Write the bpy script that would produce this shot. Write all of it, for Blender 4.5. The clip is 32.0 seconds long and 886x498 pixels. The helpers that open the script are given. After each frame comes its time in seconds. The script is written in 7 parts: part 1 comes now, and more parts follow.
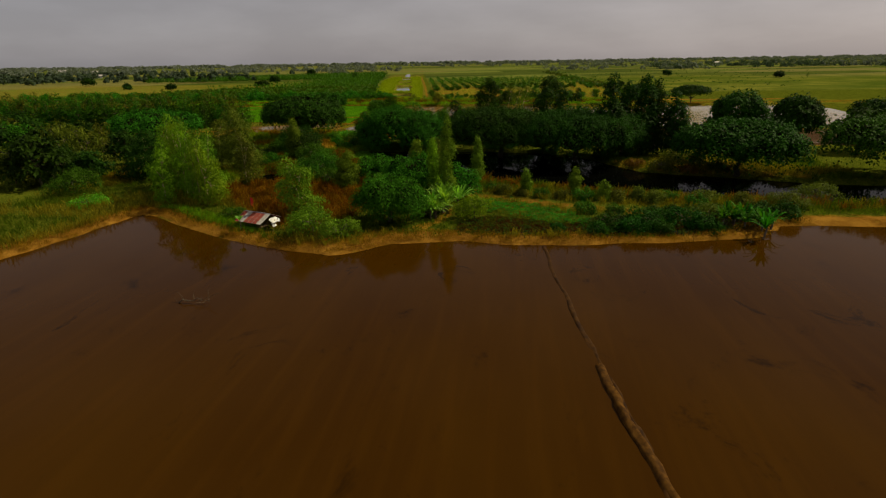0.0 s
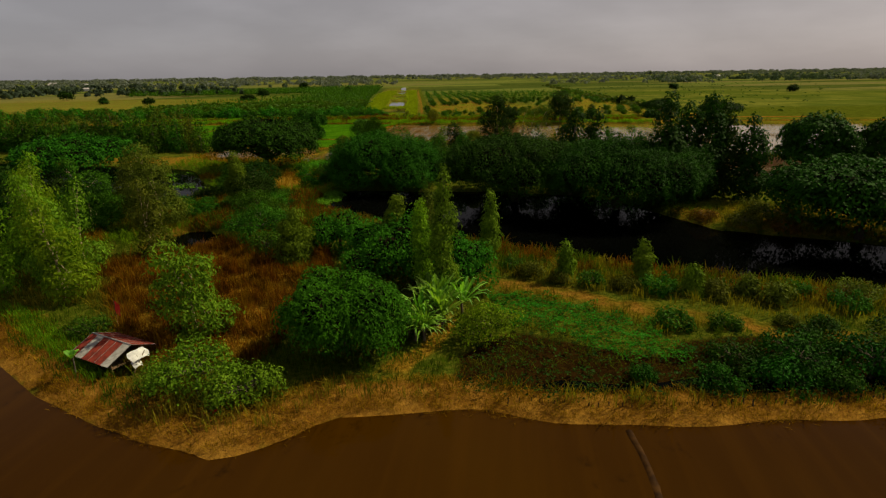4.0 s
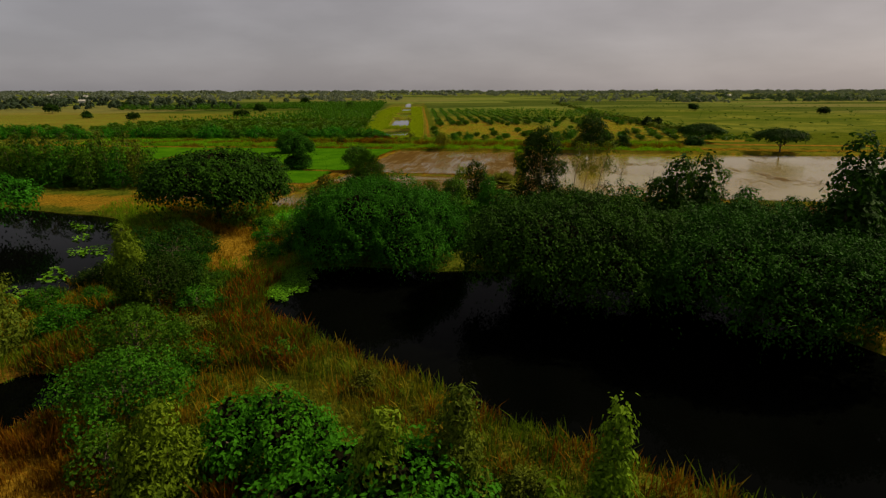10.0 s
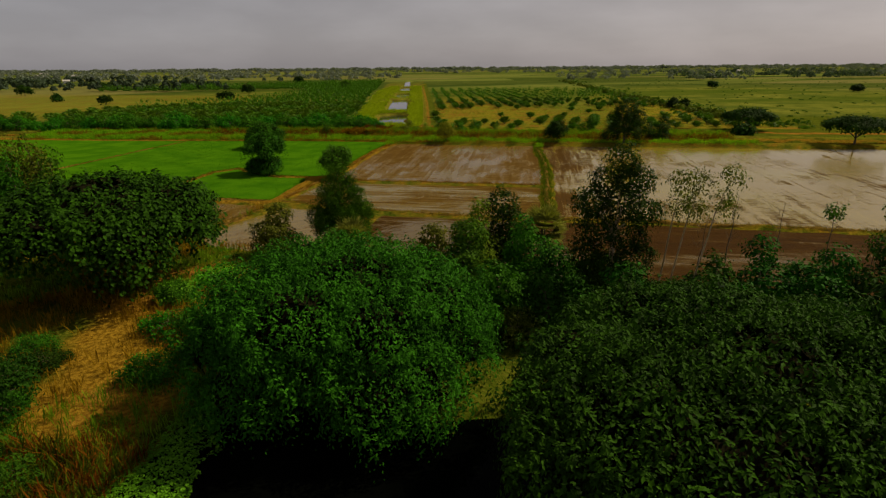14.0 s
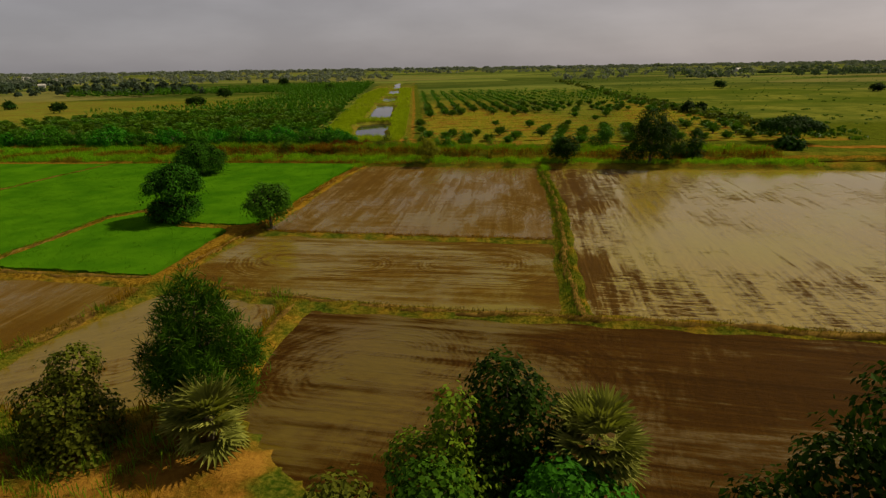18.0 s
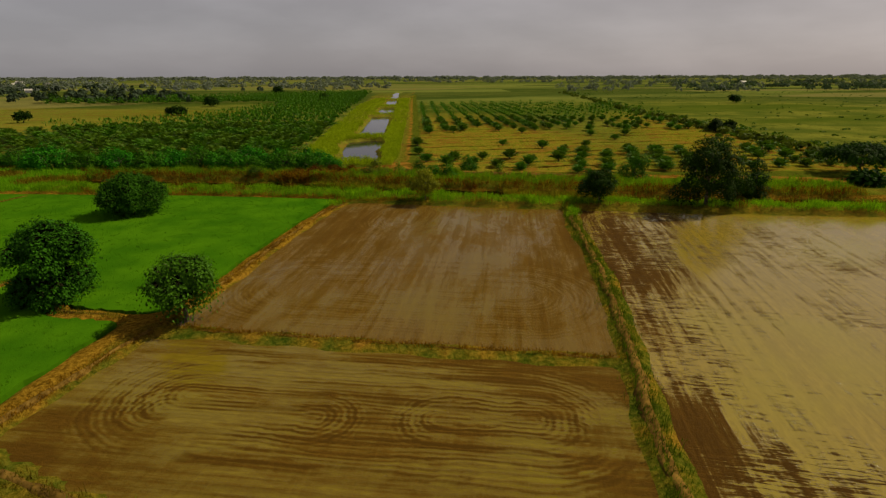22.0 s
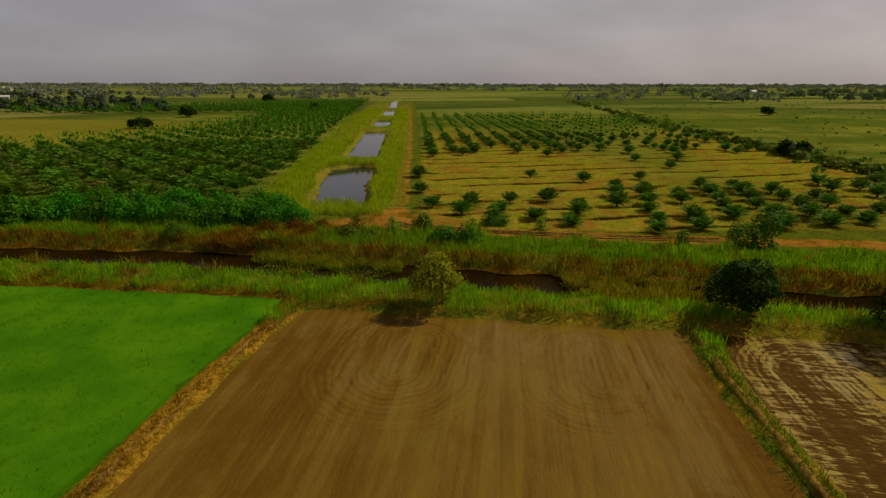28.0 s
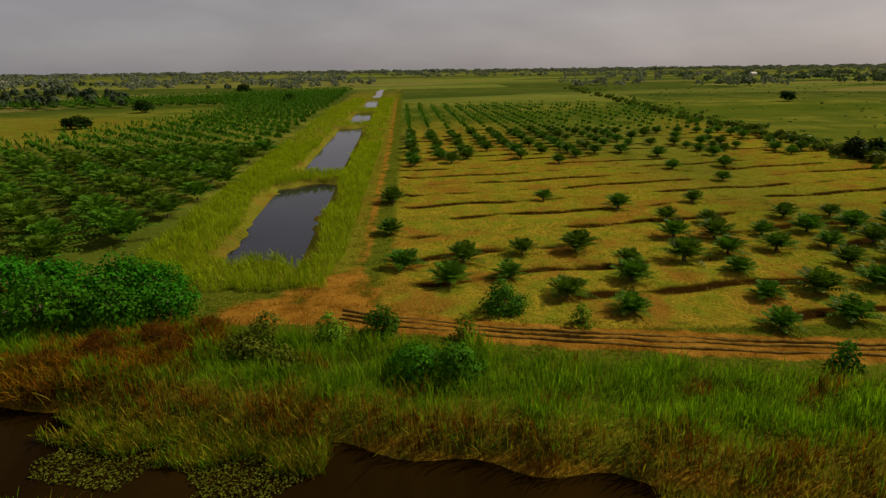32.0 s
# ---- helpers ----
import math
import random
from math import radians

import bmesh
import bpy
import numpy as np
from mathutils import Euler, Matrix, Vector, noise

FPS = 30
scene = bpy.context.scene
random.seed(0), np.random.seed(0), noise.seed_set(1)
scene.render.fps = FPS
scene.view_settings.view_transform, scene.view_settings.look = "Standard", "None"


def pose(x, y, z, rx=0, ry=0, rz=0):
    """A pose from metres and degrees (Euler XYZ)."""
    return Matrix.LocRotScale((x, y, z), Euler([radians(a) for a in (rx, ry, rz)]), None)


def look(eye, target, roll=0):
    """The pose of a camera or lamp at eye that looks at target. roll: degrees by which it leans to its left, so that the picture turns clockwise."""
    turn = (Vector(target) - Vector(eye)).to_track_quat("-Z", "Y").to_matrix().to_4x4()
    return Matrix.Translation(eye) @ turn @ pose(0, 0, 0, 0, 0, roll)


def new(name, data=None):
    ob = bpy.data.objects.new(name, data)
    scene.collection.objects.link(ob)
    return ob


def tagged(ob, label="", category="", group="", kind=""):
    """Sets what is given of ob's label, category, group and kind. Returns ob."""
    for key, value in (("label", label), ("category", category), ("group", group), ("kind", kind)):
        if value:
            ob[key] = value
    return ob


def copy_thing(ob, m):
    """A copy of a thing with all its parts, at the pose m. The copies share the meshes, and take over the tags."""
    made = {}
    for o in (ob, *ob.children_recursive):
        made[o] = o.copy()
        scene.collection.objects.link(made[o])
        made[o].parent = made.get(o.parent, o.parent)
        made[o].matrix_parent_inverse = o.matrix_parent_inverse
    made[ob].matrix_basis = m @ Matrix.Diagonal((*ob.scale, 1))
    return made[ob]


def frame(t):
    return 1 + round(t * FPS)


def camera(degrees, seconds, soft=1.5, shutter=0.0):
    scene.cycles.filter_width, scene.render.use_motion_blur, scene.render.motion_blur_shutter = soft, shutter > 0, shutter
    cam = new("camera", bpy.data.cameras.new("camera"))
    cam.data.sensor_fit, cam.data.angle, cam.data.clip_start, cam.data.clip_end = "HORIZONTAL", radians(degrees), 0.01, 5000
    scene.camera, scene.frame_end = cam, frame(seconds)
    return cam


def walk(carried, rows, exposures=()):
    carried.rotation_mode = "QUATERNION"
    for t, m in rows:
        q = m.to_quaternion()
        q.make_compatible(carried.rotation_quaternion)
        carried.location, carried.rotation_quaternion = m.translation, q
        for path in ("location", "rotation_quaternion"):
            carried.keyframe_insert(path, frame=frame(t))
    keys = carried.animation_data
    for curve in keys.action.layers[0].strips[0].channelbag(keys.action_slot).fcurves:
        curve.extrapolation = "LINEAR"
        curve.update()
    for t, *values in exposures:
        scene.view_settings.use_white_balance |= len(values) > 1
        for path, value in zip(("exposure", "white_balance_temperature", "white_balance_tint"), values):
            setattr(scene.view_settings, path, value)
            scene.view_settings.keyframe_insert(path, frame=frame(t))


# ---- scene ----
cam = camera(78.0, 32.0, soft=1.3)
PATH = [
    (0, (1.247, 4.472, 19.19), (1.228, 6.363, 18.538), -0.9),
    (0.5, (1.404, 8.564, 19.343), (1.388, 10.455, 18.692), -0.9),
    (1, (1.514, 12.493, 19.449), (1.5, 14.385, 18.8), -0.9),
    (1.5, (1.617, 16.241, 19.545), (1.604, 18.134, 18.9), -1.0),
    (2, (1.672, 19.862, 19.613), (1.662, 21.758, 18.976), -0.9),
    (2.5, (1.76, 23.313, 19.784), (1.75, 25.209, 19.15), -1.0),
    (4.5, (1.226, 37.536, 19.146), (1.219, 39.443, 18.544), -0.8),
    (5, (1.152, 40.102, 19.32), (1.147, 42.012, 18.726), -0.8),
    (5.5, (1.029, 42.571, 19.475), (1.025, 44.484, 18.89), -0.7),
    (6, (0.914, 45.192, 19.494), (0.91, 47.106, 18.917), -0.6),
    (6.5, (0.771, 47.774, 19.534), (0.766, 49.691, 18.964), -0.5),
    (7, (0.586, 50.318, 19.597), (0.58, 52.236, 19.031), -0.5),
    (7.5, (0.419, 52.934, 19.636), (0.41, 54.853, 19.073), -0.4),
    (8, (0.277, 55.595, 19.677), (0.267, 57.515, 19.115), -0.4),
    (8.5, (0.065, 58.422, 19.767), (0.052, 60.342, 19.206), -0.3),
    (9, (-0.215, 61.397, 19.834), (-0.229, 63.318, 19.275), -0.2),
    (9.5, (-0.535, 64.49, 19.877), (-0.55, 66.41, 19.318), -0.0),
    (10, (-0.816, 67.684, 19.908), (-0.832, 69.604, 19.347), -0.1),
    (10.5, (-1.114, 71.13, 19.977), (-1.131, 73.049, 19.412), -0.0),
    (11, (-1.327, 74.751, 20.027), (-1.349, 76.668, 19.459), -0.1),
    (11.5, (-1.53, 78.454, 20.177), (-1.553, 80.368, 19.597), -0.0),
    (12, (-1.647, 82.283, 20.355), (-1.673, 84.193, 19.762), -0.1),
    (12.5, (-1.873, 86.14, 20.572), (-1.897, 88.046, 19.965), -0.1),
    (13, (-1.914, 90.018, 20.711), (-1.937, 91.919, 20.091), -0.1),
    (13.5, (-1.919, 93.977, 20.857), (-1.941, 95.875, 20.226), -0.3),
    (15.5, (-0.546, 111.161, 21.114), (-0.565, 113.055, 20.475), -0.8),
    (16, (-0.266, 115.195, 21.065), (-0.285, 117.09, 20.426), -1.1),
    (16.5, (0.14, 118.858, 21.147), (0.124, 120.754, 20.509), -1.1),
    (17, (0.527, 122.568, 21.296), (0.514, 124.464, 20.659), -1.1),
    (17.5, (0.794, 126.139, 21.495), (0.784, 128.035, 20.858), -1.0),
    (18, (0.975, 129.573, 21.637), (0.969, 131.469, 21.001), -0.9),
    (18.5, (1.221, 133.051, 21.819), (1.214, 134.948, 21.185), -0.8),
    (19, (1.387, 136.534, 21.929), (1.381, 138.432, 21.299), -0.7),
    (19.5, (1.469, 139.925, 22.06), (1.464, 141.824, 21.434), -0.6),
    (20, (1.547, 143.251, 22.089), (1.543, 145.152, 21.468), -0.6),
    (20.5, (1.444, 146.598, 22.18), (1.443, 148.5, 21.562), -0.5),
    (21, (1.267, 149.977, 22.184), (1.266, 151.881, 21.571), -0.4),
    (21.5, (1.094, 153.418, 22.216), (1.094, 155.322, 21.605), -0.3),
    (22, (0.712, 156.746, 22.301), (0.714, 158.651, 21.693), -0.2),
    (22.5, (0.399, 160.14, 22.33), (0.401, 162.046, 21.725), -0.1),
    (23, (0.15, 163.57, 22.362), (0.149, 165.478, 21.761), -0.1),
    (23.5, (-0.177, 166.988, 22.455), (-0.179, 168.897, 21.856), -0.1),
    (24, (-0.566, 170.552, 22.411), (-0.569, 172.461, 21.815), -0.2),
    (24.5, (-1.232, 174.04, 22.593), (-1.232, 175.95, 21.999), -0.2),
    (25, (-1.747, 177.795, 22.646), (-1.74, 179.705, 22.055), 0.2),
    (25.5, (-1.993, 181.67, 22.684), (-1.982, 183.581, 22.094), 0.5),
    (27.5, (-2.211, 196.79, 22.992), (-2.2, 198.702, 22.406), 0.3),
    (28, (-1.863, 200.842, 22.968), (-1.855, 202.754, 22.383), 0.1),
    (28.5, (-1.791, 204.651, 22.98), (-1.779, 206.565, 22.398), 0.2),
    (29, (-1.587, 208.399, 23.063), (-1.572, 210.312, 22.481), 0.1),
    (29.5, (-1.285, 212.446, 23.132), (-1.268, 214.359, 22.55), 0.1),
    (30, (-0.944, 216.682, 23.117), (-0.926, 218.595, 22.532), 0.1),
    (30.5, (-0.46, 220.884, 23.274), (-0.443, 222.796, 22.687), -0.2),
    (31, (0.108, 225.157, 23.325), (0.123, 227.069, 22.738), -0.6),
    (31.5, (0.5, 229.4, 23.37), (0.515, 231.31, 22.78), -0.8),
    (31.8, (0.5, 232.3, 23.4), (0.52, 234.21, 22.8), -0.8),
    (31.9, (0.4, 235.4, 23.5), (0.43, 237.3, 22.89), -0.75),
    (32, (0.229, 238.632, 23.638), (0.261, 240.53, 23.007), -0.7),
]
SKY_STRENGTH, SUN_STRENGTH, EXPOSURE = 0.06, 4.7, -0.04
walk(cam, [(t, look(eye, target, roll)) for t, eye, target, roll in PATH], [(0, EXPOSURE), (32, EXPOSURE)])
# ==== body ====
# ---- world and sun ----
SUN_EL, SUN_AZ = radians(46), radians(68)   # azimuth clockwise from +y
world = bpy.data.worlds.new("world")
scene.world = world
world.use_nodes = True
wn, wl = world.node_tree.nodes, world.node_tree.links
wn.clear()
sky = wn.new("ShaderNodeTexSky")
sky.sky_type = "NISHITA"
sky.sun_disc = False
sky.sun_elevation, sky.sun_rotation = SUN_EL, SUN_AZ
sky.air_density, sky.dust_density, sky.ozone_density = 1.0, 1.2, 1.0
grey = wn.new("ShaderNodeHueSaturation")
grey.inputs["Saturation"].default_value = 0.30
wl.new(sky.outputs[0], grey.inputs["Color"])
tint = wn.new("ShaderNodeMix")
tint.data_type, tint.blend_type = "RGBA", "MULTIPLY"
tint.inputs[0].default_value = 1.0
tint.inputs[7].default_value = (1.0, 0.93, 0.93, 1)
wl.new(grey.outputs[0], tint.inputs[6])
haze = wn.new("ShaderNodeMix")
haze.data_type = "RGBA"
haze.inputs[0].default_value = 0.5
haze.inputs[7].default_value = (5.9, 5.5, 5.5, 1)
wl.new(tint.outputs[2], haze.inputs[6])
wtc = wn.new("ShaderNodeTexCoord")
wmap = wn.new("ShaderNodeMapping")
wmap.inputs["Scale"].default_value = (2.0, 2.0, 7.0)
wl.new(wtc.outputs["Generated"], wmap.inputs["Vector"])
cloud = wn.new("ShaderNodeTexNoise")
cloud.inputs["Scale"].default_value, cloud.inputs["Detail"].default_value = 2.2, 5
wl.new(wmap.outputs[0], cloud.inputs["Vector"])
cramp = wn.new("ShaderNodeMapRange")
cramp.inputs[1].default_value, cramp.inputs[2].default_value = 0.38, 0.72
cramp.inputs[3].default_value, cramp.inputs[4].default_value = 0.94, 1.13
wl.new(cloud.outputs[0], cramp.inputs[0])
veil = wn.new("ShaderNodeMix")
veil.data_type, veil.blend_type = "RGBA", "MULTIPLY"
veil.inputs[0].default_value = 1.0
wl.new(haze.outputs[2], veil.inputs[6])
wl.new(cramp.outputs[0], veil.inputs[7])
wsep = wn.new("ShaderNodeSeparateXYZ")
wl.new(wtc.outputs["Generated"], wsep.inputs[0])
wside = wn.new("ShaderNodeMapRange")
wside.inputs[1].default_value, wside.inputs[2].default_value = -0.6, 0.6
wl.new(wsep.outputs[0], wside.inputs[0])
warm = wn.new("ShaderNodeMix")
warm.data_type = "RGBA"
warm.inputs[6].default_value, warm.inputs[7].default_value = (0.97, 0.985, 1.02, 1), (1.05, 1.0, 0.97, 1)
wl.new(wside.outputs[0], warm.inputs[0])
wlow = wn.new("ShaderNodeMapRange")
wlow.inputs[1].default_value, wlow.inputs[2].default_value = 0.0, 0.22
wlow.inputs[3].default_value, wlow.inputs[4].default_value = 1.05, 0.97
wl.new(wsep.outputs[2], wlow.inputs[0])
band = wn.new("ShaderNodeMix")
band.data_type, band.blend_type = "RGBA", "MULTIPLY"
band.inputs[0].default_value = 1.0
wl.new(warm.outputs[2], band.inputs[6])
wl.new(wlow.outputs[0], band.inputs[7])
sunward = wn.new("ShaderNodeMix")
sunward.data_type, sunward.blend_type = "RGBA", "MULTIPLY"
sunward.inputs[0].default_value = 1.0
wl.new(veil.outputs[2], sunward.inputs[6])
wl.new(band.outputs[2], sunward.inputs[7])
wbg = wn.new("ShaderNodeBackground")
wbg.inputs["Strength"].default_value = SKY_STRENGTH
wout = wn.new("ShaderNodeOutputWorld")
wl.new(sunward.outputs[2], wbg.inputs[0])
wl.new(wbg.outputs[0], wout.inputs[0])

sun_data = bpy.data.lights.new("sun", "SUN")
sun_data.energy, sun_data.angle, sun_data.color = SUN_STRENGTH, radians(0.9), (1.0, 0.87, 0.56)
sun = new("sun", sun_data)
sun_way = Vector((math.sin(SUN_AZ) * math.cos(SUN_EL), math.cos(SUN_AZ) * math.cos(SUN_EL), math.sin(SUN_EL)))
sun.matrix_basis = look(sun_way * 300, (0, 0, 0))
sun.visible_glossy = True

# ---- materials ----
class Mat:
    """A node material with short-hand for its nodes."""
    def __init__(self, name):
        self.m = bpy.data.materials.new(name)
        self.m.use_nodes = True
        self.t = self.m.node_tree
        self.bsdf = self.t.nodes["Principled BSDF"]

    def node(self, kind, **values):
        n = self.t.nodes.new(kind)
        for k, v in values.items():
            n.inputs[k.replace("_", " ")].default_value = v
        return n

    def link(self, a, b):
        self.t.links.new(a, b)

    def coords(self, scale=(1, 1, 1), rz=0.0):
        g = self.node("ShaderNodeNewGeometry")
        m = self.node("ShaderNodeMapping")
        m.vector_type = "TEXTURE"
        m.inputs["Scale"].default_value = tuple(1 / v for v in scale)
        m.inputs["Rotation"].default_value = (0, 0, rz)
        self.link(g.outputs["Position"], m.inputs["Vector"])
        return m.outputs[0]

    def noise(self, scale, detail=4, rough=0.55, vec=None, distort=0.0):
        n = self.node("ShaderNodeTexNoise", Scale=scale, Detail=detail, Roughness=rough, Distortion=distort)
        self.link(vec if vec is not None else self.coords(), n.inputs["Vector"])
        return n.outputs[0]

    def ramp(self, fac, lo, hi, a=0.0, b=1.0):
        n = self.node("ShaderNodeMapRange")
        n.interpolation_type = "SMOOTHSTEP"
        for i, v in ((1, lo), (2, hi), (3, a), (4, b)):
            n.inputs[i].default_value = v
        self.link(fac, n.inputs[0])
        return n.outputs[0]

    def mix(self, fac, a, b, blend="MIX"):
        n = self.node("ShaderNodeMix")
        n.data_type, n.blend_type = "RGBA", blend
        for sock, v in ((n.inputs[0], fac), (n.inputs[6], a), (n.inputs[7], b)):
            if isinstance(v, (int, float)):
                sock.default_value = v
            elif isinstance(v, tuple):
                sock.default_value = (*v, 1)
            else:
                self.link(v, sock)
        return n.outputs[2]

    def math(self, op, a, b=0.0):
        n = self.node("ShaderNodeMath")
        n.operation = op
        for sock, v in ((n.inputs[0], a), (n.inputs[1], b)):
            if isinstance(v, (int, float)):
                sock.default_value = v
            else:
                self.link(v, sock)
        return n.outputs[0]

    def attr(self, name):
        n = self.node("ShaderNodeAttribute")
        n.attribute_name = name
        return n.outputs["Fac"]

    def bump(self, height, strength, distance=0.1):
        n = self.node("ShaderNodeBump", Strength=strength, Distance=distance)
        self.link(height, n.inputs["Height"])
        self.link(n.outputs[0], self.bsdf.inputs["Normal"])

    def out(self, colour=None, rough=None, spec=None, metal=None):
        for key, v in (("Base Color", colour), ("Roughness", rough), ("Specular IOR Level", spec), ("Metallic", metal)):
            if v is None:
                continue
            if isinstance(v, (int, float)):
                self.bsdf.inputs[key].default_value = v
            elif isinstance(v, tuple):
                self.bsdf.inputs[key].default_value = (*v, 1)
            else:
                self.link(v, self.bsdf.inputs[key])
        return self.m


def leaf_mat(name, dark, light, rough=0.6, through_light=0.26, spec=0.03):
    """Foliage: every leaf has its own tone, larger patches of the crown differ in tone too."""
    m = Mat(name)
    dark, light = tuple(0.45 * c for c in dark), tuple(0.88 * c for c in light)
    geo = m.node("ShaderNodeNewGeometry")
    info = m.node("ShaderNodeObjectInfo")
    patch = m.noise(0.55, 3)
    mixf = m.math("ADD", m.math("MULTIPLY", geo.outputs["Random Per Island"], 0.55), m.math("MULTIPLY", m.ramp(patch, 0.3, 0.7), 0.45))
    col = m.mix(mixf, dark, light)
    hsv = m.node("ShaderNodeHueSaturation")
    m.link(col, hsv.inputs["Color"])
    m.link(m.ramp(info.outputs["Random"], 0, 1, 0.485, 0.515), hsv.inputs["Hue"])
    m.link(m.ramp(info.outputs["Random"], 0, 1, 0.85, 1.15), hsv.inputs["Value"])
    m.out(hsv.outputs[0], rough, spec)
    tr = m.node("ShaderNodeBsdfTranslucent")
    m.link(m.mix(1.0, hsv.outputs[0], (1.25, 1.35, 0.5), "MULTIPLY"), tr.inputs["Color"])
    ms = m.node("ShaderNodeMixShader")
    ms.inputs[0].default_value = through_light
    m.link(m.bsdf.outputs[0], ms.inputs[1])
    m.link(tr.outputs[0], ms.inputs[2])
    m.link(ms.outputs[0], m.t.nodes["Material Output"].inputs[0])
    return m.m


def bark_mat(name, a, b):
    m = Mat(name)
    n = m.noise(3.0, 5, 0.6, m.coords((3, 3, 0.6)))
    m.bump(n, 0.5, 0.05)
    return m.out(m.mix(m.ramp(n, 0.35, 0.7), a, b), 0.85, 0.2)


def ground_mat():
    """Open land: green grass, dry grass and bare laterite soil, by the cover of the plan."""
    m = Mat("land")
    fine, mid, big = m.noise(2.6, 6, 0.65), m.noise(0.33, 5, 0.6), m.noise(0.035, 4, 0.55)
    green = m.mix(m.ramp(mid, 0.3, 0.7), (0.018, 0.036, 0.002), (0.058, 0.080, 0.005))
    green = m.mix(m.ramp(fine, 0.35, 0.75), green, (0.105, 0.105, 0.011))
    dry = m.mix(m.ramp(fine, 0.3, 0.7), (0.080, 0.040, 0.003), (0.260, 0.150, 0.014))
    bare = m.mix(m.ramp(mid, 0.3, 0.72), (0.110, 0.045, 0.005), (0.250, 0.125, 0.018))
    bare = m.mix(m.ramp(fine, 0.45, 0.8, 0, 0.6), bare, (0.30, 0.165, 0.022))
    plain = m.mix(m.ramp(big, 0.35, 0.65), (0.066, 0.086, 0.011), (0.145, 0.148, 0.020))
    plain = m.mix(m.ramp(m.noise(0.28, 5, 0.7), 0.50, 0.68, 0, 0.75), plain, (0.032, 0.046, 0.007))
    plain = m.mix(m.ramp(m.noise(0.012, 3, 0.5, m.coords((0.25, 1, 1), 0.3)), 0.45, 0.6, 0, 0.75), plain, (0.045, 0.070, 0.006))
    plain = m.mix(m.ramp(m.noise(0.09, 5, 0.7), 0.52, 0.68, 0, 0.7), plain, (0.040, 0.055, 0.006))
    plain = m.mix(m.ramp(fine, 0.4, 0.8, 0, 0.45), plain, (0.05, 0.07, 0.01))
    cells = m.node("ShaderNodeTexVoronoi", Scale=0.0075)
    m.link(m.coords((0.42, 1.6, 1), 0.22), cells.inputs["Vector"])
    sort = m.node("ShaderNodeSeparateColor")
    m.link(cells.outputs["Color"], sort.inputs[0])
    parcel = m.mix(m.ramp(sort.outputs[0], 0.25, 0.75), (0.026, 0.044, 0.010), (0.120, 0.140, 0.030))
    parcel = m.mix(m.ramp(sort.outputs[1], 0.72, 0.76), parcel, (0.150, 0.130, 0.045))
    plain = m.mix(m.math("MULTIPLY", m.attr("parcel"), 0.62), plain, parcel)
    wob = m.math("MULTIPLY", m.math("SUBTRACT", mid, 0.5), 0.9)
    col = m.mix(m.ramp(m.math("ADD", m.attr("plain"), wob), 0.35, 0.65), green, plain)
    straw = m.mix(m.ramp(fine, 0.3, 0.7), (0.092, 0.078, 0.006), (0.280, 0.205, 0.020))
    straw = m.mix(m.ramp(mid, 0.38, 0.62, 0, 0.75), straw, (0.100, 0.130, 0.008))
    straw = m.mix(m.ramp(m.noise(0.11, 5, 0.65, None, 0.5), 0.46, 0.64, 0, 0.80), straw, m.mix(fine, (0.100, 0.045, 0.006), (0.230, 0.110, 0.018)))
    col = m.mix(m.ramp(m.math("ADD", m.attr("straw"), m.math("MULTIPLY", wob, 0.6)), 0.3, 0.7), col, straw)
    col = m.mix(m.ramp(m.math("ADD", m.attr("dry"), wob), 0.3, 0.7), col, dry)
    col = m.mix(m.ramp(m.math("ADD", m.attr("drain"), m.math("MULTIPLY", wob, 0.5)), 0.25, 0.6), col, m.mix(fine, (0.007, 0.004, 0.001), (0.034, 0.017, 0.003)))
    col = m.mix(m.ramp(m.math("ADD", m.attr("bare"), wob), 0.35, 0.65), col, bare)
    m.bump(m.math("ADD", fine, m.math("MULTIPLY", mid, 2.0)), 0.8, 0.25)
    return m.out(col, 0.95, 0.0)


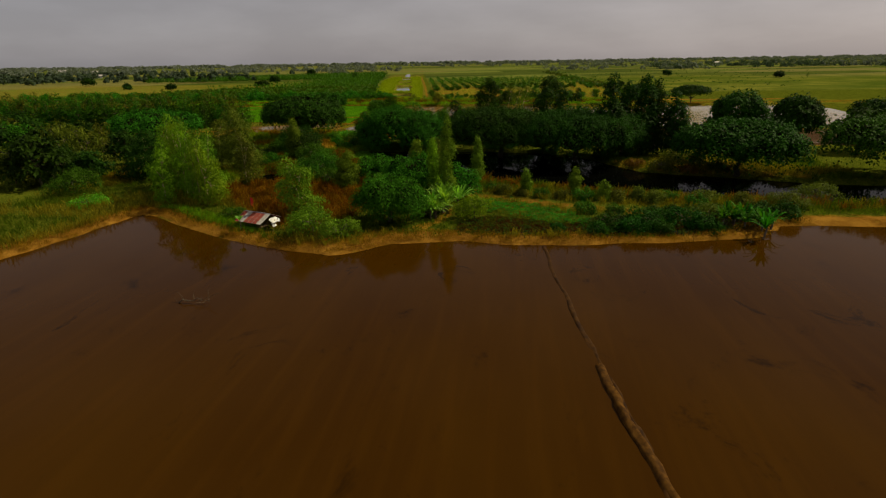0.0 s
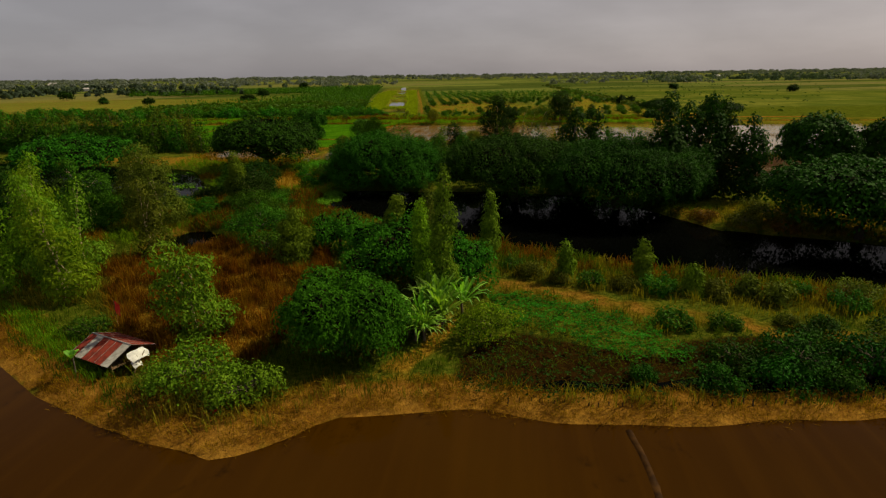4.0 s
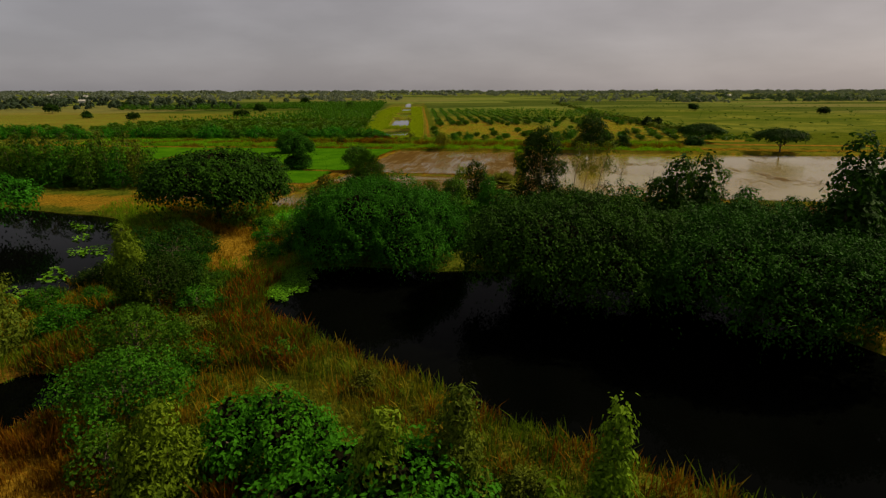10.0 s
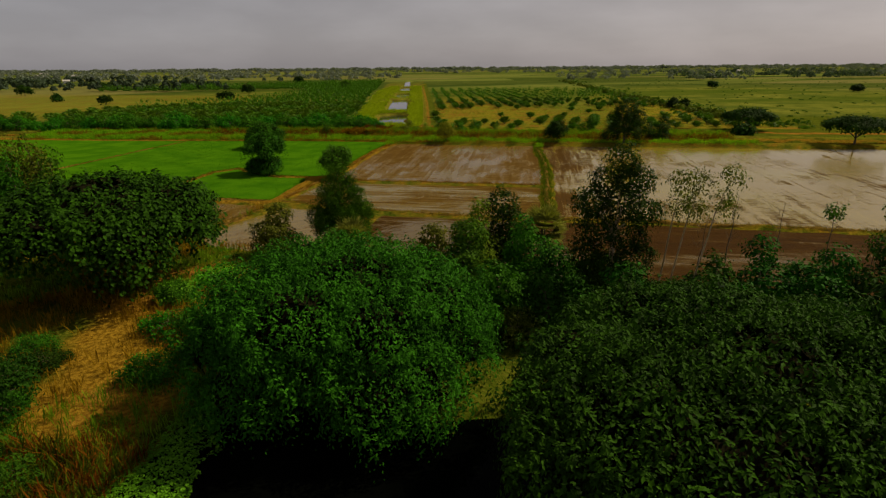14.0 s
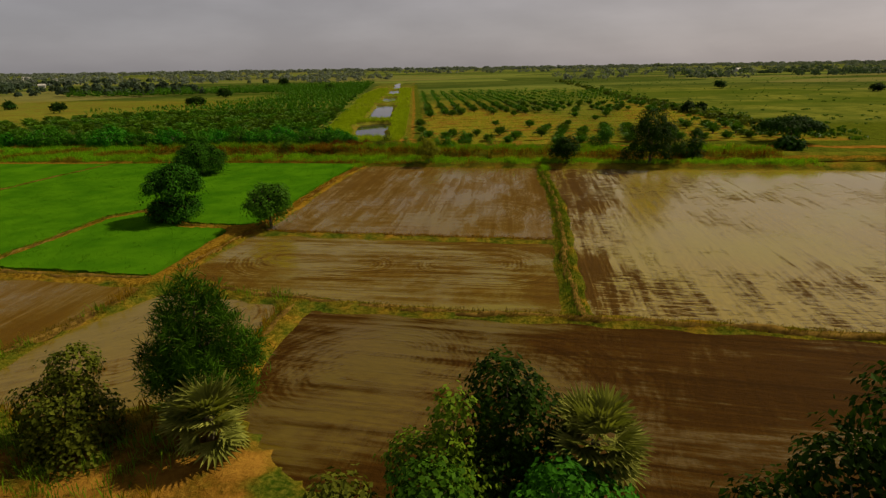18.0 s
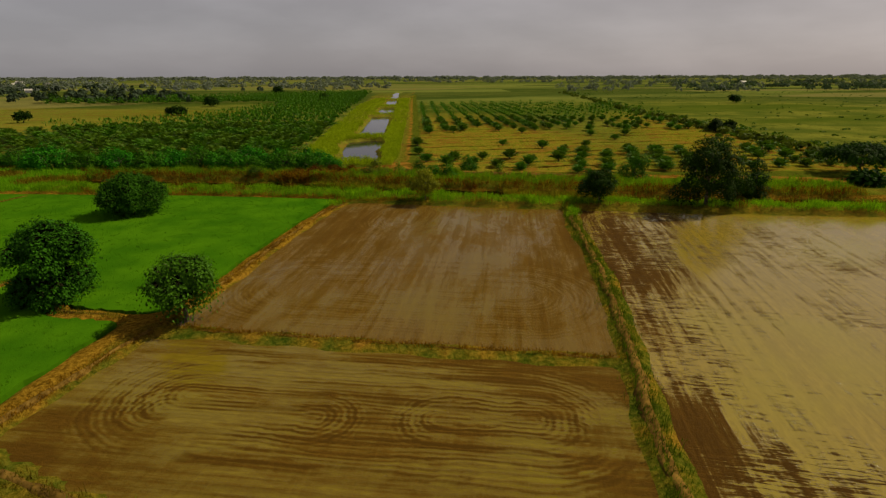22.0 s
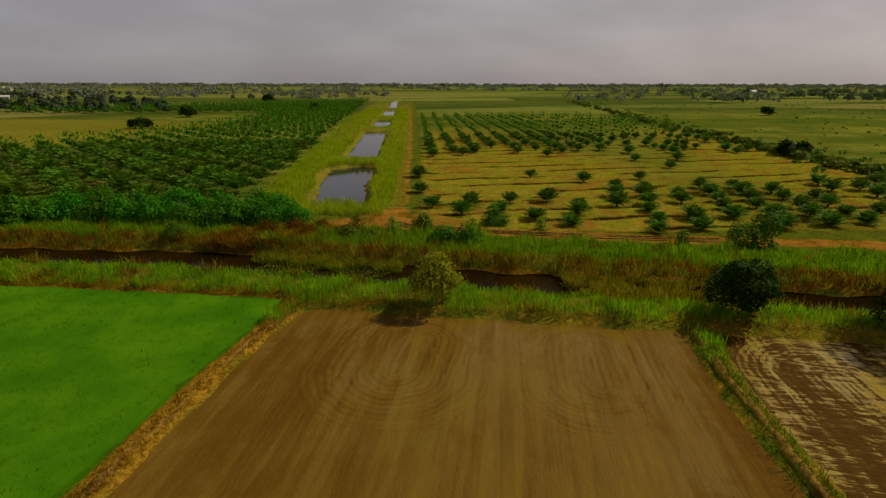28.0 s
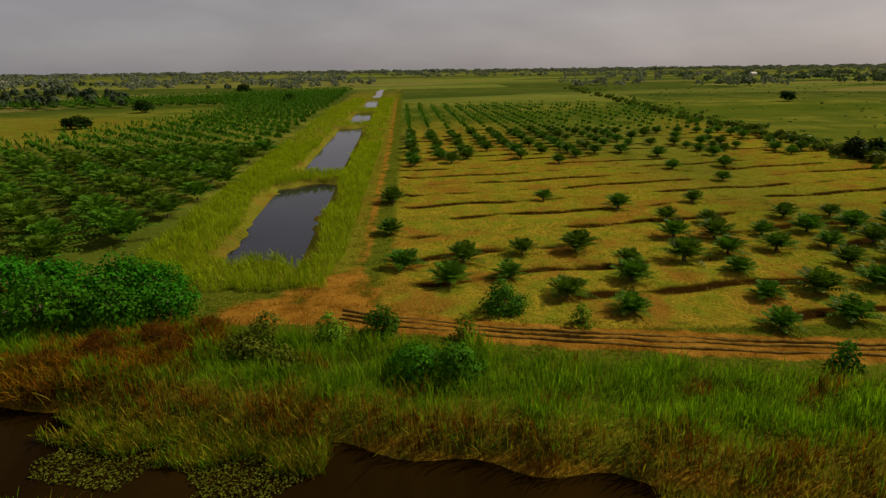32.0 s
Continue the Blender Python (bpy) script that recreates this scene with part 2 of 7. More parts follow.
def mud_mat(name, mud, silt, wet, rz, arcs=(), tracks=0.5, dashes=0.3, patches=0.5, gloss=0.35, edge=None, crisp=0.09, dash_size=1.0, arc=0.055):
    """A puddled rice field: long wheel tracks, short dashes across them, turning arcs, and a film of water over silt."""
    m = Mat(name)
    run = m.noise(1.15, 4, 0.6, m.coords((0.045, 1.0, 1), rz), 0.5)
    dash = m.noise(dash_size, 5, 0.7, m.coords((0.16, 1.0, 1), rz + 1.5), 0.9)
    where = m.ramp(m.noise(0.05, 3), 0.38, 0.54)
    dash = m.math("ADD", m.math("MULTIPLY", m.math("SUBTRACT", dash, 0.5), where), 0.5)
    fine = m.noise(3.2, 5, 0.7, m.coords((0.25, 1.0, 1), rz))
    blot = m.noise(0.06, 5, 0.62, m.coords((0.7, 1, 1), rz), 0.4)
    smear = m.noise(0.3, 4, 0.6, m.coords((0.4, 1, 1), rz), 0.8)
    track = m.math("ADD", m.math("MULTIPLY", m.math("SUBTRACT", run, 0.5), tracks), m.math("MULTIPLY", m.math("SUBTRACT", dash, 0.5), dashes))
    for cx, cy, half, turn, gap, reach in arcs:
        geo = m.node("ShaderNodeNewGeometry")
        mp = m.node("ShaderNodeMapping")
        mp.vector_type = "TEXTURE"
        mp.inputs["Location"].default_value = (cx, cy, 0)
        mp.inputs["Rotation"].default_value = (0, 0, turn)
        m.link(geo.outputs["Position"], mp.inputs["Vector"])
        sep = m.node("ShaderNodeSeparateXYZ")
        m.link(mp.outputs[0], sep.inputs[0])
        over = m.math("MAXIMUM", m.math("SUBTRACT", m.math("ABSOLUTE", sep.outputs[0]), half), 0.0)
        d = m.math("SQRT", m.math("ADD", m.math("MULTIPLY", over, over), m.math("MULTIPLY", sep.outputs[1], sep.outputs[1])))
        d = m.math("ADD", d, m.math("MULTIPLY", smear, 1.6))
        rings = m.math("SINE", m.math("MULTIPLY", d, 6.28 / gap))
        rings2 = m.math("SINE", m.math("MULTIPLY", d, 6.28 / (gap * 0.31)))
        near = m.math("MULTIPLY", m.ramp(d, reach * 0.75, reach, 1, 0), m.ramp(m.noise(0.11, 4), 0.36, 0.52))
        track = m.math("ADD", track, m.math("MULTIPLY", m.math("MULTIPLY", m.math("ADD", m.math("MULTIPLY", rings, 0.5), m.math("MULTIPLY", rings2, 0.6)), near), arc))
    wetness = m.math("ADD", m.math("MULTIPLY", m.math("ADD", m.math("SUBTRACT", blot, 0.5), m.math("MULTIPLY", m.math("SUBTRACT", smear, 0.5), 0.5)), patches), m.math("MULTIPLY", track, -1.0))
    if edge:
        geo = m.node("ShaderNodeNewGeometry")
        dot = m.node("ShaderNodeVectorMath")
        dot.operation = "DOT_PRODUCT"
        dot.inputs[1].default_value = (edge[0], edge[1], 0)
        m.link(geo.outputs["Position"], dot.inputs[0])
        wetness = m.math("ADD", wetness, m.ramp(dot.outputs["Value"], edge[2], edge[2] + edge[3], -edge[4], 0.0))
    grit = m.noise(5.5, 4, 0.7)
    wetness = m.math("ADD", wetness, m.math("MULTIPLY", m.math("SUBTRACT", fine, 0.5), 0.16))
    wetness = m.math("ADD", wetness, m.math("MULTIPLY", m.math("SUBTRACT", grit, 0.5), 0.08))
    puddle = m.ramp(wetness, 0.5 - wet - crisp, 0.5 - wet + crisp)
    ridge_ = m.ramp(m.math("ADD", m.math("ADD", track, m.math("MULTIPLY", m.math("SUBTRACT", grit, 0.5), 0.30)), m.math("MULTIPLY", m.math("SUBTRACT", fine, 0.5), 0.35)), -0.12, 0.14)
    ground = m.mix(ridge_, tuple(c * 1.35 for c in mud), tuple(c * 0.55 for c in mud))
    ground = m.mix(m.ramp(blot, 0.36, 0.62, 0.5, 0.0), ground, tuple(c * 0.7 for c in mud))
    film = m.mix(m.ramp(fine, 0.3, 0.7), tuple(c * 0.72 for c in silt), silt)
    film = m.mix(m.ramp(run, 0.40, 0.62, 0.0, 0.45), film, tuple(c * 0.6 for c in silt))
    film = m.mix(m.ramp(m.noise(0.045, 3, 0.5), 0.45, 0.65, 0.0, 0.6), film, (silt[0] * 0.85, silt[1] * 0.95, silt[2] * 0.45))
    film = m.mix(m.ramp(grit, 0.50, 0.75, 0.0, 0.35), film, tuple(c * 0.55 for c in silt))
    col = m.mix(puddle, ground, film)
    m.bump(m.math("MULTIPLY", ridge_, m.math("SUBTRACT", 1.0, m.math("MULTIPLY", puddle, 0.93))), 0.5, 0.10)
    rough = m.ramp(m.math("ADD", puddle, m.math("MULTIPLY", m.math("SUBTRACT", fine, 0.5), 0.5)), 0.1, 0.9, 0.7, 0.10)
    return m.out(col, rough, m.ramp(puddle, 0.0, 1.0, 0.015, gloss))


def water_mat(name, deep, shallow, scale, rough=0.06, ripple=0.06, gloss=0.5):
    m = Mat(name)
    blot = m.noise(scale, 4, 0.55, m.coords((1.0, 0.45, 1)), 0.4)
    col = m.mix(m.ramp(blot, 0.3, 0.72), deep, shallow)
    m.bump(m.noise(1.3, 3), ripple, 0.03)
    m.bsdf.inputs["IOR"].default_value = 1.333
    return m.out(col, rough, gloss)


def paddy_water_mat():
    """Thin brown water over mud: drag lines that run from the bank, and dark clods."""
    m = Mat("paddy_water")
    big = m.noise(0.05, 4, 0.55, m.coords((1.0, 0.5, 1)))
    drag = m.noise(0.9, 5, 0.65, m.coords((1.0, 0.06, 1), -0.12), 0.3)
    clod = m.noise(0.22, 6, 0.72, m.coords((1.0, 0.7, 1)), 0.8)
    col = m.mix(m.ramp(big, 0.3, 0.7), (0.026, 0.0095, 0.0002), (0.036, 0.0145, 0.0003))
    col = m.mix(m.ramp(drag, 0.42, 0.72, 0.0, 0.35), col, (0.046, 0.0180, 0.0004))
    col = m.mix(m.ramp(clod, 0.57, 0.72, 0.0, 0.8), col, (0.007, 0.0030, 0.0002))
    m.bump(m.noise(1.3, 3), 0.035, 0.03)
    m.bsdf.inputs["IOR"].default_value = 1.333
    return m.out(col, 0.05, 0.045)


def rice_mat():
    m = Mat("rice")
    a, b = m.noise(0.16, 4), m.noise(5.0, 5, 0.7, m.coords((1, 0.6, 1)))
    col = m.mix(m.ramp(a, 0.3, 0.7), (0.027, 0.094, 0.002), (0.052, 0.142, 0.003))
    col = m.mix(m.ramp(b, 0.4, 0.8, 0, 0.6), col, (0.030, 0.090, 0.002))
    m.bump(b, 0.35, 0.15)
    return m.out(col, 0.8, 0.0)


def metal_mat(name, a, b, rust):
    m = Mat(name)
    n = m.noise(2.5, 5, 0.65)
    m.bump(n, 0.15, 0.01)
    return m.out(m.mix(m.ramp(n, rust - 0.12, rust + 0.12), a, b), 0.6, 0.2, 0.0)


def plain_mat(name, a, b, rough=0.7, scale=4.0, spec=0.3):
    m = Mat(name)
    n = m.noise(scale, 5, 0.6)
    m.bump(n, 0.2, 0.02)
    return m.out(m.mix(m.ramp(n, 0.3, 0.7), a, b), rough, spec)


LAND = ground_mat()
WATER_NEAR = paddy_water_mat()
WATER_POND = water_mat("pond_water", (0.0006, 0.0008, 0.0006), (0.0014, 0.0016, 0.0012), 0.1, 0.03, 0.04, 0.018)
WATER_CANAL = water_mat("canal_water", (0.007, 0.0034, 0.0003), (0.015, 0.0080, 0.0007), 0.1, 0.05, 0.05, 0.02)
WATER_POOL = water_mat("pool_water", (0.004, 0.005, 0.012), (0.008, 0.010, 0.018), 0.05, 0.04, 0.04)
MUD_A = mud_mat("mud_brown", (0.094, 0.047, 0.005), (0.138, 0.087, 0.007), 0.49, 1.45, ((-3, 212, 12, -0.13, 2.0, 13), (-5, 244, 3, 1.4, 2.1, 10), (11, 242, 3, 1.45, 2.0, 9)), 0.24, 0.10, 0.62, 0.13, None, 0.17, 1.8, 0.040)
MUD_B = mud_mat("mud_olive", (0.086, 0.044, 0.005), (0.160, 0.115, 0.009), 0.50, -0.13, ((-5.5, 190, 12.5, -0.13, 1.7, 9.0), (-13.5, 189.5, 5.5, -0.1, 1.5, 4.5), (5, 188, 4.5, -0.13, 1.5, 4.5)), 0.28, 0.12, 0.75, 0.16, None, 0.11, 1.8, 0.07)
MUD_C = mud_mat("mud_dark", (0.040, 0.017, 0.002), (0.104, 0.066, 0.007), 0.39, -0.2, ((0, 165, 6, -0.3, 2.2, 13), (-6, 166, 3, 0.6, 1.4, 9)), 0.40, 0.22, 0.7, 0.16, (1.0, 0.0, -4.0, 22.0, -0.08), 0.12, 1.4, 0.035)
MUD_D = mud_mat("mud_pale", (0.070, 0.034, 0.005), (0.235, 0.168, 0.020), 0.60, 1.42, ((30, 238, 2, 1.5, 2.0, 10),), 0.38, 0.85, 0.55, 0.40, (0.989, -0.147, -15.0, 20.0, 0.16), 0.055, 3.0)
MUD_E = mud_mat("mud_silt", (0.092, 0.045, 0.007), (0.155, 0.105, 0.014), 0.60, 0.5, ((-23, 171, 4, 1.2, 1.9, 8),), 0.30, 0.2, 0.7, 0.2)
RICE = rice_mat()
BUND = plain_mat("bund_soil", (0.065, 0.037, 0.008), (0.185, 0.110, 0.022), 0.9, 1.4, 0.0)
RIDGE = plain_mat("ridge_mud", (0.030, 0.012, 0.002), (0.095, 0.042, 0.006), 0.8, 2.2, 0.05)
BUND_WET = plain_mat("bund_wet", (0.014, 0.005, 0.001), (0.050, 0.021, 0.003), 0.7, 1.4, 0.05)
BARK = bark_mat("bark_grey", (0.06, 0.045, 0.03), (0.16, 0.13, 0.09))
BARK_DARK = bark_mat("bark_dark", (0.015, 0.011, 0.007), (0.045, 0.034, 0.022))
# near-black colour that paints the shade deep inside dense crowns
CROWN_SHADE = bark_mat("crown_shade", (0.006, 0.006, 0.003), (0.014, 0.012, 0.006))
CROWN_SHADE.node_tree.nodes["Principled BSDF"].inputs["Specular IOR Level"].default_value = 0.0
BARK_PALE = bark_mat("bark_pale", (0.32, 0.23, 0.13), (0.58, 0.46, 0.30))
L_RAIN = leaf_mat("leaf_rain_tree", (0.006, 0.026, 0.001), (0.052, 0.178, 0.006), 0.6, 0.16)
# darker copy of the rain tree leaf, with shade put into its colour
L_SHADED = leaf_mat("leaf_shaded", (0.004, 0.018, 0.001), (0.033, 0.122, 0.004), 0.6, 0.12)
L_DARK = leaf_mat("leaf_dark", (0.009, 0.030, 0.002), (0.032, 0.078, 0.005))
L_MID = leaf_mat("leaf_mid", (0.018, 0.075, 0.003), (0.066, 0.180, 0.008))
L_FRESH = leaf_mat("leaf_fresh", (0.024, 0.120, 0.003), (0.058, 0.225, 0.007))
L_BRIGHT = leaf_mat("leaf_bright", (0.070, 0.150, 0.005), (0.190, 0.310, 0.016))
L_OLIVE = leaf_mat("leaf_olive", (0.050, 0.080, 0.005), (0.150, 0.175, 0.015))
L_STRAP = leaf_mat("leaf_strap", (0.130, 0.340, 0.020), (0.330, 0.600, 0.060), 0.4, 0.35, 0.2)
L_PALM = leaf_mat("leaf_palm", (0.045, 0.115, 0.004), (0.095, 0.195, 0.010), 0.4)
L_LILY = leaf_mat("leaf_lily", (0.090, 0.330, 0.008), (0.150, 0.420, 0.018), 0.4)
G_GREEN = leaf_mat("grass_green", (0.075, 0.190, 0.004), (0.205, 0.350, 0.014), 0.7, 0.45, 0.0)
G_DRY = leaf_mat("grass_dry", (0.105, 0.045, 0.002), (0.320, 0.155, 0.010), 0.7, 0.4, 0.0)
G_REED = leaf_mat("grass_reed", (0.080, 0.074, 0.004), (0.270, 0.205, 0.018), 0.7, 0.4, 0.0)
# far foliage: distance haze is put into the pale grey-green leaf colour
L_FAR_HAZE = leaf_mat("leaf_far_haze", (0.260, 0.300, 0.270), (0.180, 0.210, 0.180), 0.8, 0.3, 0.0)
L_WOOD_HAZE = leaf_mat("leaf_wood_haze", (0.090, 0.130, 0.085), (0.080, 0.118, 0.072), 0.8, 0.3, 0.0)
L_RUST = leaf_mat("leaf_rust", (0.100, 0.045, 0.004), (0.210, 0.095, 0.010))
L_FAN = leaf_mat("leaf_fan", (0.160, 0.200, 0.020), (0.360, 0.380, 0.080))
G_SHORE = leaf_mat("grass_shore", (0.030, 0.060, 0.002), (0.110, 0.150, 0.008), 0.7, 0.4, 0.0)

L_FEATHER = leaf_mat("leaf_feather", (0.085, 0.190, 0.005), (0.240, 0.390, 0.014), 0.6, 0.38)
G_POOL = leaf_mat("grass_pool", (0.075, 0.205, 0.003), (0.255, 0.450, 0.012), 0.7, 0.45, 0.0)
G_RUSTY = leaf_mat("grass_rusty", (0.060, 0.022, 0.002), (0.270, 0.108, 0.008), 0.7, 0.35, 0.0)
G_STRIP = leaf_mat("grass_strip", (0.170, 0.235, 0.004), (0.380, 0.420, 0.016), 0.7, 0.45, 0.0)
G_PALE = leaf_mat("grass_pale", (0.210, 0.130, 0.012), (0.420, 0.270, 0.060), 0.7, 0.4, 0.0)
L_SUNNY = leaf_mat("leaf_sunny", (0.180, 0.230, 0.006), (0.330, 0.370, 0.025), 0.6, 0.35)

# ---- building helpers ----
RNG = np.random.default_rng(7)


def mesh_of(name, verts, faces, material, smooth=False):
    """A mesh from arrays; all faces have the same number of corners."""
    verts, faces = np.asarray(verts, np.float32), np.asarray(faces, np.int32)
    me = bpy.data.meshes.new(name)
    k = faces.shape[1]
    me.vertices.add(len(verts))
    me.vertices.foreach_set("co", verts.ravel())
    me.loops.add(faces.size)
    me.loops.foreach_set("vertex_index", faces.ravel())
    me.polygons.add(len(faces))
    me.polygons.foreach_set("loop_start", np.arange(0, faces.size, k, dtype=np.int32))
    me.polygons.foreach_set("use_smooth", np.full(len(faces), smooth))
    me.update(calc_edges=True)
    me.materials.append(material)
    return me


def part(name, me, parent, label=""):
    ob = new(name, me)
    ob.parent = parent
    return tagged(ob, label)


def thing(name, x, y, z, label, category, group="", rz=0.0, s=1.0):
    ob = new(name)
    ob.empty_display_size = 0.3
    ob.matrix_basis = pose(x, y, z, 0, 0, rz) @ Matrix.Scale(s, 4)
    return tagged(ob, label, category, group)


def join(*sets):
    """Joins (verts, faces) pairs."""
    vs, fs, n = [], [], 0
    for v, f in sets:
        vs.append(np.asarray(v, float))
        fs.append(np.asarray(f, int) + n)
        n += len(v)
    return np.concatenate(vs), np.concatenate(fs)


def unit(a):
    return a / np.maximum(np.linalg.norm(a, axis=-1, keepdims=True), 1e-9)


def tube(path, r0, r1, sides=7):
    """A tapered tube of quads along a path."""
    p = np.asarray(path, float)
    n = len(p)
    way = unit(np.gradient(p, axis=0))
    ref = np.where(np.abs(way[:, 2:3]) > 0.9, [[1.0, 0, 0]], [[0, 0, 1.0]])
    a = unit(np.cross(way, ref))
    b = np.cross(way, a)
    r = np.linspace(r0, r1, n)[:, None, None]
    th = np.linspace(0, 2 * np.pi, sides, endpoint=False)[None, :, None]
    v = (p[:, None] + r * (np.cos(th) * a[:, None] + np.sin(th) * b[:, None])).reshape(-1, 3)
    i, j = np.meshgrid(np.arange(n - 1), np.arange(sides), indexing="ij")
    f = np.stack([i * sides + j, i * sides + (j + 1) % sides, (i + 1) * sides + (j + 1) % sides, (i + 1) * sides + j], -1).reshape(-1, 4)
    return v, f


def bend(a, b, sag=0.0, wob=0.0, n=6, rng=RNG):
    t = np.linspace(0, 1, n)[:, None]
    p = np.asarray(a, float) * (1 - t) + np.asarray(b, float) * t
    p[:, 2] += (sag * 4 * t * (1 - t))[:, 0]
    if wob:
        p[1:-1] += rng.normal(0, wob, (n - 2, 3))
    return p


def leaf_quads(c, d, nrm, length, width):
    """Pointed leaves: from c along d, lying across nrm."""
    side = unit(np.cross(d, nrm)) * width[:, None]
    mid = c + d * length[:, None] * 0.45 + nrm * length[:, None] * 0.06
    v = np.stack([c, mid + side, c + d * length[:, None], mid - side], 1).reshape(-1, 3)
    return v, np.arange(len(v)).reshape(-1, 4)


def crown_leaves(blobs, area_per, per, spread, length, width, rng, low=-0.35, droop=0.15, shell=0.72, cup=0.0):
    """Leaf clusters over the shells of ellipsoids (x, y, z, r, rz); low: how far down the shell the leaves reach."""
    cs, ds, ns = [], [], []
    bl = np.array(blobs, float)
    for k, (x, y, z, r, rz) in enumerate(bl):
        n = max(8, int(4 * np.pi * r * (0.6 * r + 0.4 * rz) / area_per))
        if cup:
            g = np.arange(n) + 0.5
            uz = 1 - 2 * g / n
            ring_ = np.sqrt(1 - uz * uz)
            u = unit(np.stack([ring_ * np.cos(g * 2.39996), ring_ * np.sin(g * 2.39996), uz], 1) + rng.normal(0, 0.35 / math.sqrt(n), (n, 3)))
            u = u[u[:, 2] > low]
        else:
            u = unit(rng.normal(size=(n * 2, 3)))
            u = u[u[:, 2] > low][:n]
        rad = shell + (1.03 - shell) * np.sqrt(rng.random(len(u)))
        bump = 1 + 0.19 * np.sin(u[:, 0] * 5 + k) * np.cos(u[:, 1] * 6 + 2 * k) + 0.10 * np.sin(u[:, 2] * 11 + u[:, 0] * 9) + np.abs(rng.normal(0, 0.05, len(u)))
        p = np.array([x, y, z]) + u * (rad * bump)[:, None] * [r, r, rz]
        keep = np.ones(len(p), bool)
        for j, (x2, y2, z2, r2, rz2) in enumerate(bl):
            if j != k:
                keep &= (((p - [x2, y2, z2]) / [r2, r2, rz2]) ** 2).sum(1) > 0.5
        cs.append(p[keep])
        ns.append(u[keep] / [r, r, rz] * r)
    c, nr = np.concatenate(cs), unit(np.concatenate(ns))
    nr = unit(nr + [0, 0, 1.5 if cup > 0.75 else 0.6])
    m = len(c)
    off = rng.normal(size=(m, per, 3)) * spread * rng.uniform(0.6, 1.25, (m, 1, 1))
    off -= (off * nr[:, None]).sum(-1, keepdims=True) * nr[:, None] * (0.85 if cup > 0.75 else 0.65)
    cc = c[:, None] + off
    cc[..., 2] -= cup * (off[..., 0] ** 2 + off[..., 1] ** 2) / spread
    cc = cc.reshape(-1, 3)
    d = off * 1.2 / spread + rng.normal(size=off.shape) * 0.5
    nn = unit(nr[:, None] + rng.normal(size=off.shape) * (0.18 if cup > 0.75 else 0.28) + off / spread * (0.7 if cup else 0.35)).reshape(-1, 3)
    d = d.reshape(-1, 3)
    d -= (d * nn).sum(-1, keepdims=True) * nn
    d[:, 2] -= droop
    d = unit(d)
    s = rng.uniform(0.7, 1.3, len(d))
    outer = leaf_quads(cc, d, nn, length * s, width * s)
    if not cup:
        return outer
    back = np.repeat(c - nr * 1.6 * spread - [0, 0, 0.9 * spread], 2, 0) + rng.normal(0, 0.5 * spread, (2 * m, 3))
    tilt = unit(np.repeat(nr, 2, 0) + rng.normal(0, 0.6, (2 * m, 3)))
    away = unit(np.cross(tilt, rng.normal(size=tilt.shape)))
    far = spread * rng.uniform(0.9, 1.4, 2 * m)
    return join(outer, leaf_quads(back - away * far[:, None] * 0.5, away, tilt, far, far * 0.4))


def shade_fill(blobs, rng, low):
    """Crossing dark quads inside the lobes, which stand in for a dense crown's inner shade."""
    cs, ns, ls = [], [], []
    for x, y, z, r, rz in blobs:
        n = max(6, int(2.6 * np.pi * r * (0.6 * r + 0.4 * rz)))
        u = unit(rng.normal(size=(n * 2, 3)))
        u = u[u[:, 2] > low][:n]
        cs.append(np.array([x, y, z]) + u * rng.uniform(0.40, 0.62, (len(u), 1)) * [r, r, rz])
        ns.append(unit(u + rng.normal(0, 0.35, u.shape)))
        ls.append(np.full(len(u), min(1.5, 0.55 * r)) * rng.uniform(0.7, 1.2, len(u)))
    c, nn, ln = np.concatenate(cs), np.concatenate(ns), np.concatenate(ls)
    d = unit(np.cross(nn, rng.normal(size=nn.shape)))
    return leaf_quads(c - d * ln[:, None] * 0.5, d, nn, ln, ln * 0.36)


def limb_mesh(height, r, blobs, rng, lean=(0, 0), fork=0.45):
    """A trunk with a limb to each lobe of the crown."""
    top = np.array([lean[0], lean[1], height * fork])
    sets = [tube(bend((0, 0, -0.3), top, 0, r * 0.3, 6, rng), r * 1.25, r * 0.75, 8)]
    for x, y, z, br, rz in blobs:
        end = np.array([x, y, z - 0.15 * rz])
        sets.append(tube(bend(top - [0, 0, r], end, 0.06 * br, r * 0.35, 5, rng), r * 0.6, r * 0.14, 5 if len(blobs) < 9 else 4))
        for _ in range(3 if len(blobs) < 9 else 1):
            u = unit(rng.normal(size=3) + [0, 0, 0.4]) * [br, br, rz] * 0.55
            sets.append(tube(bend(end * 0.75 + top * 0.25, np.array([x, y, z]) + u, 0.1, r * 0.2, 4, rng), r * 0.25, r * 0.05, 4))
    return join(*sets)


def blob_tree(name, x, y, label, category, blobs, leaf, height=5.0, r=0.15, bark=None, area=0.35, per=9, spread=0.33, length=0.36,
              width=0.11, low=-0.35, droop=0.15, seed=1, z=0.25, group="", lean=(0, 0), fork=0.45, rz=0.0, shell=0.72, cup=0.0):
    rng = np.random.default_rng(seed)
    root = thing(name, x, y, z, label, category, group, rz)
    part("trunk", mesh_of("trunk", *limb_mesh(height, r, blobs, rng, lean, fork), bark or BARK, True), root)
    part("crown", mesh_of("crown", *crown_leaves(blobs, area, per, spread, length, width, rng, low, droop, shell, cup), leaf), root)
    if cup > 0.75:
        tagged(part("brushwood", mesh_of("brushwood", *shade_fill(blobs, rng, low), CROWN_SHADE), root, "dark fill painted as shade inside the crown"), kind="stuff")
    return root


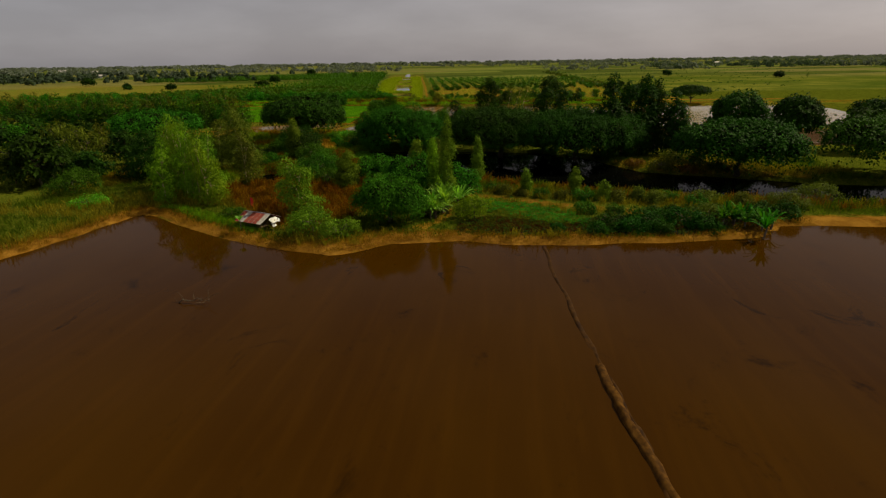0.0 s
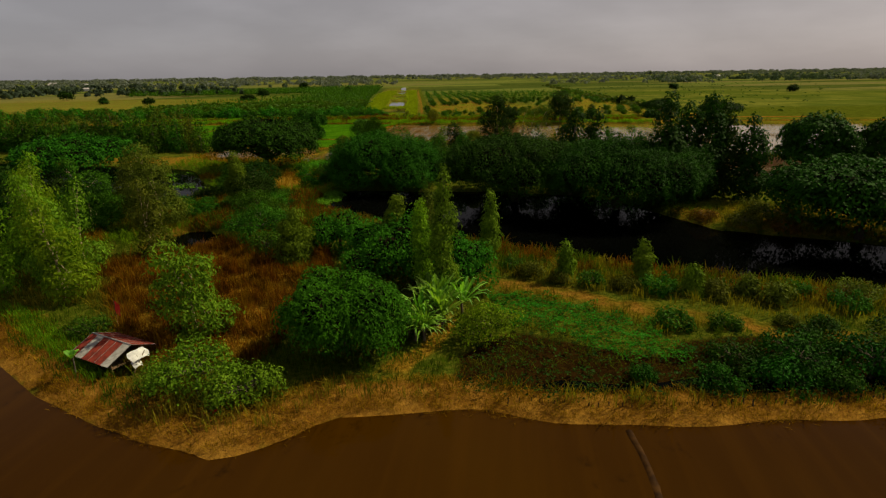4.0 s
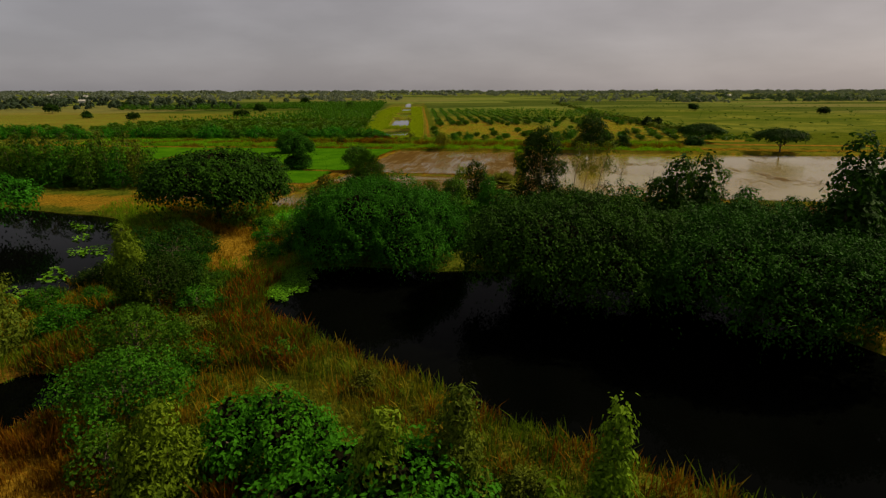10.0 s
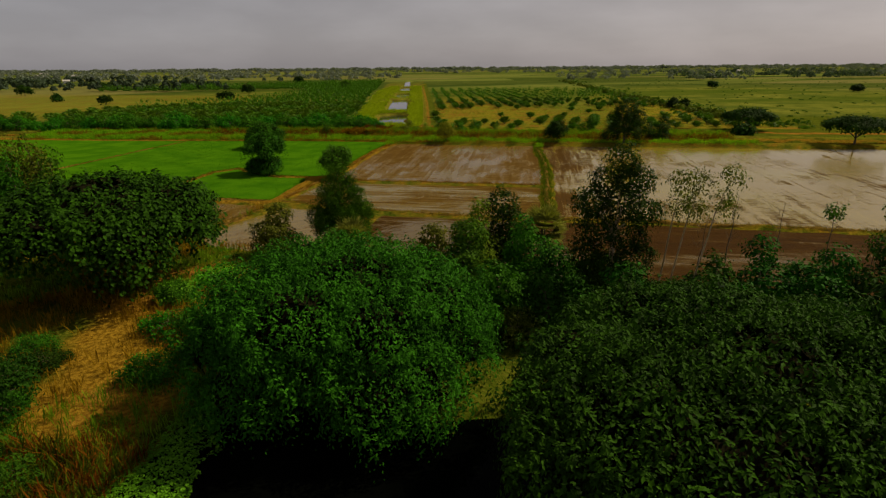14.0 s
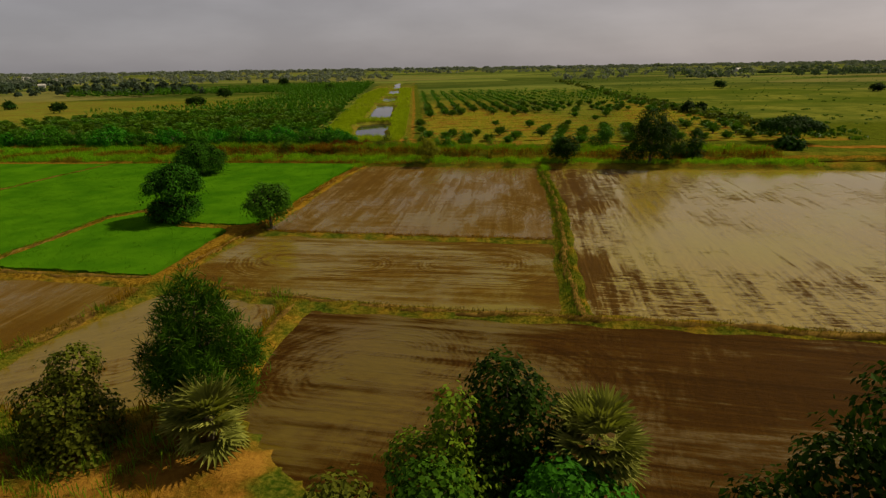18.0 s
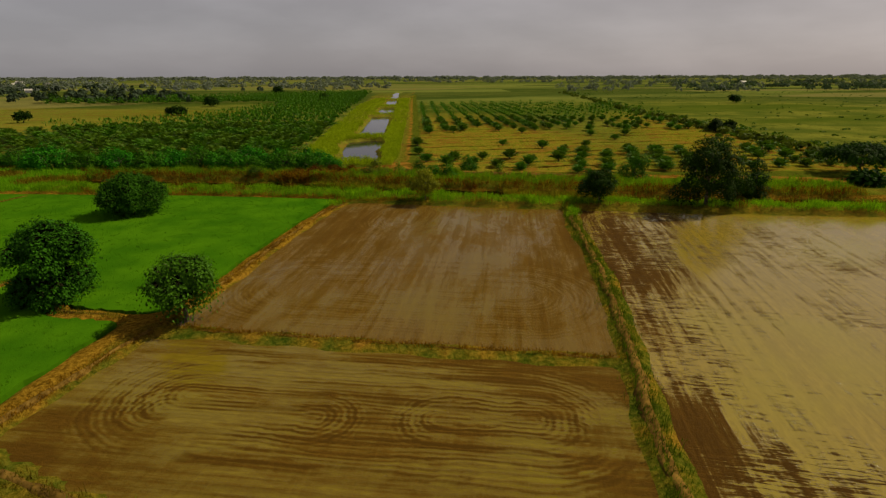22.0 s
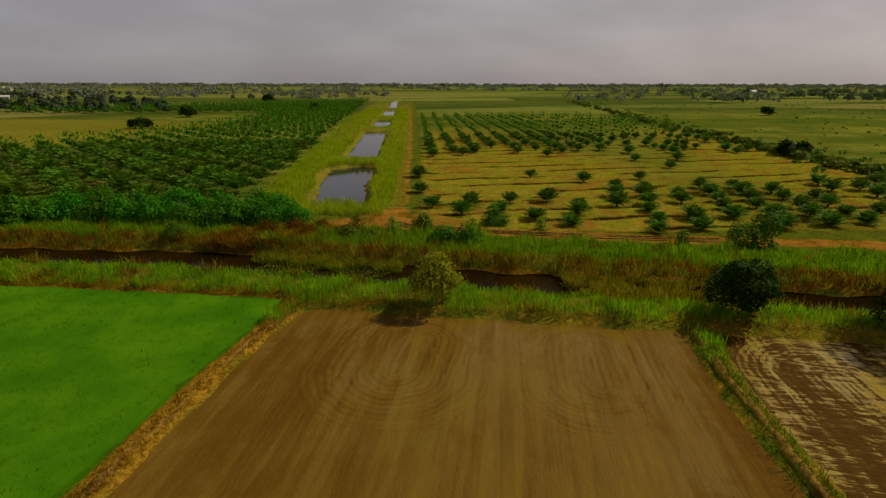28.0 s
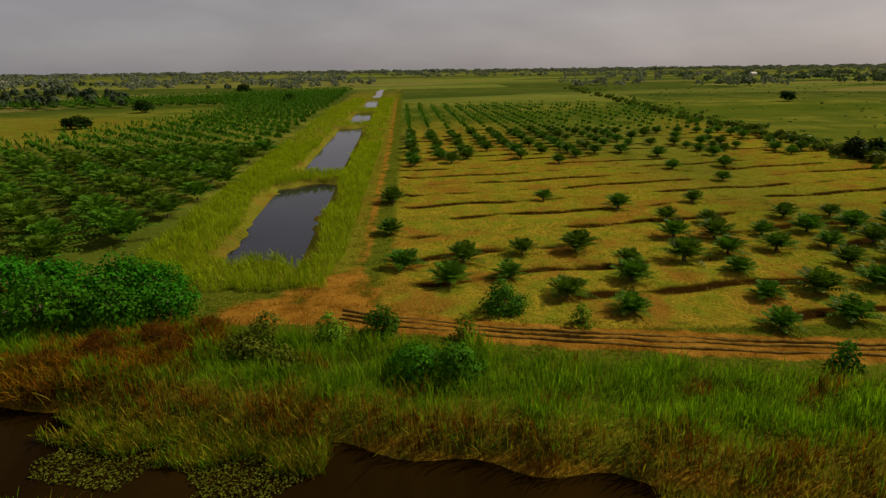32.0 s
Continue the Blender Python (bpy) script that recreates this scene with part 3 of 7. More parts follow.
def lobes(radius, height, n, seed, flat=0.45, base=0.35, jitter=0.25):
    """Lobes of a broad crown: one in the middle and a ring round it."""
    rng = np.random.default_rng(seed)
    out = [(0, 0, height - radius * flat * 0.75, radius * 0.62, radius * flat * 0.75)]
    for k in range(n):
        a = 2 * np.pi * k / n + rng.normal(0, 0.2)
        q = radius * rng.uniform(0.5, 0.62)
        br = radius * rng.uniform(0.36, 0.50)
        out.append((q * np.cos(a), q * np.sin(a), height * rng.uniform(1 - jitter, 1 - jitter * 0.4) - br * flat, br, br * flat * 1.25))
    return out


def skirted(radius, height, n, seed, flat=0.5, hang=0.0):
    """A dome of lobes with a lower ring that hangs near the ground."""
    rng = np.random.default_rng(seed + 500)
    out = lobes(radius * 0.9, height, n, seed, flat)
    out.append((0, 0, height * (0.50 + hang), radius * 0.80, height * (0.36 - 0.6 * hang)))
    for k in range(n + 2):
        a = 2 * np.pi * (k + 0.5) / (n + 2) + rng.normal(0, 0.12)
        q, br = radius * rng.uniform(0.66, 0.76), radius * rng.uniform(0.24, 0.33)
        out.append((q * np.cos(a), q * np.sin(a), height * (hang + rng.uniform(0.30, 0.46)), br, br * 0.85))
    return out


def lumpy(radius, height, n, seed, low=0.3):
    """An uneven crown of many small lobes round a core."""
    rng = np.random.default_rng(seed)
    out = [(0, 0, height * 0.48, radius * 0.60, height * 0.32)]
    for k in range(int(n * 1.8)):
        u = unit(rng.normal(size=3))
        u[2] = abs(u[2]) * 1.1 - low
        br = radius * rng.uniform(0.17, 0.34)
        q = rng.uniform(0.62, 0.86)
        out.append((u[0] * radius * q, u[1] * radius * q, max(br * 0.6, height * (0.46 + 0.42 * u[2])), br, br * rng.uniform(0.65, 0.95)))
    return out


def column(radius, height, n, seed, start=0.25, wob=0.25):
    """Lobes of a slender upright crown."""
    rng = np.random.default_rng(seed)
    out = []
    for k in range(n):
        t = (k + 0.5) / n
        z = height * (start + (1 - start) * t)
        br = radius * (0.55 + 0.6 * np.sin(np.pi * min(1, 0.2 + 0.75 * t))) * rng.uniform(0.75, 1.1) * (1 - 0.45 * t**3)
        out.append((rng.normal(0, wob * radius), rng.normal(0, wob * radius), z - br * 0.4, br, height * (1 - start) / n * 0.85))
    return out


# ---- the plan ----
def bands(a, m, h, n=14):
    """Even lines from -m to m and ever wider ones out to a."""
    mid = np.arange(m[0], m[1] + 0.01, h)
    lo = m[0] - np.geomspace(h * 2, m[0] - a[0], n)[::-1]
    hi = m[1] + np.geomspace(h * 2, a[1] - m[1], n)
    return np.concatenate([lo, mid, hi])


def inside(px, py, poly):
    """Signed distance to a polygon: positive inside."""
    poly = np.array(poly, float)
    best = np.full(px.shape, 1e9)
    sign = np.zeros(px.shape, bool)
    for (x1, y1), (x2, y2) in zip(poly, np.roll(poly, -1, 0)):
        dx, dy = x2 - x1, y2 - y1
        t = np.clip(((px - x1) * dx + (py - y1) * dy) / (dx * dx + dy * dy), 0, 1)
        best = np.minimum(best, np.hypot(px - x1 - t * dx, py - y1 - t * dy))
        cross = (y1 > py) != (y2 > py)
        sign ^= cross & (px < dx * (py - y1) / (dy if dy else 1e-9) + x1)
    return np.where(sign, best, -best)


def along(px, py, line):
    """Distance to an open line."""
    best = np.full(px.shape, 1e9)
    for (x1, y1), (x2, y2) in zip(line, line[1:]):
        dx, dy = x2 - x1, y2 - y1
        t = np.clip(((px - x1) * dx + (py - y1) * dy) / (dx * dx + dy * dy), 0, 1)
        best = np.minimum(best, np.hypot(px - x1 - t * dx, py - y1 - t * dy))
    return best


def patch(x, y, scale=0.15):
    return 0.5 + 0.25 * np.sin(x * scale * 2.1 + 1.7 * np.sin(y * scale)) + 0.25 * np.sin(y * scale * 2.7 + 1.3 * np.sin(x * scale * 1.4))


def soft(d, w):
    return np.clip(0.5 + d / (2 * w), 0, 1)


BANK = [(-120, -150), (-75, 0), (-52, 42), (-46, 58), (-43, 65), (-40.3, 76), (-36.5, 74.4), (-30.8, 69.4), (-22.4, 63.2), (-16.2, 59.8),
        (-11.2, 58.4), (-7.1, 60), (-5.1, 62.1), (2.1, 62.1), (11.3, 60.6), (20.7, 60.8), (28.8, 61.3), (37.6, 63.1), (39.8, 66.8), (60, 65.6),
        (320, 58), (320, -150)]
POND = [(-19.5, 121), (-18.4, 117), (-16.5, 113.5), (-10.6, 108.6), (-4.7, 104.6), (0.7, 99.1), (7.9, 94.9), (15.5, 90.3), (23.6, 86.7), (30, 83.5),
        (38, 80.5), (60, 76), (85, 72), (85, 84), (58, 91), (45, 97), (36, 101), (32, 110), (26, 121), (10, 127), (-4, 127), (-12, 129), (-18, 128)]
POND_L = [(-41, 118), (-40.5, 126), (-43, 134), (-51, 149), (-55, 154), (-75, 161), (-110, 170), (-110, 152), (-84, 140), (-62, 125), (-50, 116)]
POOL_S = [(-31, 104), (-26.5, 101), (-26, 98), (-29, 92), (-33, 92), (-34, 98)]
DITCH = [(5, 65.2), (9, 66.0), (13, 65.4), (18, 66.0), (24, 65.0), (31, 66.4), (33, 65.2), (27, 63.9), (20, 64.3), (12, 63.9), (7, 64.2)]
CANAL = [(-400, 300), (-150, 280), (-62, 273.4), (-38, 270.9), (-28, 269.7), (-13, 266.6), (0, 263.8), (9, 262.0), (16, 260.4), (40, 256.2), (150, 246), (400, 225)]
POOLS = [[(-28.0, 308.4), (-18.0, 306.6), (-21.4, 359), (-32.0, 354)], [(-32.0, 372), (-22.4, 370), (-29.0, 477), (-38.4, 474)],
         [(-38.5, 498), (-29.8, 497), (-33.5, 558), (-42.5, 558)], [(-43, 590), (-35, 590), (-42, 690), (-50, 690)], [(-50, 720), (-43, 720), (-55, 900), (-62, 900)]]
F_A = [(-15.8, 254.8), (21.6, 249.1), (19.9, 238), (19.0, 224), (17.3, 209), (15.2, 197.2), (-4, 199.9), (-24.3, 203.4), (-22.8, 213), (-21.1, 228), (-19.5, 240), (-17.9, 248)]
F_B = [(-25.4, 201.2), (-4, 197.9), (14.9, 195.2), (13.4, 188), (12.0, 174.7), (1.6, 176.2), (-9, 178.3), (-20, 182.0), (-28.2, 186.0), (-27.4, 190.5), (-26.0, 197.5)]
F_C = [(-12.2, 176.6), (1.6, 174.3), (12.5, 172.7), (21, 171.4), (46, 166.8), (64, 163.0), (120, 153), (112, 128), (64, 127), (54, 141), (44, 146), (26, 146), (8, 148), (-8, 154), (-13.5, 161)]
F_D = [(24.0, 249.0), (40, 247.0), (100, 239.5), (150, 234), (128, 155.4), (64, 165.8), (48, 168.2), (34, 170.8), (14.0, 174.7), (16.0, 188), (17.5, 196.6), (19.6, 209), (21.3, 224), (22.2, 238)]
F_E = [(-27.6, 181.8), (-20, 179.2), (-14.8, 177.4), (-15.4, 170), (-17, 162), (-26, 160), (-34, 163), (-32.5, 172)]
F_F = [(-30.6, 182.6), (-40.5, 184.8), (-50, 186.2), (-66, 181), (-54, 166), (-36, 169), (-33.2, 171)]
R_1 = [(-18.8, 256.4), (-46, 260.0), (-99, 263), (-160, 270), (-160, 215), (-90, 196), (-66, 193), (-54.6, 191.4), (-52.6, 200.6), (-51.4, 211.6), (-47.0, 216.0), (-36.4, 207.2), (-29.4, 205.8), (-26.8, 205.4), (-25.2, 213), (-23.4, 228), (-21.8, 240), (-20.2, 248)]
R_2 = [(-29.4, 203.6), (-37.0, 205.0), (-46.6, 213.6), (-50.0, 210.4), (-51.2, 200.2), (-52.8, 190.0), (-50.0, 188.8), (-40.5, 187.2), (-31.4, 185.6)]
FIELDS = (F_A, F_B, F_C, F_D, F_E, F_F, R_1, R_2)
ROAD = [(-9.5, 291), (-9.2, 312), (-14, 425), (-25, 640), (-60, 1400)]
OPEN = [(-420, 325), (-168, 328), (-157, 385), (-134, 415), (-114, 465), (-110, 530), (-118, 590), (-140, 622), (-182, 618), (-262, 600), (-420, 600)]
CROSS = [(-19, 288.6), (-9, 288.6), (-3.6, 286.6), (4.6, 284.4), (15, 282.4), (27, 280.6), (40, 279.0), (160, 266)]
FOOTPATH = [(-2, 86.5), (3.6, 83.6), (7.8, 82), (13, 79), (16.6, 76.6), (21.5, 74.2), (26, 71.8), (36, 69.5), (80, 66)]
BUND_LINES = [[(-16.6, 255.2), (-18.9, 248), (-20.5, 240), (-22.1, 228), (-23.8, 213), (-25.4, 203), (-27.0, 197.5), (-28.6, 189.5), (-29.3, 185.5)], [(-31, 204.8), (-37, 206.1), (-46.8, 214.8), (-50.7, 211), (-51.9, 200.4), (-53.6, 190.4)], [(-23.6, 202.4), (-4, 199.2), (15.6, 196.4)], [(-28.4, 184.2), (-20, 181.0), (-9, 177.4), (1.6, 175.3), (11.5, 173.8), (21, 172.3), (34, 169.8), (50, 167)], [(-13.6, 178.6), (-14.6, 168), (-16, 158)]]
DARK_BANK = [(1.5, 63), (2.6, 69), (6.5, 72.2), (12, 69.6), (16, 67.8), (19, 70.5), (23, 70.8), (30, 69.4), (42, 67.4), (42, 63)]


def road_x(y):
    return np.interp(y, [p[1] for p in ROAD], [p[0] for p in ROAD])


def ditches(px, py):
    """Drains between the palm beds: 1 in the drain, 0 on the bed."""
    u = (py - 0.2 * (px - 30) + 0.5 * np.sin(px * 0.13 + py * 0.05)) / 9.2
    u = u + 0.05 * np.sin(px * 0.37 + np.round(u) * 2.1)
    depth = np.clip(0.75 + 0.45 * np.sin(px * 0.11 + 1.9 * np.round(u)) + 0.3 * np.sin(px * 0.53 + 3.1 * np.round(u)), 0.15, 1)
    return depth * np.exp(-(((u - np.round(u)) * 9.2) / (0.75 + 0.6 * depth)) ** 2)


def relief(px, py):
    """The height of the land: low fields, ponds, a canal, banks and drained beds."""
    z = 0.35 + 0.10 * np.sin(px * 0.31 + 1) * np.sin(py * 0.27) + 0.06 * np.sin(px * 0.9) * np.cos(py * 0.8)
    z = np.where((py > 300) | (px > 100), z * 0.4, z)
    wob = 0.6 * np.sin(px * 0.7 + 0.4 * np.sin(py * 0.6)) + 0.4 * np.sin(py * 1.1 + px * 0.3)
    for poly, depth, w in ((BANK, -0.9, 1.2), (POND, -1.6, 1.6), (POND_L, -1.6, 1.6), (POOL_S, -1.0, 0.9), (DITCH, -0.6, 0.7)):
        z += (depth - 0.0) * soft(inside(px, py, poly) + 0.35 * wob, w)
    for poly in FIELDS:
        z = z * (1 - (k := soft(inside(px, py, poly), 0.5))) + k * -0.25
    z += -2.1 * soft(np.interp(px, [-60, -28, -8, 12, 22], [3.4, 4.3, 3.9, 3.5, 2.4]) + 0.8 * wob - along(px, py, CANAL), 1.2)
    z += 0.55 * np.exp(-((along(px, py, CANAL) - 7.5) / 3.0) ** 2)
    for poly in POOLS:
        z += -2.0 * soft(inside(px, py, poly) + 0.9 + 1.1 * wob + 0.9 * np.sin(py * 0.21 + px * 0.4), 1.6)
    bed = (px > road_x(py) + 6) & (py > 288) & (py < 560) & (px < 118)
    z += np.where(bed, -0.5 * ditches(px, py), 0)
    return z


def land_mesh():
    xs, ys = bands((-4200, 4200), (-125, 125), 1.25), bands((-900, 4800), (-10, 620), 1.25)
    px, py = np.meshgrid(xs, ys)
    z = relief(px, py)
    far = np.hypot(px, py - 200)
    z = np.where(far > 700, 0.1, z)
    v = np.stack([px, py, z], -1).reshape(-1, 3)
    w = len(xs)
    i, j = np.meshgrid(np.arange(len(ys) - 1), np.arange(w - 1), indexing="ij")
    f = np.stack([i * w + j, i * w + j + 1, (i + 1) * w + j + 1, (i + 1) * w + j], -1).reshape(-1, 4)
    me = mesh_of("ground", v, f, LAND, True)
    dry = np.zeros(px.shape)
    for poly, amount in (([(-31, 99), (-12, 91), (-10, 82), (-13, 68), (-21, 68), (-33, 86)], 1.0), ([(-36, 108), (-22, 104), (-19, 121), (-21, 150), (-36, 150), (-30, 128)], 0.8),
                         ([(-100, 176), (-58, 172), (-38, 150), (-56, 156), (-110, 172)], 0.62), ([(-8, 108), (20, 92), (60, 82), (60, 74), (22, 80), (0, 92)], 0.35)):
        dry = np.maximum(dry, amount * soft(inside(px, py, poly), 2.5))
    dry = np.maximum(dry, 0.75 * np.exp(-((along(px, py, CANAL) - 3.8) / 1.2) ** 2))
    dry = np.maximum(dry, 0.55 * soft(2.0 - along(px, py, FOOTPATH), 1.0))
    dry = np.maximum(dry, soft(inside(px, py, [(-3.2, 67.5), (-0.6, 70), (1.2, 75.5), (2.6, 75.5), (1.2, 70.5), (-1.2, 67)]), 0.6))
    beds = soft(px - road_x(py) - 3.5, 1.5) * soft(py - 284, 1.5) * soft(118 - px, 6)
    straw = beds * np.clip(1.0 - np.maximum(py - 350, 0) / 260, 0.25, 1) * (0.75 + 0.25 * np.sin(px * 0.06 + 1))
    straw = np.maximum(straw, 0.5 * np.exp(-((along(px, py, CANAL) - 8.0) / 4.5) ** 4))
    straw = np.maximum(straw, 0.5 * soft(px + 38 + 0.085 * (py - 310), 1.5) * soft(road_x(py) + 1 - px, 1.5) * soft(py - 296, 4) * soft(900 - py, 60))
    straw = np.maximum(straw, 0.50 * soft(inside(px, py, OPEN) + 3, 6) * soft(560 - 0.25 * (px + 200) - py, 25))
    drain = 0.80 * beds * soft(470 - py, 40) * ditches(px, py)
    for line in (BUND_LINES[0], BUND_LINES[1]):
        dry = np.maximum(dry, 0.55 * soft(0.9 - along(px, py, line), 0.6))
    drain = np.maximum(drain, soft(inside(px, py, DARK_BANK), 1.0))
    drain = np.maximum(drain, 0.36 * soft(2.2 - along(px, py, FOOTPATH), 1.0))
    for line in BUND_LINES[2:]:
        dry = np.maximum(dry, 0.48 * soft(1.4 - along(px, py, line), 0.7))
    dry = np.maximum(dry, 0.50 * soft(inside(px, py, [(30, 106), (40, 98.5), (60, 91), (70, 98), (52, 113), (34, 113)]), 2.0))
    dry = np.maximum(dry, 0.55 * soft(2.6 - np.abs(inside(px, py, BANK) + 2.0), 0.8))
    bare = 0.70 * soft(2.2 - np.abs(inside(px, py, BANK) + 1.4), 0.8)
    for poly in FIELDS:
        bare = np.maximum(bare, 0.35 * soft(1.1 - np.abs(inside(px, py, poly)), 0.8))
        if poly in (R_1, R_2):
            dry = np.maximum(dry, 0.75 * soft(1.5 - np.abs(inside(px, py, poly) + 1.1), 0.6))
        else:
            dry = np.maximum(dry, 0.42 * soft(inside(px, py, poly) + 3.4, 1.2))
    for line, w2, amount in ((ROAD, 1.2, 0.62), (CROSS, 2.3, 0.9), (FOOTPATH, 1.3, 0.50)):
        bare = np.maximum(bare, amount * soft(w2 - along(px, py, line), 1.0))
    for poly in ([(-25, 289.5), (-18, 286.5), (-3, 285.4), (-5, 296), (-9.5, 304), (-17, 294.5)], [(-36, 152), (-22, 160), (-9, 158), (-8, 151), (-24, 140), (-35, 142)], [(54, 138), (66, 125), (62, 112), (48, 108), (40, 104), (38, 112)],
                 [(-27, 131), (-23, 131), (-22, 127), (-25, 126)], [(-36, 106), (-30, 104), (-28, 96), (-35, 92)]):
        bare = np.maximum(bare, (0.34 if poly[0] == (54, 138) else 0.62) * soft(inside(px, py, poly), 1.8))
    bare = np.where(far > 1500, 0, bare)
    plain = soft(py - 330, 20) * soft(px - road_x(py) - 4, 3) + soft(py - 470, 40) * soft(-px - 140, 30)
    plain = np.maximum(plain, soft(far - 620, 80))
    plain = np.maximum(plain, soft(py - 298, 4) * soft(road_x(py) - 2.5 - px, 1.5))
    parcel = np.clip(soft(py - 640, 60) + soft(py - 420, 60) * soft(-px - 210, 30) + soft(py - 560, 60) * soft(px - 330, 40), 0, 1)
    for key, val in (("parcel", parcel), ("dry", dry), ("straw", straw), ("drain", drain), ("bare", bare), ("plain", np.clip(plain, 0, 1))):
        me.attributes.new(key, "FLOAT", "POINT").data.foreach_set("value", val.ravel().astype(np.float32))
    return me


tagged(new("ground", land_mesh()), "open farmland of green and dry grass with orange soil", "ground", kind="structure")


def sheet(name, poly, z, material, label, category, step=0.0, swell=0.0, skirt=0.0):
    """A level sheet over a polygon, gridded where it swells, with a skirt down its edge."""
    bm = bmesh.new()
    vs = [bm.verts.new((x, y, z)) for x, y in poly]
    bm.faces.new(vs)
    bmesh.ops.recalc_face_normals(bm, faces=bm.faces)
    if bm.faces[:][0].normal.z < 0:
        bmesh.ops.reverse_faces(bm, faces=bm.faces)
    if skirt:
        ext = bmesh.ops.extrude_edge_only(bm, edges=[e for e in bm.edges if e.is_boundary])
        for v in ext["geom"]:
            if isinstance(v, bmesh.types.BMVert):
                v.co.z -= skirt
    bmesh.ops.triangulate(bm, faces=bm.faces)
    me = bpy.data.meshes.new(name)
    bm.to_mesh(me)
    bm.free()
    me.materials.append(material)
    return tagged(new(name, me), label, category, kind="structure")


def ring(poly, n=5, wob=0.0, seed=0, grow=0.0):
    """The polygon with extra corners along its sides, slightly uneven, grown by so much."""
    rng = np.random.default_rng(seed)
    p = np.array(poly, float)
    c = p.mean(0)
    out = []
    for a, b in zip(p, np.roll(p, -1, 0)):
        for t in np.linspace(0, 1, n, endpoint=False):
            q = a + (b - a) * t + rng.normal(0, wob, 2)
            out.append(tuple(q + unit((q - c)[None])[0] * grow))
    return out


sheet("water_paddy", ring(BANK, 1, 0, 0, 3.0), 0.0, WATER_NEAR, "flooded rice paddy with still brown water", "water")
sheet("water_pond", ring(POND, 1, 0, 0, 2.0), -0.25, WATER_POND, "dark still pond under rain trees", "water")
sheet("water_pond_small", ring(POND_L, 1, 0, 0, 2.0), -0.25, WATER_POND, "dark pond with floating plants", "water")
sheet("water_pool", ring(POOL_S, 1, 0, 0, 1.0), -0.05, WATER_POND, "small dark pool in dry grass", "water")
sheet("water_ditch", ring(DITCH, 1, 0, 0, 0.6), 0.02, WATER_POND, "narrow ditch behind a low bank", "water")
for poly in POOLS:
    sheet("water_fish_pool", ring(poly, 1, 0, 0, 2.6), -0.75, WATER_POOL, "long blue-grey pool in a grassy strip", "water")
canal_l = [(x, y - 6) for x, y in CANAL] + [(x, y + 6) for x, y in CANAL[::-1]]
sheet("water_canal", canal_l, -0.30, WATER_CANAL, "dark canal between grassy banks", "water")
for poly, mt, word in ((F_A, MUD_A, "brown puddled rice field with wheel arcs"), (F_B, MUD_B, "brown and olive puddled field with wheel tracks"), (F_C, MUD_C, "dark wet field with silty streaks"),
                       (F_D, MUD_D, "pale shallow flooded field with mud streaks"), (F_E, MUD_E, "small silty wet field"), (F_F, MUD_A, "small brown muddy field")):
    sheet("field_mud", ring(poly, 8, 0.10, 3, 0.35), 0.0, mt, word, "field")
for poly in (R_1, R_2):
    sheet("field_rice", ring(poly, 10, 0.15, 5, -0.2), 0.34, RICE, "bright green young rice field", "rice field", skirt=0.5)


# ---- bunds ----
def ridge(name, line, width, height, label, seed=0, z=-0.1, material=None):
    """A low earth bank along a line, uneven in width and height."""
    rng = np.random.default_rng(seed)
    p = np.array(line, float)
    seg = np.r_[0, np.cumsum(np.hypot(*np.diff(p, axis=0).T))]
    n = max(4, int(seg[-1] / 0.7))
    s = np.linspace(0, seg[-1], n)
    c = np.stack([np.interp(s, seg, p[:, 0]), np.interp(s, seg, p[:, 1])], 1)
    c += np.stack([np.convolve(rng.normal(0, 0.22, n + 4), np.ones(5) / 5, "valid") for _ in range(2)], 1)
    way = unit(np.gradient(c, axis=0))
    nor = np.stack([-way[:, 1], way[:, 0]], 1)
    prof = [(-0.5, 0.0), (-0.36, 0.55), (-0.17, 0.95), (0.0, 1.0), (0.17, 0.93), (0.36, 0.5), (0.5, 0.0)]
    v = []
    for o, h in prof:
        ww = width * (1 + 0.22 * np.convolve(rng.normal(0, 1, n + 4), np.ones(5) / 5, "valid"))
        hh = z + h * height * (1 + 0.3 * np.convolve(rng.normal(0, 1, n + 2), np.ones(3) / 3, "valid"))
        v.append(np.column_stack([c + nor * (o * ww)[:, None], hh if h else np.full(n, z - 0.25)]))
    v = np.stack(v, 1).reshape(-1, 3)
    k = len(prof)
    i, j = np.meshgrid(np.arange(n - 1), np.arange(k - 1), indexing="ij")
    f = np.stack([i * k + j, (i + 1) * k + j, (i + 1) * k + j + 1, i * k + j + 1], -1).reshape(-1, 4)[:, ::-1]
    return tagged(new(name, mesh_of(name, v, f, material or BUND, True)), label, "earth bank", kind="structure")


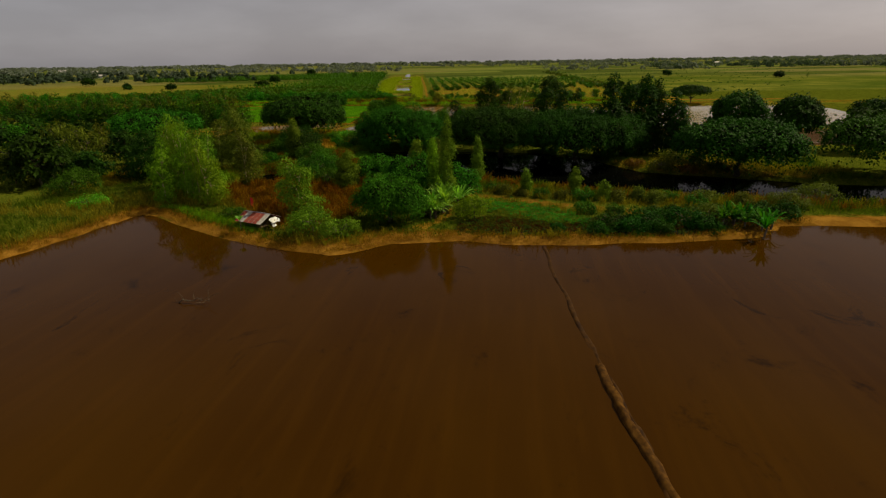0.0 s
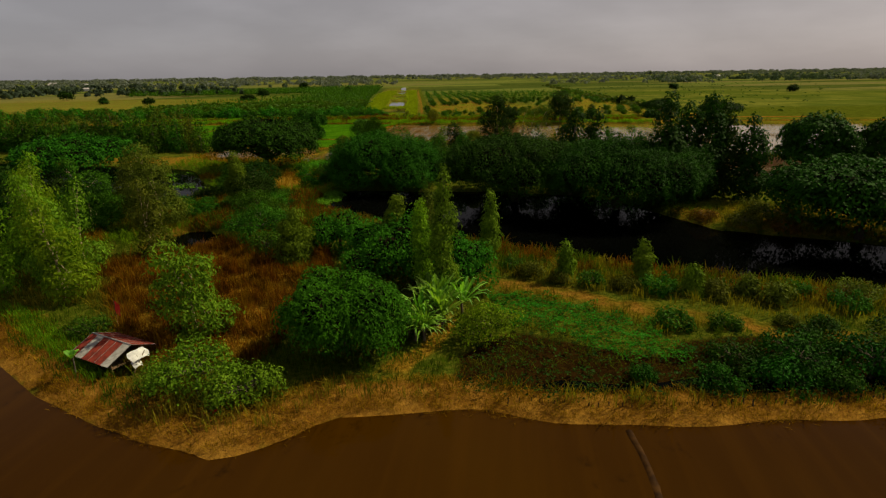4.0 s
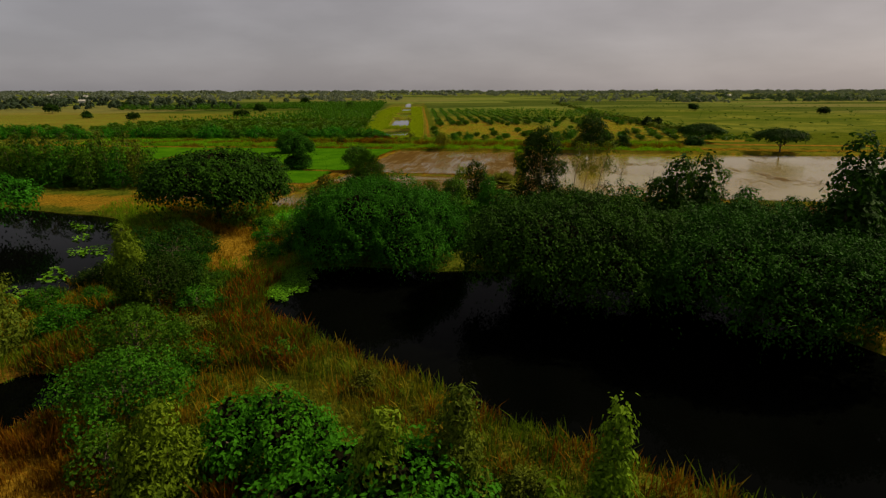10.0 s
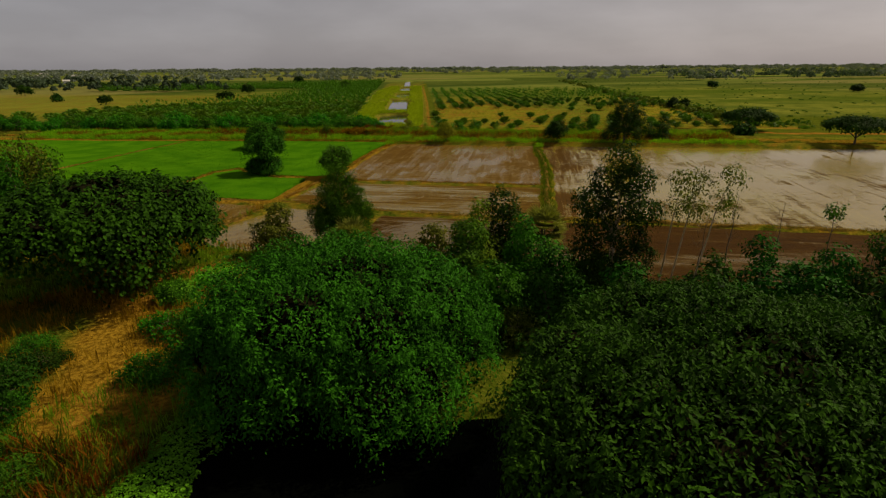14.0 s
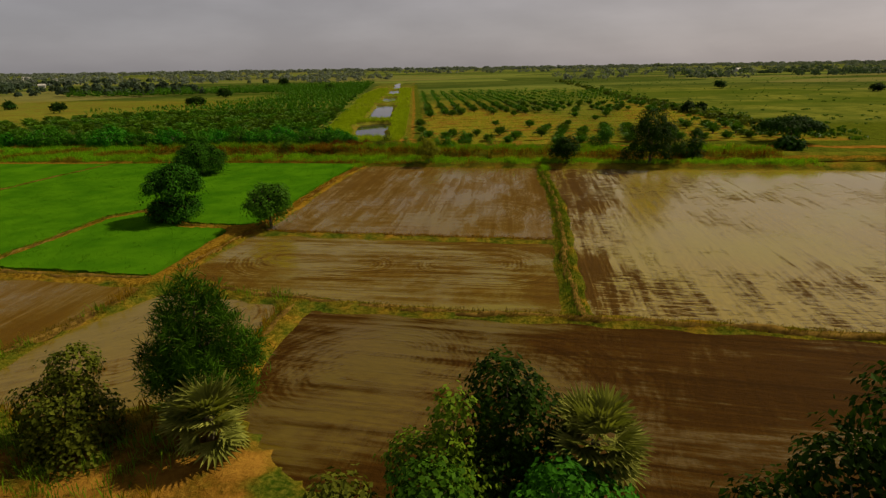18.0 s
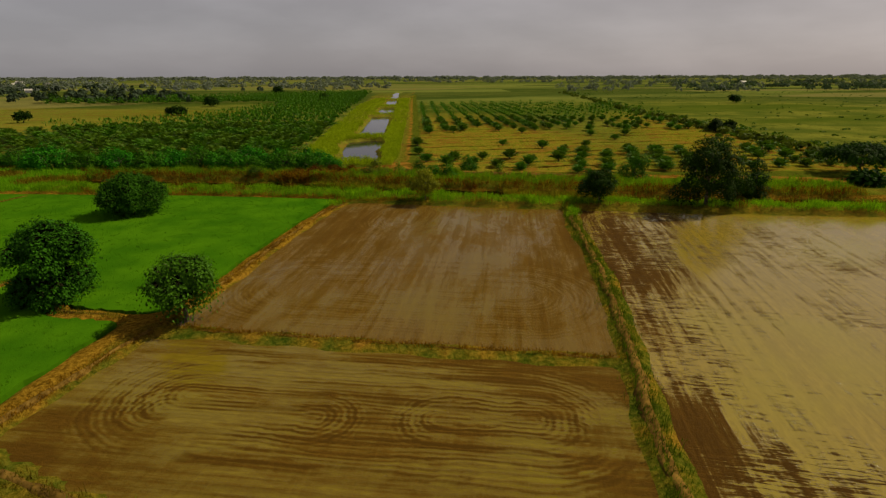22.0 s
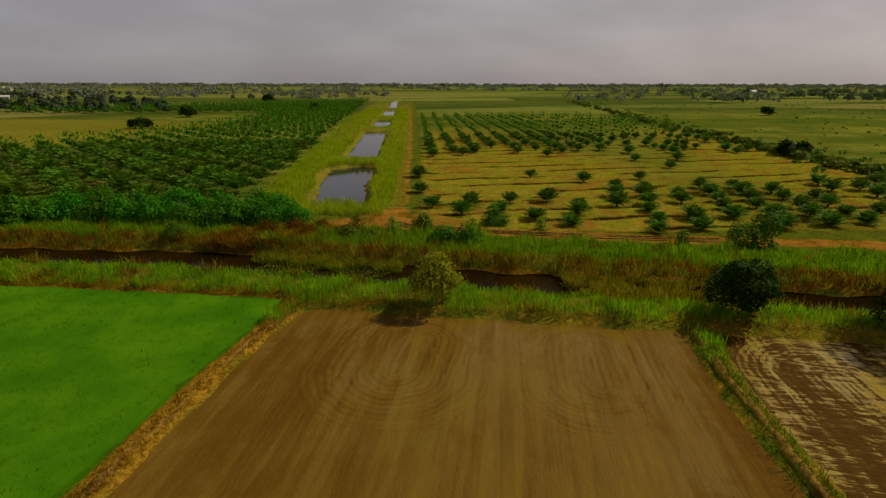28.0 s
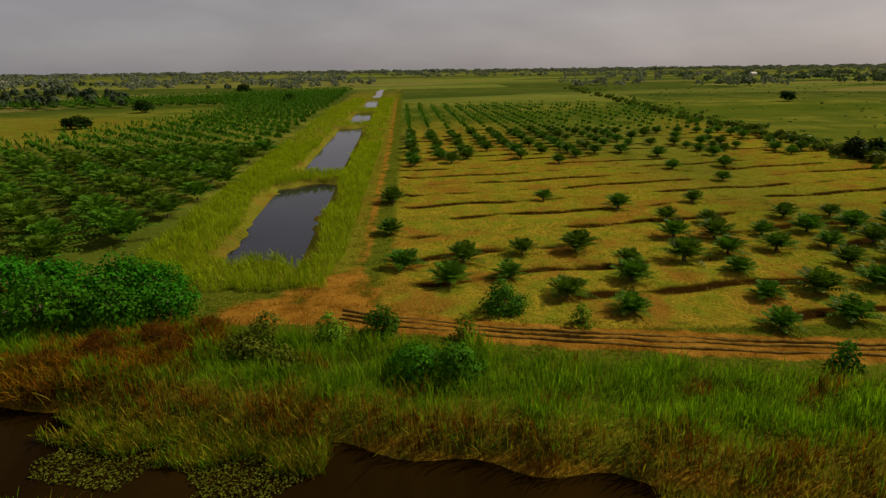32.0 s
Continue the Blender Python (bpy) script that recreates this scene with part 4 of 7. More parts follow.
BUNDS = [([(11.5, 60.5), (11.2, 45), (11.3, 25), (11.6, 0), (12, -40)], 0.75, 0.22), ([(-16.6, 255.2), (-18.9, 248), (-20.5, 240), (-22.1, 228), (-23.8, 213), (-25.4, 203), (-27.0, 197.5), (-28.6, 189.5), (-29.3, 185.5)], 1.0, 0.50),
         ([(-23.6, 202.4), (-4, 199.2), (15.6, 196.4)], 0.8, 0.36), ([(22.6, 249.4), (20.9, 238), (20.0, 224), (18.3, 209), (16.2, 196.6), (14.6, 188), (13.0, 173.6)], 1.4, 0.62),
         ([(-28.4, 184.2), (-20, 181.0), (-9, 177.4), (1.6, 175.3), (11.5, 173.8), (21, 172.3), (34, 169.8), (50, 167)], 1.3, 0.5), ([(-13.6, 178.6), (-14.6, 168), (-16, 158)], 1.5, 0.5),
         ([(-28.4, 184.2), (-33, 173), (-36, 163)], 1.5, 0.5), ([(-28.4, 184.4), (-40.5, 186.0), (-50, 187.6), (-60, 190.5)], 1.1, 0.55), ([(-30, 204.8), (-37, 206.1), (-46.8, 214.8), (-50.7, 211), (-51.9, 200.4), (-53.6, 190.4)], 0.7, 0.45),
         ([(-79, 260), (-82, 245), (-86, 217), (-90, 198)], 0.8, 0.5), ([(50, 167), (64, 164.6), (130, 154)], 1.2, 0.4)]
for k, (line, w, h) in enumerate(BUNDS):
    ridge("bund", line, w, h if k else 0.20, "low grassy earth bank between rice fields" if k else "thin mud ridge across the flooded paddy", k, -0.1 if k else -0.15, None if k else BUND_WET)

ridge("mud_ridge", [(11.25, 36), (11.3, 27), (11.4, 15), (11.6, 0), (12, -40)], 0.85, 0.36, "raw mud ridge standing out of the paddy water", 17, -0.15, RIDGE)
for off in (-0.95, 0.1, 1.0):
    ridge("road_rut", [(x, y + off) for x, y in CROSS[1:7]], 0.45, 0.16, "low rut of red earth along the road", 31 + int(off * 10), 0.36)

# ---- trees of the pond ----
RAIN = "broad dark green rain tree spreading over the pond"
BIG = dict(height=7, r=0.5, area=0.52, per=24, spread=0.26, length=0.24, width=0.062, low=-0.45, fork=0.35, cup=0.95, bark=BARK_DARK)
blob_tree("rain_tree", -8.8, 132.6, "broad domed rain tree with dense dark green leaves", "tree", skirted(10.6, 9.8, 8, 11, 0.55, -0.06), L_RAIN, seed=21, **{**BIG, "area": 0.42, "per": 24, "spread": 0.25, "length": 0.24, "width": 0.055})
blob_tree("rain_tree", 12.6, 119.5, RAIN, "tree", skirted(12.0, 10.5, 9, 12, 0.50, 0.12), L_SHADED, seed=22, **BIG)
blob_tree("rain_tree", 26.6, 113.0, RAIN, "tree", skirted(12.2, 10.4, 9, 13, 0.50, 0.10), L_SHADED, seed=23, **BIG)
FAR = dict(height=7, r=0.45, area=1.2, per=20, spread=0.42, length=0.38, width=0.14, low=-0.5, fork=0.4, cup=0.8, bark=BARK_DARK)
blob_tree("rain_tree", -36, 150, "flat-topped dark rain tree beside the rice fields", "tree", skirted(10.8, 11.4, 11, 14, 0.34, 0.16), L_SHADED, seed=24, **FAR)
blob_tree("rain_tree", 50, 96, "dark rain tree at the edge of the pond", "tree", skirted(10.2, 9.4, 8, 15, 0.36, 0.20), L_SHADED, seed=25, **FAR)
blob_tree("rain_tree", 74, 92, "dark rain tree at the edge of the pond", "tree", lobes(10.5, 10.0, 7, 16, 0.45), L_RAIN, seed=26, **FAR)
blob_tree("rain_tree", -72, 143, "dark spreading rain tree behind a grove", "tree", lobes(11.5, 8.8, 7, 17, 0.36), L_RAIN, seed=27, **FAR)
blob_tree("rain_tree", -92, 118, "dark spreading rain tree behind a grove", "tree", lobes(10.0, 8.2, 7, 18, 0.36), L_RAIN, seed=28, **FAR)
blob_tree("round_tree", 69, 134, "round dark tree beside flooded fields", "tree", skirted(6.4, 11.2, 6, 19, 0.7), L_SHADED, seed=29, height=6, r=0.3, area=0.7, per=10, spread=0.5, length=0.55, width=0.2)
blob_tree("round_tree", 82, 134, "round dark tree beside flooded fields", "tree", skirted(6.0, 10.2, 6, 20, 0.6), L_SHADED, seed=30, height=6, r=0.3, area=0.7, per=10, spread=0.5, length=0.55, width=0.2)
blob_tree("round_tree", 100, 130, "round dark tree beside flooded fields", "tree", skirted(8.0, 9.8, 6, 31, 0.55), L_SHADED, seed=31, height=6, r=0.3, area=0.9, per=10, spread=0.5, length=0.6, width=0.22)

TALL = dict(r=0.24, area=0.55, per=9, spread=0.42, length=0.5, width=0.16, low=-0.8, fork=0.3)
for k, (x, y, h, rad) in enumerate(((33.0, 113.5, 15.8, 2.5), (36.6, 116, 14.2, 2.3), (40.6, 117.5, 15.6, 2.6), (44.2, 119, 14.6, 2.3), (46.5, 115, 12.5, 2.2))):
    blob_tree("tall_tree", x, y, "tall slim dark tree in a tight row", "tree", column(rad, h, 6, 40 + k, 0.12), L_DARK, height=h, seed=40 + k, group="tall trees by the pond", **TALL)
for k, (x, y, h, rad) in enumerate(((22.0, 123.0, 13.2, 2.4), (25.2, 125.0, 12.6, 2.3))):
    blob_tree("tall_tree", x, y, "rounded dark tree rising behind rain trees", "tree", column(rad, h, 5, 50 + k, 0.2), L_DARK, height=h, seed=50 + k, **TALL)

# eucalyptus with bare pale stems
EUC = dict(bark=BARK_PALE, r=0.13, area=0.17, per=9, spread=0.30, length=0.24, width=0.07, low=-0.9, droop=0.5, fork=0.55)
blob_tree("eucalyptus", 11.3, 139.8, "tall eucalyptus with loose dark foliage", "tree", [(0.3, 0, 13.8, 1.2, 1.2), (1.3, 0.3, 12.3, 1.5, 1.1), (-0.9, 0.2, 12.2, 1.2, 1.0), (-1.9, 0.2, 10.6, 1.4, 1.0), (0.4, -0.5, 10.6, 1.5, 1.2), (2.2, -0.2, 9.8, 1.3, 0.9), (-1.2, 0.4, 8.4, 1.6, 1.2), (1.2, 0.2, 7.8, 1.5, 1.2), (-2.2, 0, 6.4, 1.4, 1.1), (1.8, 0, 5.8, 1.6, 1.3), (-0.2, 0, 4.8, 2.0, 1.6)], L_DARK, height=15, seed=61, **EUC)
for k, (x, y, h, lx) in enumerate(((15.6, 141, 13.0, 0.8), (17.0, 142.5, 12.4, 1.3), (18.4, 141.5, 13.2, 1.6))):
    bl = [(lx * 1.6, 0.2, h * 0.93, 1.0, 0.9), (lx * 1.1, -0.6, h * 0.8, 0.9, 0.8), (lx * 1.9, 0.6, h * 0.72, 0.7, 0.6)]
    blob_tree("eucalyptus", x, y, "slender leaning eucalyptus with a pale bare stem", "tree", bl, L_OLIVE, height=h, lean=(lx, 0.1), seed=65 + k, bark=BARK_PALE, r=0.07, area=0.35, per=8, spread=0.35, length=0.26, width=0.06, low=-0.9, droop=0.5, fork=0.7)

# the mixed clump and its neighbours at the wet field
MIX = dict(r=0.18, area=0.46, per=10, spread=0.33, length=0.30, width=0.115, low=-0.75)
FINE = dict(r=0.18, area=0.26, per=10, spread=0.28, length=0.27, width=0.095, low=-0.75)
blob_tree("leafy_tree", 0.8, 149.0, "bright green leafy tree in a clump", "tree", column(1.9, 8.4, 4, 71, 0.2), L_BRIGHT, height=8, seed=71, **FINE)
blob_tree("leafy_tree", 3.9, 151.5, "dark green leafy tree in a clump", "tree", column(2.4, 9.0, 4, 72, 0.15), L_DARK, height=8, seed=72, **FINE)
blob_tree("leafy_tree", -3.8, 146.5, "olive green leafy tree in a clump", "tree", column(2.2, 7.2, 4, 73, 0.1), L_OLIVE, height=7, seed=73, **FINE)
blob_tree("leafy_tree", -0.6, 145.5, "dark green leafy tree in a clump", "tree", column(2.3, 7.4, 4, 74, 0.1), L_MID, height=7, seed=74, **FINE)
blob_tree("leafy_tree", 5.5, 146.5, "dark green leafy tree in a clump", "tree", column(2.5, 7.6, 4, 75, 0.05), L_MID, height=7, seed=75, **FINE)
blob_tree("leafy_tree", 12.5, 137.0, "dark shrubby tree under tall eucalyptus", "tree", column(3.0, 6.4, 4, 76, 0.05), L_SHADED, height=6, seed=76, **MIX)
blob_tree("leafy_tree", 9.2, 135.5, "dark shrubby tree under tall eucalyptus", "tree", column(2.6, 5.0, 3, 77, 0.05), L_SHADED, height=5, seed=77, **MIX)
for k, (x, y, h, rad) in enumerate(((20.5, 140.5, 6.0, 2.6), (24.5, 141.5, 6.8, 2.8), (29.0, 140, 7.2, 3.0), (33.5, 139, 8.0, 3.0), (38.0, 138, 7.4, 3.2), (17.0, 134, 4.5, 2.4), (43.0, 136, 6.5, 3.2), (8.2, 143.0, 6.0, 3.0), (3.2, 141.2, 5.4, 3.0), (-2.4, 141.0, 4.6, 2.7), (12.6, 144.0, 4.8, 2.6), (15.2, 138.0, 4.6, 2.7), (6.2, 138.2, 4.8, 2.9), (11.0, 147.5, 3.0, 2.0), (0.5, 137.5, 3.6, 2.4), (20.0, 136.5, 5.0, 2.9), (26.0, 136, 5.6, 3.0), (14.0, 131.5, 4.0, 2.8))):
    blob_tree("shrub_tree", x, y, "dark shrubby tree along the wet field", "tree", column(rad, h, 4, 80 + k, 0.05), L_MID if k in (8, 9, 13) else L_SHADED, height=h, seed=80 + k, group="shrubs along the wet field", **MIX)
blob_tree("shrub_tree", -21.5, 157.4, "olive shrubby tree on orange soil", "tree", column(2.6, 6.2, 4, 91, 0.1), L_OLIVE, height=6, seed=91, **FINE)
plumes = [(0, 0, 8.4, 0.75, 1.9), (0.9, 0.2, 7.2, 0.8, 1.9), (-0.9, -0.1, 7.4, 0.8, 1.8), (1.7, -0.3, 5.8, 0.9, 1.7), (-1.7, 0.4, 6.0, 0.9, 1.7), (0.3, 0.9, 6.4, 0.9, 1.8), (-0.4, -1.0, 6.0, 0.9, 1.8), (2.3, 0.3, 4.2, 1.0, 1.5), (-2.4, 0, 4.2, 1.0, 1.5),
          (0.8, -1.6, 4.4, 1.0, 1.5), (-0.9, 1.5, 4.4, 1.0, 1.5), (1.5, 1.3, 4.0, 1.1, 1.5), (-1.5, -1.3, 3.6, 1.1, 1.5), (0, 0, 3.4, 1.6, 1.8), (2.0, -0.9, 2.6, 1.1, 1.2), (-2.2, 0.7, 2.6, 1.1, 1.2), (0.2, -1.6, 2.2, 1.2, 1.1)]
blob_tree("casuarina", -14.2, 159.6, "feathery dark green casuarina at the field corner", "tree", [(1.15 * a, 1.15 * b, c, 1.1 * d, e) for a, b, c, d, e in plumes], L_MID, height=9.5, r=0.2, area=0.16, per=7, spread=0.26, length=0.62, width=0.035, low=-0.8, droop=-1.2, seed=92, shell=0.3)

# trees among the rice and along the canal
blob_tree("leafy_tree", -39.0, 209.2, "dense dark tree in two tiers among rice", "tree", [(a, b, c + 3.3, q, w) for a, b, c, q, w in lumpy(4.2, 6.4, 17, 93, 0.5)] + lumpy(3.9, 4.0, 14, 193), L_RAIN, height=7, seed=93, **{**FINE, "cup": 0.95, "area": 0.30})
blob_tree("leafy_tree", -23.6, 204.2, "small light green tree on a field bank", "tree", lumpy(3.7, 6.9, 12, 94, 0.1), L_PALM, height=5.5, seed=94, **{**FINE, "cup": 0.95, "area": 0.34})
blob_tree("leafy_tree", -50.8, 246.3, "rounded layered dark tree among rice", "tree", lumpy(5.4, 7.6, 18, 95) + [(0, 0, 2.6, 4.6, 1.8)], L_RAIN, height=6, seed=95, **{**FINE, "cup": 0.95, "area": 0.36})
blob_tree("leafy_tree", -2.3, 253.9, "small yellow-green tree beside the canal", "tree", lumpy(2.7, 6.9, 13, 96), L_SUNNY, height=5, seed=96, **{**FINE, "area": 0.40, "r": 0.1})
blob_tree("leafy_tree", 28.2, 250.8, "dense dark rounded tree at a field corner", "tree", lumpy(3.5, 7.2, 14, 97), L_DARK, height=6, seed=97, **MIX)
blob_tree("leafy_tree", 45.8, 248.3, "broad dark tree beside the pale field", "tree", lobes(5.2, 12.0, 5, 98, 0.7, jitter=0.3) + [(-4.0, -0.5, 2.6, 2.4, 1.9), (4.8, 0.2, 4.4, 2.4, 2.0), (0, -0.5, 4.6, 4.0, 2.6), (2.5, -0.5, 2.8, 2.4, 1.8)], L_DARK, height=8, seed=98, **{**MIX, "r": 0.3, "low": -0.5})
blob_tree("leafy_tree", 60.1, 258.9, "small dark tree on the canal bank", "tree", column(2.6, 6.6, 4, 99, 0.05), L_DARK, height=6, seed=99, **MIX)
blob_tree("leafy_tree", 96, 281, "low umbrella-shaped dark tree on open grass", "tree", lobes(8.0, 7.0, 6, 100, 0.34), L_DARK, height=5, seed=100, r=0.25, area=0.8, per=10, spread=0.45, length=0.5, width=0.18)
blob_tree("leafy_tree", 104, 243, "low umbrella-shaped dark tree beside the pale field", "tree", lobes(7.5, 7.8, 6, 101, 0.34), L_DARK, height=5, seed=101, r=0.25, area=0.8, per=10, spread=0.45, length=0.5, width=0.18)
blob_tree("leafy_tree", 42.4, 275.2, "round green bush beside the earth road", "bush", column(2.9, 5.8, 3, 102, 0.0), L_MID, height=5, seed=102, **MIX)
for k, (x, y, h, rad, mt) in enumerate(((-15.0, 280.6, 3.4, 2.1, L_OLIVE), (-4.9, 283.6, 3.0, 1.5, L_MID), (-1.4, 276.0, 3.2, 2.2, L_FRESH), (1.4, 275.6, 3.4, 2.0, L_FRESH), (-9.4, 283.4, 2.4, 1.1, L_BRIGHT), (3.0, 283.0, 2.2, 0.8, L_BRIGHT), (7.2, 288.6, 3.4, 1.9, L_MID), (14.0, 285.6, 1.8, 0.8, L_BRIGHT), (33, 276.6, 2.2, 0.9, L_MID), (-12.2, 277.4, 2.2, 1.5, L_OLIVE))):
    blob_tree("roadside_bush", x, y, "small leafy bush beside the earth road", "bush", column(rad, h, 3, 110 + k, 0.0), mt, height=h, seed=110 + k, z=0.5, group="bushes beside the road", **{**MIX, "r": 0.06})

for k, (x, y, h, rad) in enumerate(((-24.2, 282.8, 2.8, 1.8), (-28.0, 280.6, 3.0, 2.0), (-20.6, 284.4, 2.0, 1.4), (-31.6, 278.0, 2.4, 1.8), (-26.0, 279.0, 1.8, 1.6), (-22.0, 280.6, 1.8, 1.5), (-29.6, 276.2, 1.6, 1.5))):
    blob_tree("dry_bush", x, y, "rust-brown dry bush before the plantation hedge", "bush", lumpy(rad * 0.9, h * 0.85, 6, 125 + k), L_RUST, height=h * 0.6, seed=125 + k, z=0.4, group="dry bushes", **{**MIX, "r": 0.04, "length": 0.42, "width": 0.03, "droop": -0.8, "area": 0.22})

# the hedge of the plantation
hedge = [blob_tree("hedge_bush", -31, 287.4, "dense green bush in a plantation hedge", "bush", lumpy(3.8, 4.8, 11, 120), L_FRESH, height=4, seed=120, group="plantation hedge", **{**MIX, "area": 1.9, "per": 11, "cup": 0.6, "length": 0.40, "width": 0.15, "spread": 0.42}),
         blob_tree("hedge_bush", -36.5, 286.4, "dense green bush in a plantation hedge", "bush", lumpy(4.4, 5.6, 12, 121), L_FRESH, height=5, seed=121, group="plantation hedge", **{**MIX, "area": 1.9, "per": 11, "cup": 0.6, "length": 0.40, "width": 0.15, "spread": 0.42})]
hr = np.random.default_rng(4)
for k in range(38):
    x = -44 - 4.6 * k
    copy_thing(hedge[k % 2], pose(x + hr.normal(0, 0.8), 288.6 + 0.03 * (-x - 40) + hr.normal(0, 1.4), 0.3, 0, 0, hr.uniform(0, 360)) @ Matrix.Scale(hr.uniform(0.8, 1.25), 4))
for k, (x, y, s) in enumerate(((-26.4, 289.2, 0.85), (-33.4, 292.6, 1.0), (-40.2, 293.4, 1.1), (-47.0, 294.0, 1.0), (-54, 294.4, 1.1), (-61, 295, 1.0), (-68, 295.4, 1.1), (-29.6, 293.4, 0.8))):
    copy_thing(hedge[k % 2], pose(x, y, 0.3, 0, 0, 70 * k) @ Matrix.Scale(s, 4))

# ---- the near shore ----
blob_tree("round_tree", -5.9, 69.6, "round dense green tree on the paddy bank", "tree", lumpy(4.7, 7.0, 17, 130), L_FRESH, height=6, seed=130, r=0.22, area=0.36, per=20, spread=0.27, cup=0.8, length=0.27, width=0.055, low=-0.7)
blob_tree("round_tree", -3.6, 84.5, "round dense green tree by the pond path", "tree", lumpy(6.0, 6.6, 16, 131), L_FRESH, height=5, seed=131, r=0.2, area=0.5, cup=0.8, per=13, spread=0.28, length=0.25, width=0.08, low=-0.7)
blob_tree("round_tree", 2.4, 82.4, "round dense green tree under slim poplars", "tree", lumpy(3.9, 5.2, 13, 133), L_FRESH, height=5, seed=133, r=0.16, area=0.5, cup=0.8, per=14, spread=0.28, length=0.26, width=0.06, low=-0.7)
blob_tree("round_tree", -10.2, 92.0, "round dense green tree by the pond path", "tree", lumpy(3.9, 5.4, 12, 132), L_FRESH, height=5, seed=132, r=0.18, area=0.5, cup=0.8, per=13, spread=0.28, length=0.25, width=0.08, low=-0.7)
SLIM = dict(r=0.06, area=0.10, per=10, spread=0.24, length=0.27, width=0.062, low=-0.9, droop=0.7, fork=0.4, bark=BARK)
for k, (x, y, h, rad, mt, st) in enumerate(((1.2, 76.6, 12.0, 0.85, L_BRIGHT, 0.25), (-0.6, 78.4, 9.0, 0.8, L_FEATHER, 0.3), (5.8, 86.2, 8.0, 0.85, L_BRIGHT, 0.25), (-3.3, 86.0, 7.8, 1.1, L_BRIGHT, 0.3), (12.7, 83.0, 3.9, 0.7, L_BRIGHT, 0.25),
                                          (19.6, 82.2, 4.2, 0.75, L_BRIGHT, 0.35), (-0.3, 88.0, 7.8, 1.2, L_OLIVE, 0.2), (-14.4, 89.4, 5.8, 1.9, L_BRIGHT, 0.1), (-28.6, 113, 8.6, 1.1, L_BRIGHT, 0.2), (23.0, 79.2, 2.9, 0.8, L_BRIGHT, 0.05), (27.5, 78.5, 2.2, 0.8, L_OLIVE, 0.05))):
    blob_tree("poplar", x, y, "slim upright yellow-green tree with drooping leaves", "tree", column(rad, h, 6, 140 + k, st, 0.15), mt, height=h, seed=140 + k, z=0.3, **SLIM)
FEA = dict(r=0.11, area=0.32, per=9, spread=0.36, length=0.34, width=0.07, low=-0.85, droop=0.5, fork=0.4, bark=BARK_PALE)
for k, (x, y, h, rad, mt) in enumerate(((-44.4, 93, 11.4, 1.6, L_FEATHER), (-40.5, 88, 10.8, 1.7, L_FEATHER), (-36.0, 83, 10.6, 1.7, L_FEATHER), (-32.6, 79.5, 9.8, 1.6, L_FEATHER), (-39.5, 81.5, 8.6, 1.6, L_FEATHER), (-42.2, 90.6, 9.6, 1.5, L_BRIGHT), (-38.4, 85.8, 11.4, 1.5, L_BRIGHT), (-34.2, 80.8, 10.6, 1.5, L_BRIGHT), (-34.6, 86.0, 9.6, 1.5, L_BRIGHT), (-36.0, 104, 11.4, 2.8, L_OLIVE), (-31.6, 92.5, 8.6, 1.5, L_OLIVE),
                                      (-17.6, 72.0, 8.0, 2.1, L_BRIGHT), (-45, 104, 9.5, 3.0, L_MID), (-51, 98, 8.6, 3.0, L_DARK), (-43, 111, 9.0, 2.6, L_OLIVE))):
    blob_tree("feathery_tree", x, y, "feathery light green tree with pale slim trunk", "tree", column(rad, h, 6, 160 + k, 0.12, 0.3), mt, height=h, seed=160 + k, group="grove beside the paddy", **FEA)
BUSH = dict(r=0.08, area=0.55, cup=0.6, per=15, spread=0.26, length=0.21, width=0.058, low=-0.6)
